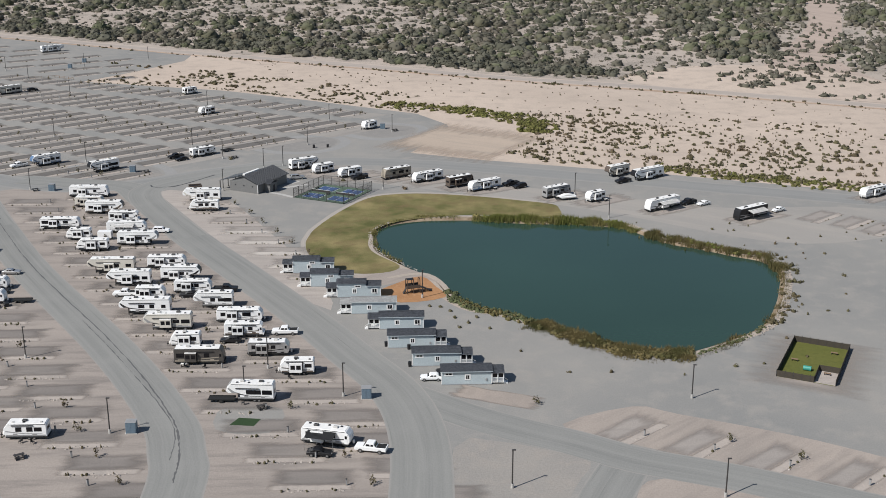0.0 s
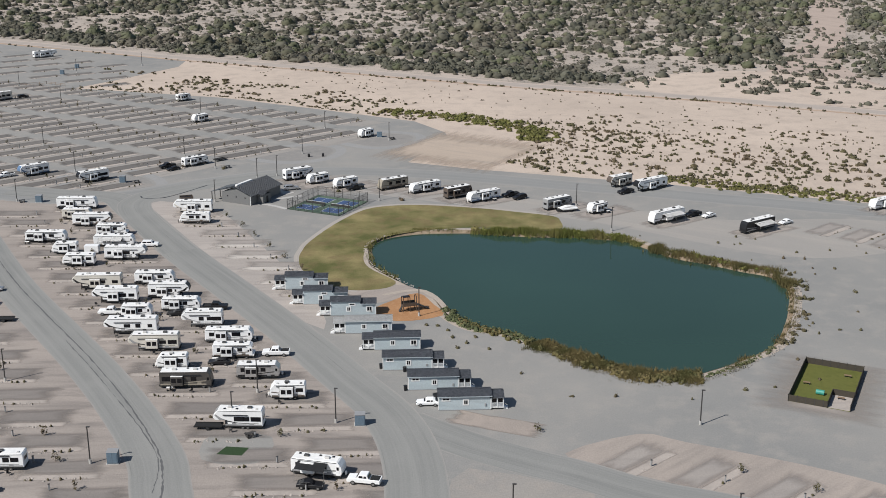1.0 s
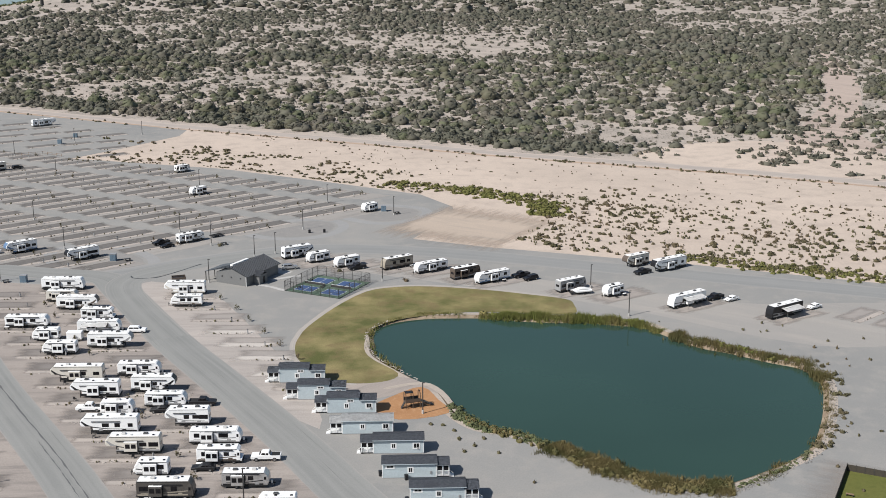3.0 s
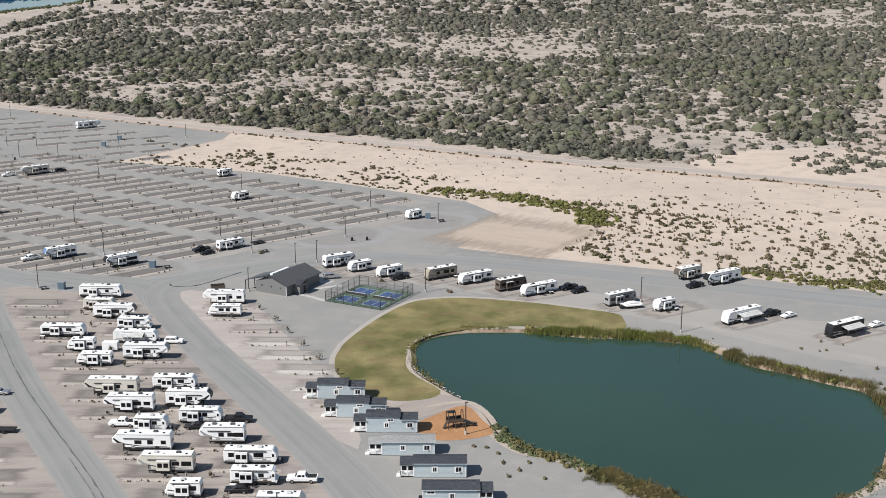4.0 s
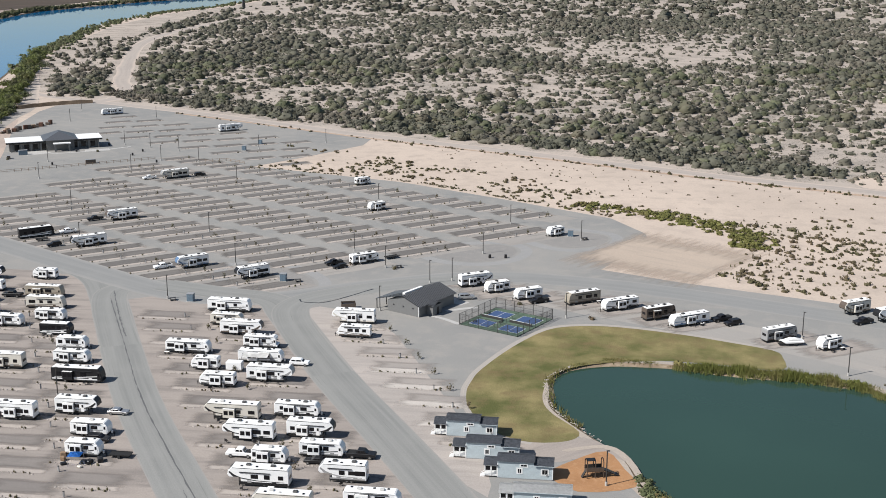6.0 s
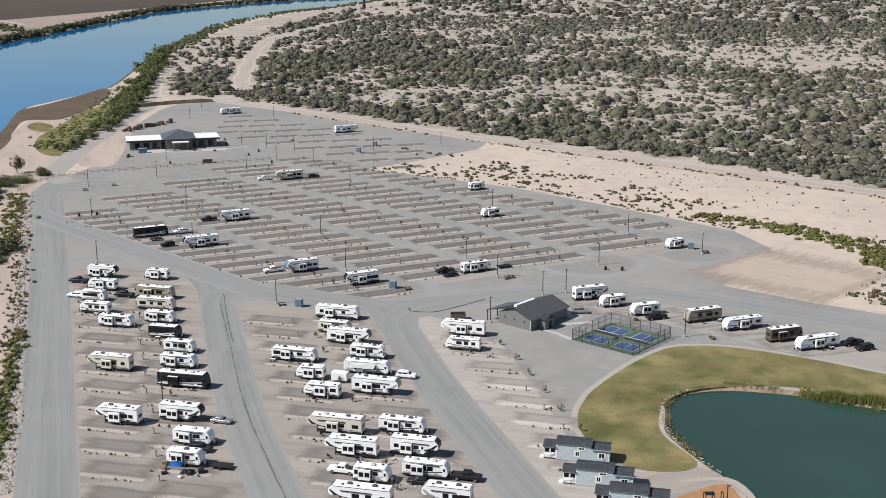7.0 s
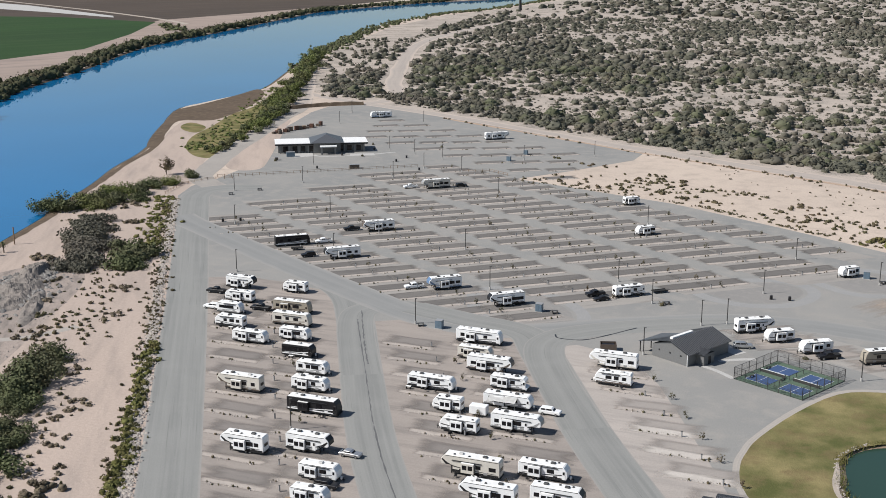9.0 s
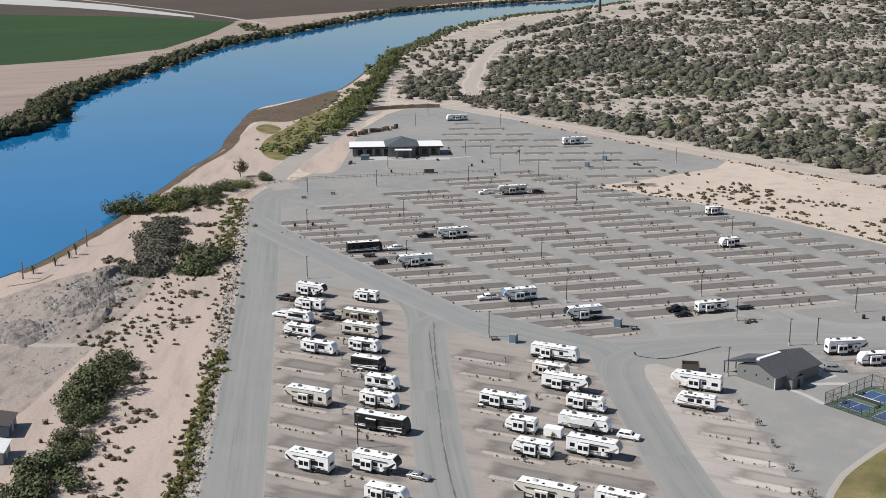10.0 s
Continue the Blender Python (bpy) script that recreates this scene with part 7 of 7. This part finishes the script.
for sy, a in ((-0.4, 0), (0.4, 1)):
    sl = part("slide", profile([(1.6, 1.35), (3.0, 0.8), (4.2, 0.15), (4.7, 0.12), (4.7, 0.25), (4.2, 0.3), (3.0, 0.98), (1.6, 1.55)], sy - 0.3, sy + 0.3), M_DARK, ob)
part("ladder", profile([(-1.7, 1.35), (-2.5, 0.0), (-2.35, 0.0), (-1.55, 1.35)], -0.4, 0.4), M_STEEL, ob)
part("railing", box(-1.7, 1.7, -0.92, -0.86, 1.42, 2.1), M_BROWN, ob)
part("railing", box(-1.7, 1.7, 0.86, 0.92, 1.42, 2.1), M_BROWN, ob)

# ---- lamps, sheds, posts, saplings ----


def lamp_post(x, y, h=7.0):
    ob = thing("lamp_post", pose(x, y, 0.05), "slim dark bronze lamp post on pale concrete base", "lamp post", "lamp posts")
    part("pole", drum(0, 0, h / 2, 0.13, h, "Z", 8, 0.11), M_STEEL, ob)
    part("base", drum(0, 0, 0.4, 0.26, 0.8, "Z", 10), M_CONC, ob, "pale concrete base")
    part("lamp_head", box(-0.15, 0.5, -0.16, 0.16, h - 0.02, h + 0.12, 0.02), M_STEEL, ob)
    return ob


first = None
for x, y in [(-8, 155), (24, 120), (59, 118), (-49, 138), (60, 156), (-77, 172), (-25, 168), (57, 280), (49, 306), (5, 211), (-27, 153), (-118, 232)] + [(-269, 435), (-235, 385), (-198, 331), (-252, 461), (-213, 416), (-181, 362), (-321, 617), (-336, 659), (-278, 637), (-239, 544), (-255, 549), (-222, 487), (-219, 512), (-221, 537), (-200, 511), (-166, 470), (-144, 385), (-119, 345), (-185, 550), (-269, 499), (-158, 574), (-98, 445), (-42, 417), (-45, 374), (-15, 397), (-49, 341), (-55, 337), (-87, 369), (-72, 351), (-12, 311), (-63, 308), (-125, 307)]:
    if first is None:
        first = lamp_post(x, y)
    else:
        copy_thing(first, pose(x, y, 0.05))


def utility_shed(x, y, a):
    ob = thing("utility_cabinet", pose(x, y, 0.05, 0, 0, a), "steel-blue utility cabinet on gravel", "utility cabinet", "utility cabinets")
    part("cabinet_body", box(-0.95, 0.95, -0.8, 0.8, 0.08, 2.2, 0.03), M_SHED, ob)
    part("lid", box(-1.0, 1.0, -0.85, 0.85, 2.2, 2.3, 0.02), M_GREY, ob)
    part("door", box(-0.8, -0.02, -0.84, -0.79, 0.2, 2.1), M_SHED, ob)
    part("door", box(0.02, 0.8, -0.84, -0.79, 0.2, 2.1), M_SHED, ob)
    part("plinth", box(-1.1, 1.1, -0.95, 0.95, 0, 0.08), M_CONC, ob)
    return ob


for x, y in [(-3.4, 153.7), (-45.1, 137.8), (-117.7, 305.5), (-98.6, 330.3), (-19.2, 402.2), (-189.6, 564), (-190.9, 544.7)]:
    utility_shed(x, y + 0.8, 4)

# site pads, each with its own worn outline
M_PAD_NEAR = earth("near_pad_gravel", (0.225, 0.202, 0.185), (0.262, 0.234, 0.212), (0.205, 0.185, 0.17), 0.12, 0.5, 2.5, streak=4)


def worn_edge(m, hx, hy, soft, rag):
    """Lets a ground patch fade out raggedly towards its edges."""
    nt = m.node_tree
    N, Lk = nt.nodes.new, nt.links.new
    tc = N("ShaderNodeTexCoord")
    sep = N("ShaderNodeSeparateXYZ")
    Lk(tc.outputs["Object"], sep.inputs[0])
    info = N("ShaderNodeObjectInfo")
    long = N("ShaderNodeMapping")
    long.inputs["Scale"].default_value = (0.22, 1, 1)
    Lk(tc.outputs["Object"], long.inputs["Vector"])
    Lk(info.outputs["Location"], long.inputs["Location"])
    no = N("ShaderNodeTexNoise")
    no.inputs["Scale"].default_value, no.inputs["Detail"].default_value = 0.55, 3
    Lk(long.outputs[0], no.inputs["Vector"])

    def op(kind, a, b):
        k = N("ShaderNodeMath")
        k.operation = kind
        for sock, v in zip(k.inputs, (a, b)):
            if isinstance(v, (int, float)):
                sock.default_value = v
            elif v is not None:
                Lk(v, sock)
        return k.outputs[0]

    wob = op("MULTIPLY", op("SUBTRACT", no.outputs[0], 0.5), rag)
    dx = op("DIVIDE", op("SUBTRACT", hx, op("ABSOLUTE", sep.outputs[0], None)), soft * 2.5)
    dy = op("DIVIDE", op("SUBTRACT", hy, op("ABSOLUTE", sep.outputs[1], None)), soft)
    edge = op("ADD", op("MINIMUM", dx, dy), wob)
    mr = N("ShaderNodeMapRange")
    mr.interpolation_type = "SMOOTHSTEP"
    Lk(edge, mr.inputs[0])
    tr = N("ShaderNodeBsdfTransparent")
    mx = N("ShaderNodeMixShader")
    Lk(mr.outputs[0], mx.inputs[0])
    Lk(tr.outputs[0], mx.inputs[1])
    Lk(nt.nodes["Principled BSDF"].outputs[0], mx.inputs[2])
    Lk(mx.outputs[0], nt.nodes["Material Output"].inputs[0])
    return m


def patch_mesh(name, hx, hy, m):
    bm = bmesh.new()
    bm.faces.new([bm.verts.new(q) for q in ((-hx, -hy, 0), (hx, -hy, 0), (hx, hy, 0), (-hx, hy, 0))])
    me = bpy.data.meshes.new(name)
    bm.to_mesh(me)
    bm.free()
    me.materials.append(m)
    return me


M_STRIP = earth("pale_strip_gravel", (0.45, 0.395, 0.35), (0.40, 0.352, 0.313), (0.34, 0.303, 0.272), 0.09, 0.33, 2.5)
far_pad = patch_mesh("gravel_pad", 8.2, 3.1, worn_edge(M_PAD, 8.2, 3.1, 1.4, 1.2))
near_pad = patch_mesh("gravel_pad", 8.6, 3.4, worn_edge(M_PAD_NEAR, 8.6, 3.4, 2.2, 0.9))
soft_pad = patch_mesh("gravel_pad", 8.6, 3.2, worn_edge(earth("soft_pad_gravel", (0.325, 0.292, 0.266), (0.36, 0.322, 0.29), (0.295, 0.267, 0.245), 0.12, 0.5, 2.5, streak=4), 8.6, 3.2, 2.2, 0.8))
row_pad = patch_mesh("gravel_pad", 11.0, 5.0, worn_edge(earth("row_pad_gravel", (0.36, 0.318, 0.283), (0.325, 0.29, 0.262), (0.285, 0.258, 0.235), 0.09, 0.4, 2.5, streak=36), 11.0, 5.0, 2.4, 1.6))
M_PATCH = worn_edge(earth("tan_patch", (0.37, 0.315, 0.275), (0.33, 0.285, 0.25), (0.30, 0.262, 0.232), 0.09, 0.33, 2.5), 9.5, 3.4, 1.2, 2.0)
strip_mesh = patch_mesh("gravel_strip", 7.8, 1.3, worn_edge(M_STRIP, 7.8, 1.3, 0.7, 1.6))
site_bases = [o for o in scene.objects if o.name.startswith("site_ground")]
for i, (x, y, a) in enumerate(pads):
    p = new("gravel_pad", soft_pad if x > -67 + (295 - y) * 0.62 and a == 3 else soft_pad if a == 44 else near_pad if a in (3, 4) else far_pad)
    p.parent = site_bases[0]
    p.matrix_world = pose(x, y, 0.043 + 0.0005 * (i % 5), 0, 0, a)

for i, (x, y, a) in enumerate(pads):
    p = new("gravel_strip", strip_mesh)
    p.parent = site_bases[0]
    p.matrix_world = pose(x, y, 0.0415 + 0.0004 * (i % 3), 0, 0, a) @ pose(0, -3.6, 0)

pale_strip = patch_mesh("gravel_strip", 8.5, 2.4, worn_edge(earth("white_strip_gravel", (0.56, 0.51, 0.46), (0.50, 0.455, 0.41), (0.44, 0.40, 0.36), 0.09, 0.33, 2.5), 8.5, 2.4, 1.6, 1.4))
for i, (x, y) in enumerate([(-29, 234), (-35, 244), (-41, 253.5), (-47, 263)]):
    p = new("gravel_strip", pale_strip)
    p.parent = site_bases[0]
    p.matrix_world = pose(x, y, 0.0495 + 0.0004 * i, 0, 0, 3)
p = tagged(new("sandy_fill", patch_mesh("sandy_fill", 29.0, 25.0, worn_edge(M_FILL, 29.0, 25.0, 8.0, 0.9))), "bare reddish tan fill soil", "bare soil", "", "structure")
p.matrix_world = pose(13, 381, 0.0415, 0, 0, 60)
p = new("gravel_patch", patch_mesh("gravel_patch", 9.5, 3.0, M_PATCH))
p.parent = site_bases[0]
p.matrix_world = pose(22, 155.5, 0.0465, 0, 0, -20)
M_TRODDEN = worn_edge(earth("trodden_gravel", (0.345, 0.305, 0.272), (0.315, 0.282, 0.255), (0.36, 0.31, 0.27), 0.09, 0.33, 2.5), 14.0, 15.5, 6.0, 0.5)
p = new("gravel_patch", patch_mesh("gravel_patch", 14.0, 15.5, M_TRODDEN))
p.parent = site_bases[0]
p.matrix_world = pose(88.5, 173.5, 0.0465, 0, 0, -24)

for i, row in enumerate(POND_ROW):
    if row[2] < 325 or row[1] < 30:
        p = new("gravel_pad", row_pad)
        p.parent = site_bases[0]
        p.matrix_world = pose(row[1] + 2.0, row[2], 0.0535 + 0.0006 * (i % 4), 0, 0, 36)



def on_track(x, y, gap=6.0):
    """True where a place lies on a camp road."""
    hit = np.zeros(len(x), bool)
    for road in (ROAD_A, ROAD_B, ROAD_C, ROAD_D):
        for (ax, ay), (bx, by) in zip(road, road[1:]):
            dx, dy = bx - ax, by - ay
            t = np.clip(((x - ax) * dx + (y - ay) * dy) / (dx * dx + dy * dy), 0, 1)
            hit |= np.hypot(x - ax - t * dx, y - ay - t * dy) < gap
    return hit


sap_meshes = [clump_mesh("foliage", 70 + k, 0.7, 1.5, 60, M_SAGE, 0.25, 4) for k in range(3)]


def sapling(x, y, k):
    ob = thing("sapling", pose(x, y, 0.05, 0, 0, k * 47 % 360), "small sparse young tree between camp sites", "sapling", "saplings between sites")
    part("stem", drum(0, 0, 0.5, 0.05, 1.0, "Z", 6, 0.03), M_BARK, ob)
    o = new("foliage", sap_meshes[k % 3])
    o.parent = ob
    o.location = (0, 0, 0.35)


def hookup(x, y, k):
    ob = thing("hookup_post", pose(x, y, 0.05, 0, 0, k * 31 % 360), "grey electric hookup post at a camp site", "hookup post", "hookup posts")
    part("box", box(-0.16, 0.16, -0.12, 0.12, 0.1, 1.15, 0.02), M_GREY, ob)
    part("cap", box(-0.18, 0.18, -0.14, 0.14, 1.15, 1.22), M_STEEL, ob)


for i, (x, y, a) in enumerate(posts):
    ca, sa = math.cos(radians(a)), math.sin(radians(a))
    d = rng.uniform(1.5, 3.0)
    if on_track(np.array([x]), np.array([y]), 8.5)[0]:
        continue
    if rng.random() < 0.7:
        sapling(x + ca * d, y + sa * d, i)
    hookup(x - ca * d, y - sa * d, i)
sapling(29.5, 152.5, 2)
sx_, sy_ = [], []
for i, (x, y, a) in enumerate(pads):
    ca, sa = math.cos(radians(a)), math.sin(radians(a))
    off = 4.6
    n_ = 26 if a < 20 else 8
    t_ = rng.uniform(-5.5, 5.5, n_)
    o_ = rng.normal(size=n_) * 0.35 - off
    sx_.append(x + ca * t_ - sa * o_)
    sy_.append(y + sa * t_ + ca * o_)
sx_, sy_ = np.concatenate(sx_), np.concatenate(sy_)
off = ~on_track(sx_, sy_)
sx_, sy_ = sx_[off], sy_[off]
stones("divider_stones", sx_, sy_, rng.uniform(0.10, 0.28, len(sx_)), M_ROCK, "low rows of grey stones between camp sites")

# ---- loose things ----
ob = thing("cargo_trailer", pose(-85.2, 255.5, 0.06, 0, 0, 3), "small white box trailer on gravel", "cargo trailer")
part("trailer_box", box(-1.9, 1.9, -1.0, 1.0, 0.5, 2.4, 0.06), M_WHITE, ob)
part("tongue", box(-2.9, -1.9, -0.08, 0.08, 0.45, 0.55), M_UNDER, ob)
for side in (-1, 1):
    part("wheel", drum(0, side * 1.05, 0.33, 0.33, 0.2, "Y", 12), M_TYRE, ob)
for x, y, a, l in [(-31.3, 152.2, 0, 5.2), (-89.9, 205.3, 4, 4.4), (-195, 362, 33, 4.0), (-72.8, 362.6, 43, 4.6)]:
    ob = thing("flat_trailer", pose(x, y, 0.06, 0, 0, a), "low dark utility trailer on gravel", "utility trailer", "utility trailers")
    part("bed", box(-l / 2, l / 2, -0.95, 0.95, 0.55, 0.65), M_UNDER, ob)
    for side in (-1, 1):
        part("side_rail", box(-l / 2, l / 2, side * 0.95 - 0.03, side * 0.95 + 0.03, 0.65, 0.8), M_UNDER, ob)
        part("wheel", drum(0, side * 1.0, 0.35, 0.35, 0.2, "Y", 12), M_TYRE, ob)
    part("tongue", box(l / 2, l / 2 + 1.0, -0.06, 0.06, 0.5, 0.6), M_UNDER, ob)
ob = thing("boat", pose(46.0, 300.2, 0.06, 0, 0, 198), "white covered motor boat on its trailer", "boat")
part("hull", profile([(-2.9, 0.7), (2.0, 0.6), (3.0, 1.3), (-2.9, 1.35)], -1.05, 1.05, 0.2), M_WHITE, ob)
part("cover", profile([(-2.6, 1.34), (2.6, 1.3), (0.6, 1.85), (-1.0, 1.8)], -0.85, 0.85, 0.1), M_ROOFW, ob)
for side in (-1, 1):
    part("wheel", drum(-0.5, side * 1.0, 0.33, 0.33, 0.2, "Y", 12), M_TYRE, ob)
part("trailer_frame", box(-2.6, 3.6, -0.5, 0.5, 0.4, 0.6), M_UNDER, ob)
ob = thing("dumpster", pose(-72.0, 308.0, 0.06, 0, 0, 20), "dark brown fenced dumpster enclosure", "dumpster")
part("enclosure_wall", box(-2, 2, -1.3, -1.2, 0, 1.8), M_BROWN, ob)
part("enclosure_wall", box(-2, 2, 1.2, 1.3, 0, 1.8), M_BROWN, ob)
part("enclosure_wall", box(-2, -1.9, -1.2, 1.2, 0, 1.8), M_BROWN, ob)
part("enclosure_wall", box(1.9, 2, -1.2, 1.2, 0, 1.8), M_BROWN, ob)
part("bin", box(-1.5, 1.5, -0.9, 0.9, 0.1, 1.5, 0.05), M_DARK, ob)
sheet("mat", [[(-27.8, 142.0), (-23.2, 141.6), (-22.4, 144.6), (-26.6, 145.0)]], 0.09, M_MAT, kind="", label="dark green artificial-turf mat on gravel", category="mat")
sheet("site_apron", [smooth_loop([(-30, 140), (-20, 139), (-19, 149), (-30, 150)], 3)], 0.062, M_GRAVEL, label="grey gravel apron beside a trailer", category="camp sites")
ob = thing("canopy", pose(-97.0, 200.6, 0.06, 0, 0, 10), "blue tarpaulin canopy beside a trailer", "canopy")
bm = bmesh.new()
v = [bm.verts.new(q) for q in ((-1.3, -1.2, 2.0), (1.3, -1.2, 2.0), (1.3, 1.2, 2.0), (-1.3, 1.2, 2.0), (0, 0, 2.6))]
for f in ((0, 1, 4), (1, 2, 4), (2, 3, 4), (3, 0, 4)):
    bm.faces.new([v[i] for i in f])
bmesh.ops.solidify(bm, geom=bm.faces, thickness=0.03)
part("cloth", bm, M_TARP, ob)
for qx in (-1.25, 1.25):
    for qy in (-1.15, 1.15):
        part("leg", box(qx - 0.03, qx + 0.03, qy - 0.03, qy + 0.03, 0, 2.02), M_RIM, ob)
for i, (x, y, w_, h_, m_) in enumerate([(-100.2, 201.5, 0.5, 0.9, M_WOOD), (-99.2, 199.8, 0.6, 0.5, M_DARK), (-94.5, 201.2, 0.7, 0.8, M_DARK), (-92.8, 202.5, 0.8, 0.9, M_DARK), (-95.5, 199.2, 0.5, 0.4, M_CREAM), (-101, 203.2, 0.6, 1.0, M_WOOD)]):
    ob = thing("camp_gear", pose(x, y, 0.06, 0, 0, i * 40), "piled camping gear beside a trailer", "camp gear", "camp gear")
    part("sack", box(-w_, w_, -w_ * 0.7, w_ * 0.7, 0, h_, 0.12), m_, ob)
# picnic tables and barrels on the common islands
for x, y in [(-23, 149), (-62, 128), (-123, 306), (-14, 399), (-94, 331), (-68, 352), (-260, 440), (-250, 500), (-266, 428)]:
    ob = thing("picnic_table", pose(x, y, 0.06, 0, 0, 30), "dark metal picnic table on gravel", "picnic table", "picnic tables")
    part("tabletop", box(-0.9, 0.9, -0.38, 0.38, 0.72, 0.78), M_STEEL, ob)
    for side in (-1, 1):
        part("bench_seat", box(-0.9, 0.9, side * 0.75 - 0.14, side * 0.75 + 0.14, 0.42, 0.47), M_STEEL, ob)
        part("frame", box(side * 0.65 - 0.05, side * 0.65 + 0.05, -0.8, 0.8, 0.0, 0.7), M_STEEL, ob)


def rail_fence(pts, label, h=1.2):
    ob = thing("rail_fence", pose(pts[0][0], pts[0][1], 0.05), label, "fence", "fences")
    o0 = Vector((pts[0][0], pts[0][1], 0))
    for a, b in zip(pts, pts[1:]):
        va, vb = Vector((*a, 0)) - o0, Vector((*b, 0)) - o0
        n_ = max(1, int((vb - va).length / 3.0))
        ang = math.atan2(vb.y - va.y, vb.x - va.x)
        for k in range(n_ + 1):
            q = va.lerp(vb, k / n_)
            part("fence_post", box(q.x - 0.07, q.x + 0.07, q.y - 0.07, q.y + 0.07, 0, h + 0.1), M_WOOD, ob)
        for z in (0.45, h - 0.1):
            rl = part("fence_rail", box(0, (vb - va).length, -0.03, 0.03, z, z + 0.1), M_WOOD, ob)
            rl.matrix_local = Matrix.Translation(va) @ Matrix.Rotation(ang, 4, "Z")


rail_fence([(-292, 456), (-257, 485), (-223, 514)], "brown post-and-rail fence before the office")
rail_fence([(-200, 511), (-189, 517), (-178, 511)], "brown post-and-rail fence at the camp edge")
rail_fence([(-291, 418), (-296, 436), (-293, 450), (-284, 456)], "brown post-and-rail fence along the road bend", 1.0)
bm = bmesh.new()
berm = smooth_loop([(-378, 657), (-371, 671), (-361, 683), (-347, 694)], 6, False)
prev = None
for i, q in enumerate(berm):
    t_ = (berm[min(i + 1, len(berm) - 1)] - berm[max(i - 1, 0)]).normalized()
    cur = [bm.verts.new((q.x - t_.y * d, q.y + t_.x * d, z_ * random.uniform(0.85, 1.15))) for d, z_ in ((-2.4, 0.0), (-0.8, 1.9), (0.8, 1.9), (2.4, 0.0))]
    if prev:
        for k in range(3):
            bm.faces.new((prev[k], prev[k + 1], cur[k + 1], cur[k]))
    prev = cur
bmesh.ops.recalc_face_normals(bm, faces=bm.faces)
tagged(link_mesh("earth_berm", bm, M_MUD), "brown earth berm at the end of the camp", "berm", "", "structure")

dx_, dy_ = [], []
for i, (x, y, a) in enumerate(pads):
    ca, sa = math.cos(radians(a)), math.sin(radians(a))
    n_ = 6 if a < 20 else 3
    t_, o_ = rng.uniform(-5.5, 5.5, n_), rng.normal(size=n_) * 0.25 - 4.6
    dx_.append(x + ca * t_ - sa * o_)
    dy_.append(y + sa * t_ + ca * o_)
dx_, dy_ = np.concatenate(dx_), np.concatenate(dy_)
off = ~on_track(dx_, dy_)
dx_, dy_ = dx_[off], dy_[off]
bushes("divider_plants", rng, dx_, dy_, rng.uniform(0.12, 0.38, len(dx_)), rng.uniform(0.2, 0.7, len(dx_)), 14, M_SAGE, "small dry plants along site dividers", leaf=0.4, z=0.05)


def camp_chair(m):
    ob = thing("camp_chair", m, "dark folding camp chair beside a camper", "chair", "camp chairs")
    part("seat", box(-0.28, 0.28, -0.28, 0.28, 0.42, 0.48), M_DARK, ob)
    part("backrest", box(-0.28, 0.28, 0.24, 0.3, 0.48, 1.0), M_DARK, ob)
    for qx in (-0.25, 0.25):
        for qy in (-0.25, 0.25):
            part("leg", box(qx - 0.02, qx + 0.02, qy - 0.02, qy + 0.02, 0, 0.42), M_STEEL, ob)
    return ob


def camp_table(m):
    ob = thing("camp_table", m, "small pale folding table beside a camper", "table", "camp tables")
    part("tabletop", box(-0.6, 0.6, -0.35, 0.35, 0.68, 0.72), M_ROOFW, ob)
    for qx in (-0.5, 0.5):
        part("leg", box(qx - 0.03, qx + 0.03, -0.3, 0.3, 0, 0.68), M_STEEL, ob)
    return ob


chair0 = table0 = None
pick = random.Random(12)
for row in (MID, MID2, LEFT, POND_ROW):
    for kind, x, y, head, length, skin, accent, words in row:
        if pick.random() < 0.55:
            side = -1 if (head % 360) < 90 else 1
            base = pose(x, y, 0.065, 0, 0, head)
            for k in range(pick.choice((1, 2, 2))):
                m = base @ pose(pick.uniform(-0.3, 0.3) * length + k, side * pick.uniform(2.3, 3.2), 0, 0, 0, pick.uniform(0, 360))
                if chair0 is None:
                    chair0 = camp_chair(m)
                else:
                    copy_thing(chair0, m)
            m = base @ pose(pick.uniform(-0.35, 0.1) * length - 1.2, side * 2.3, 0)
            if table0 is None:
                table0 = camp_table(m)
            elif pick.random() < 0.5:
                copy_thing(table0, m)
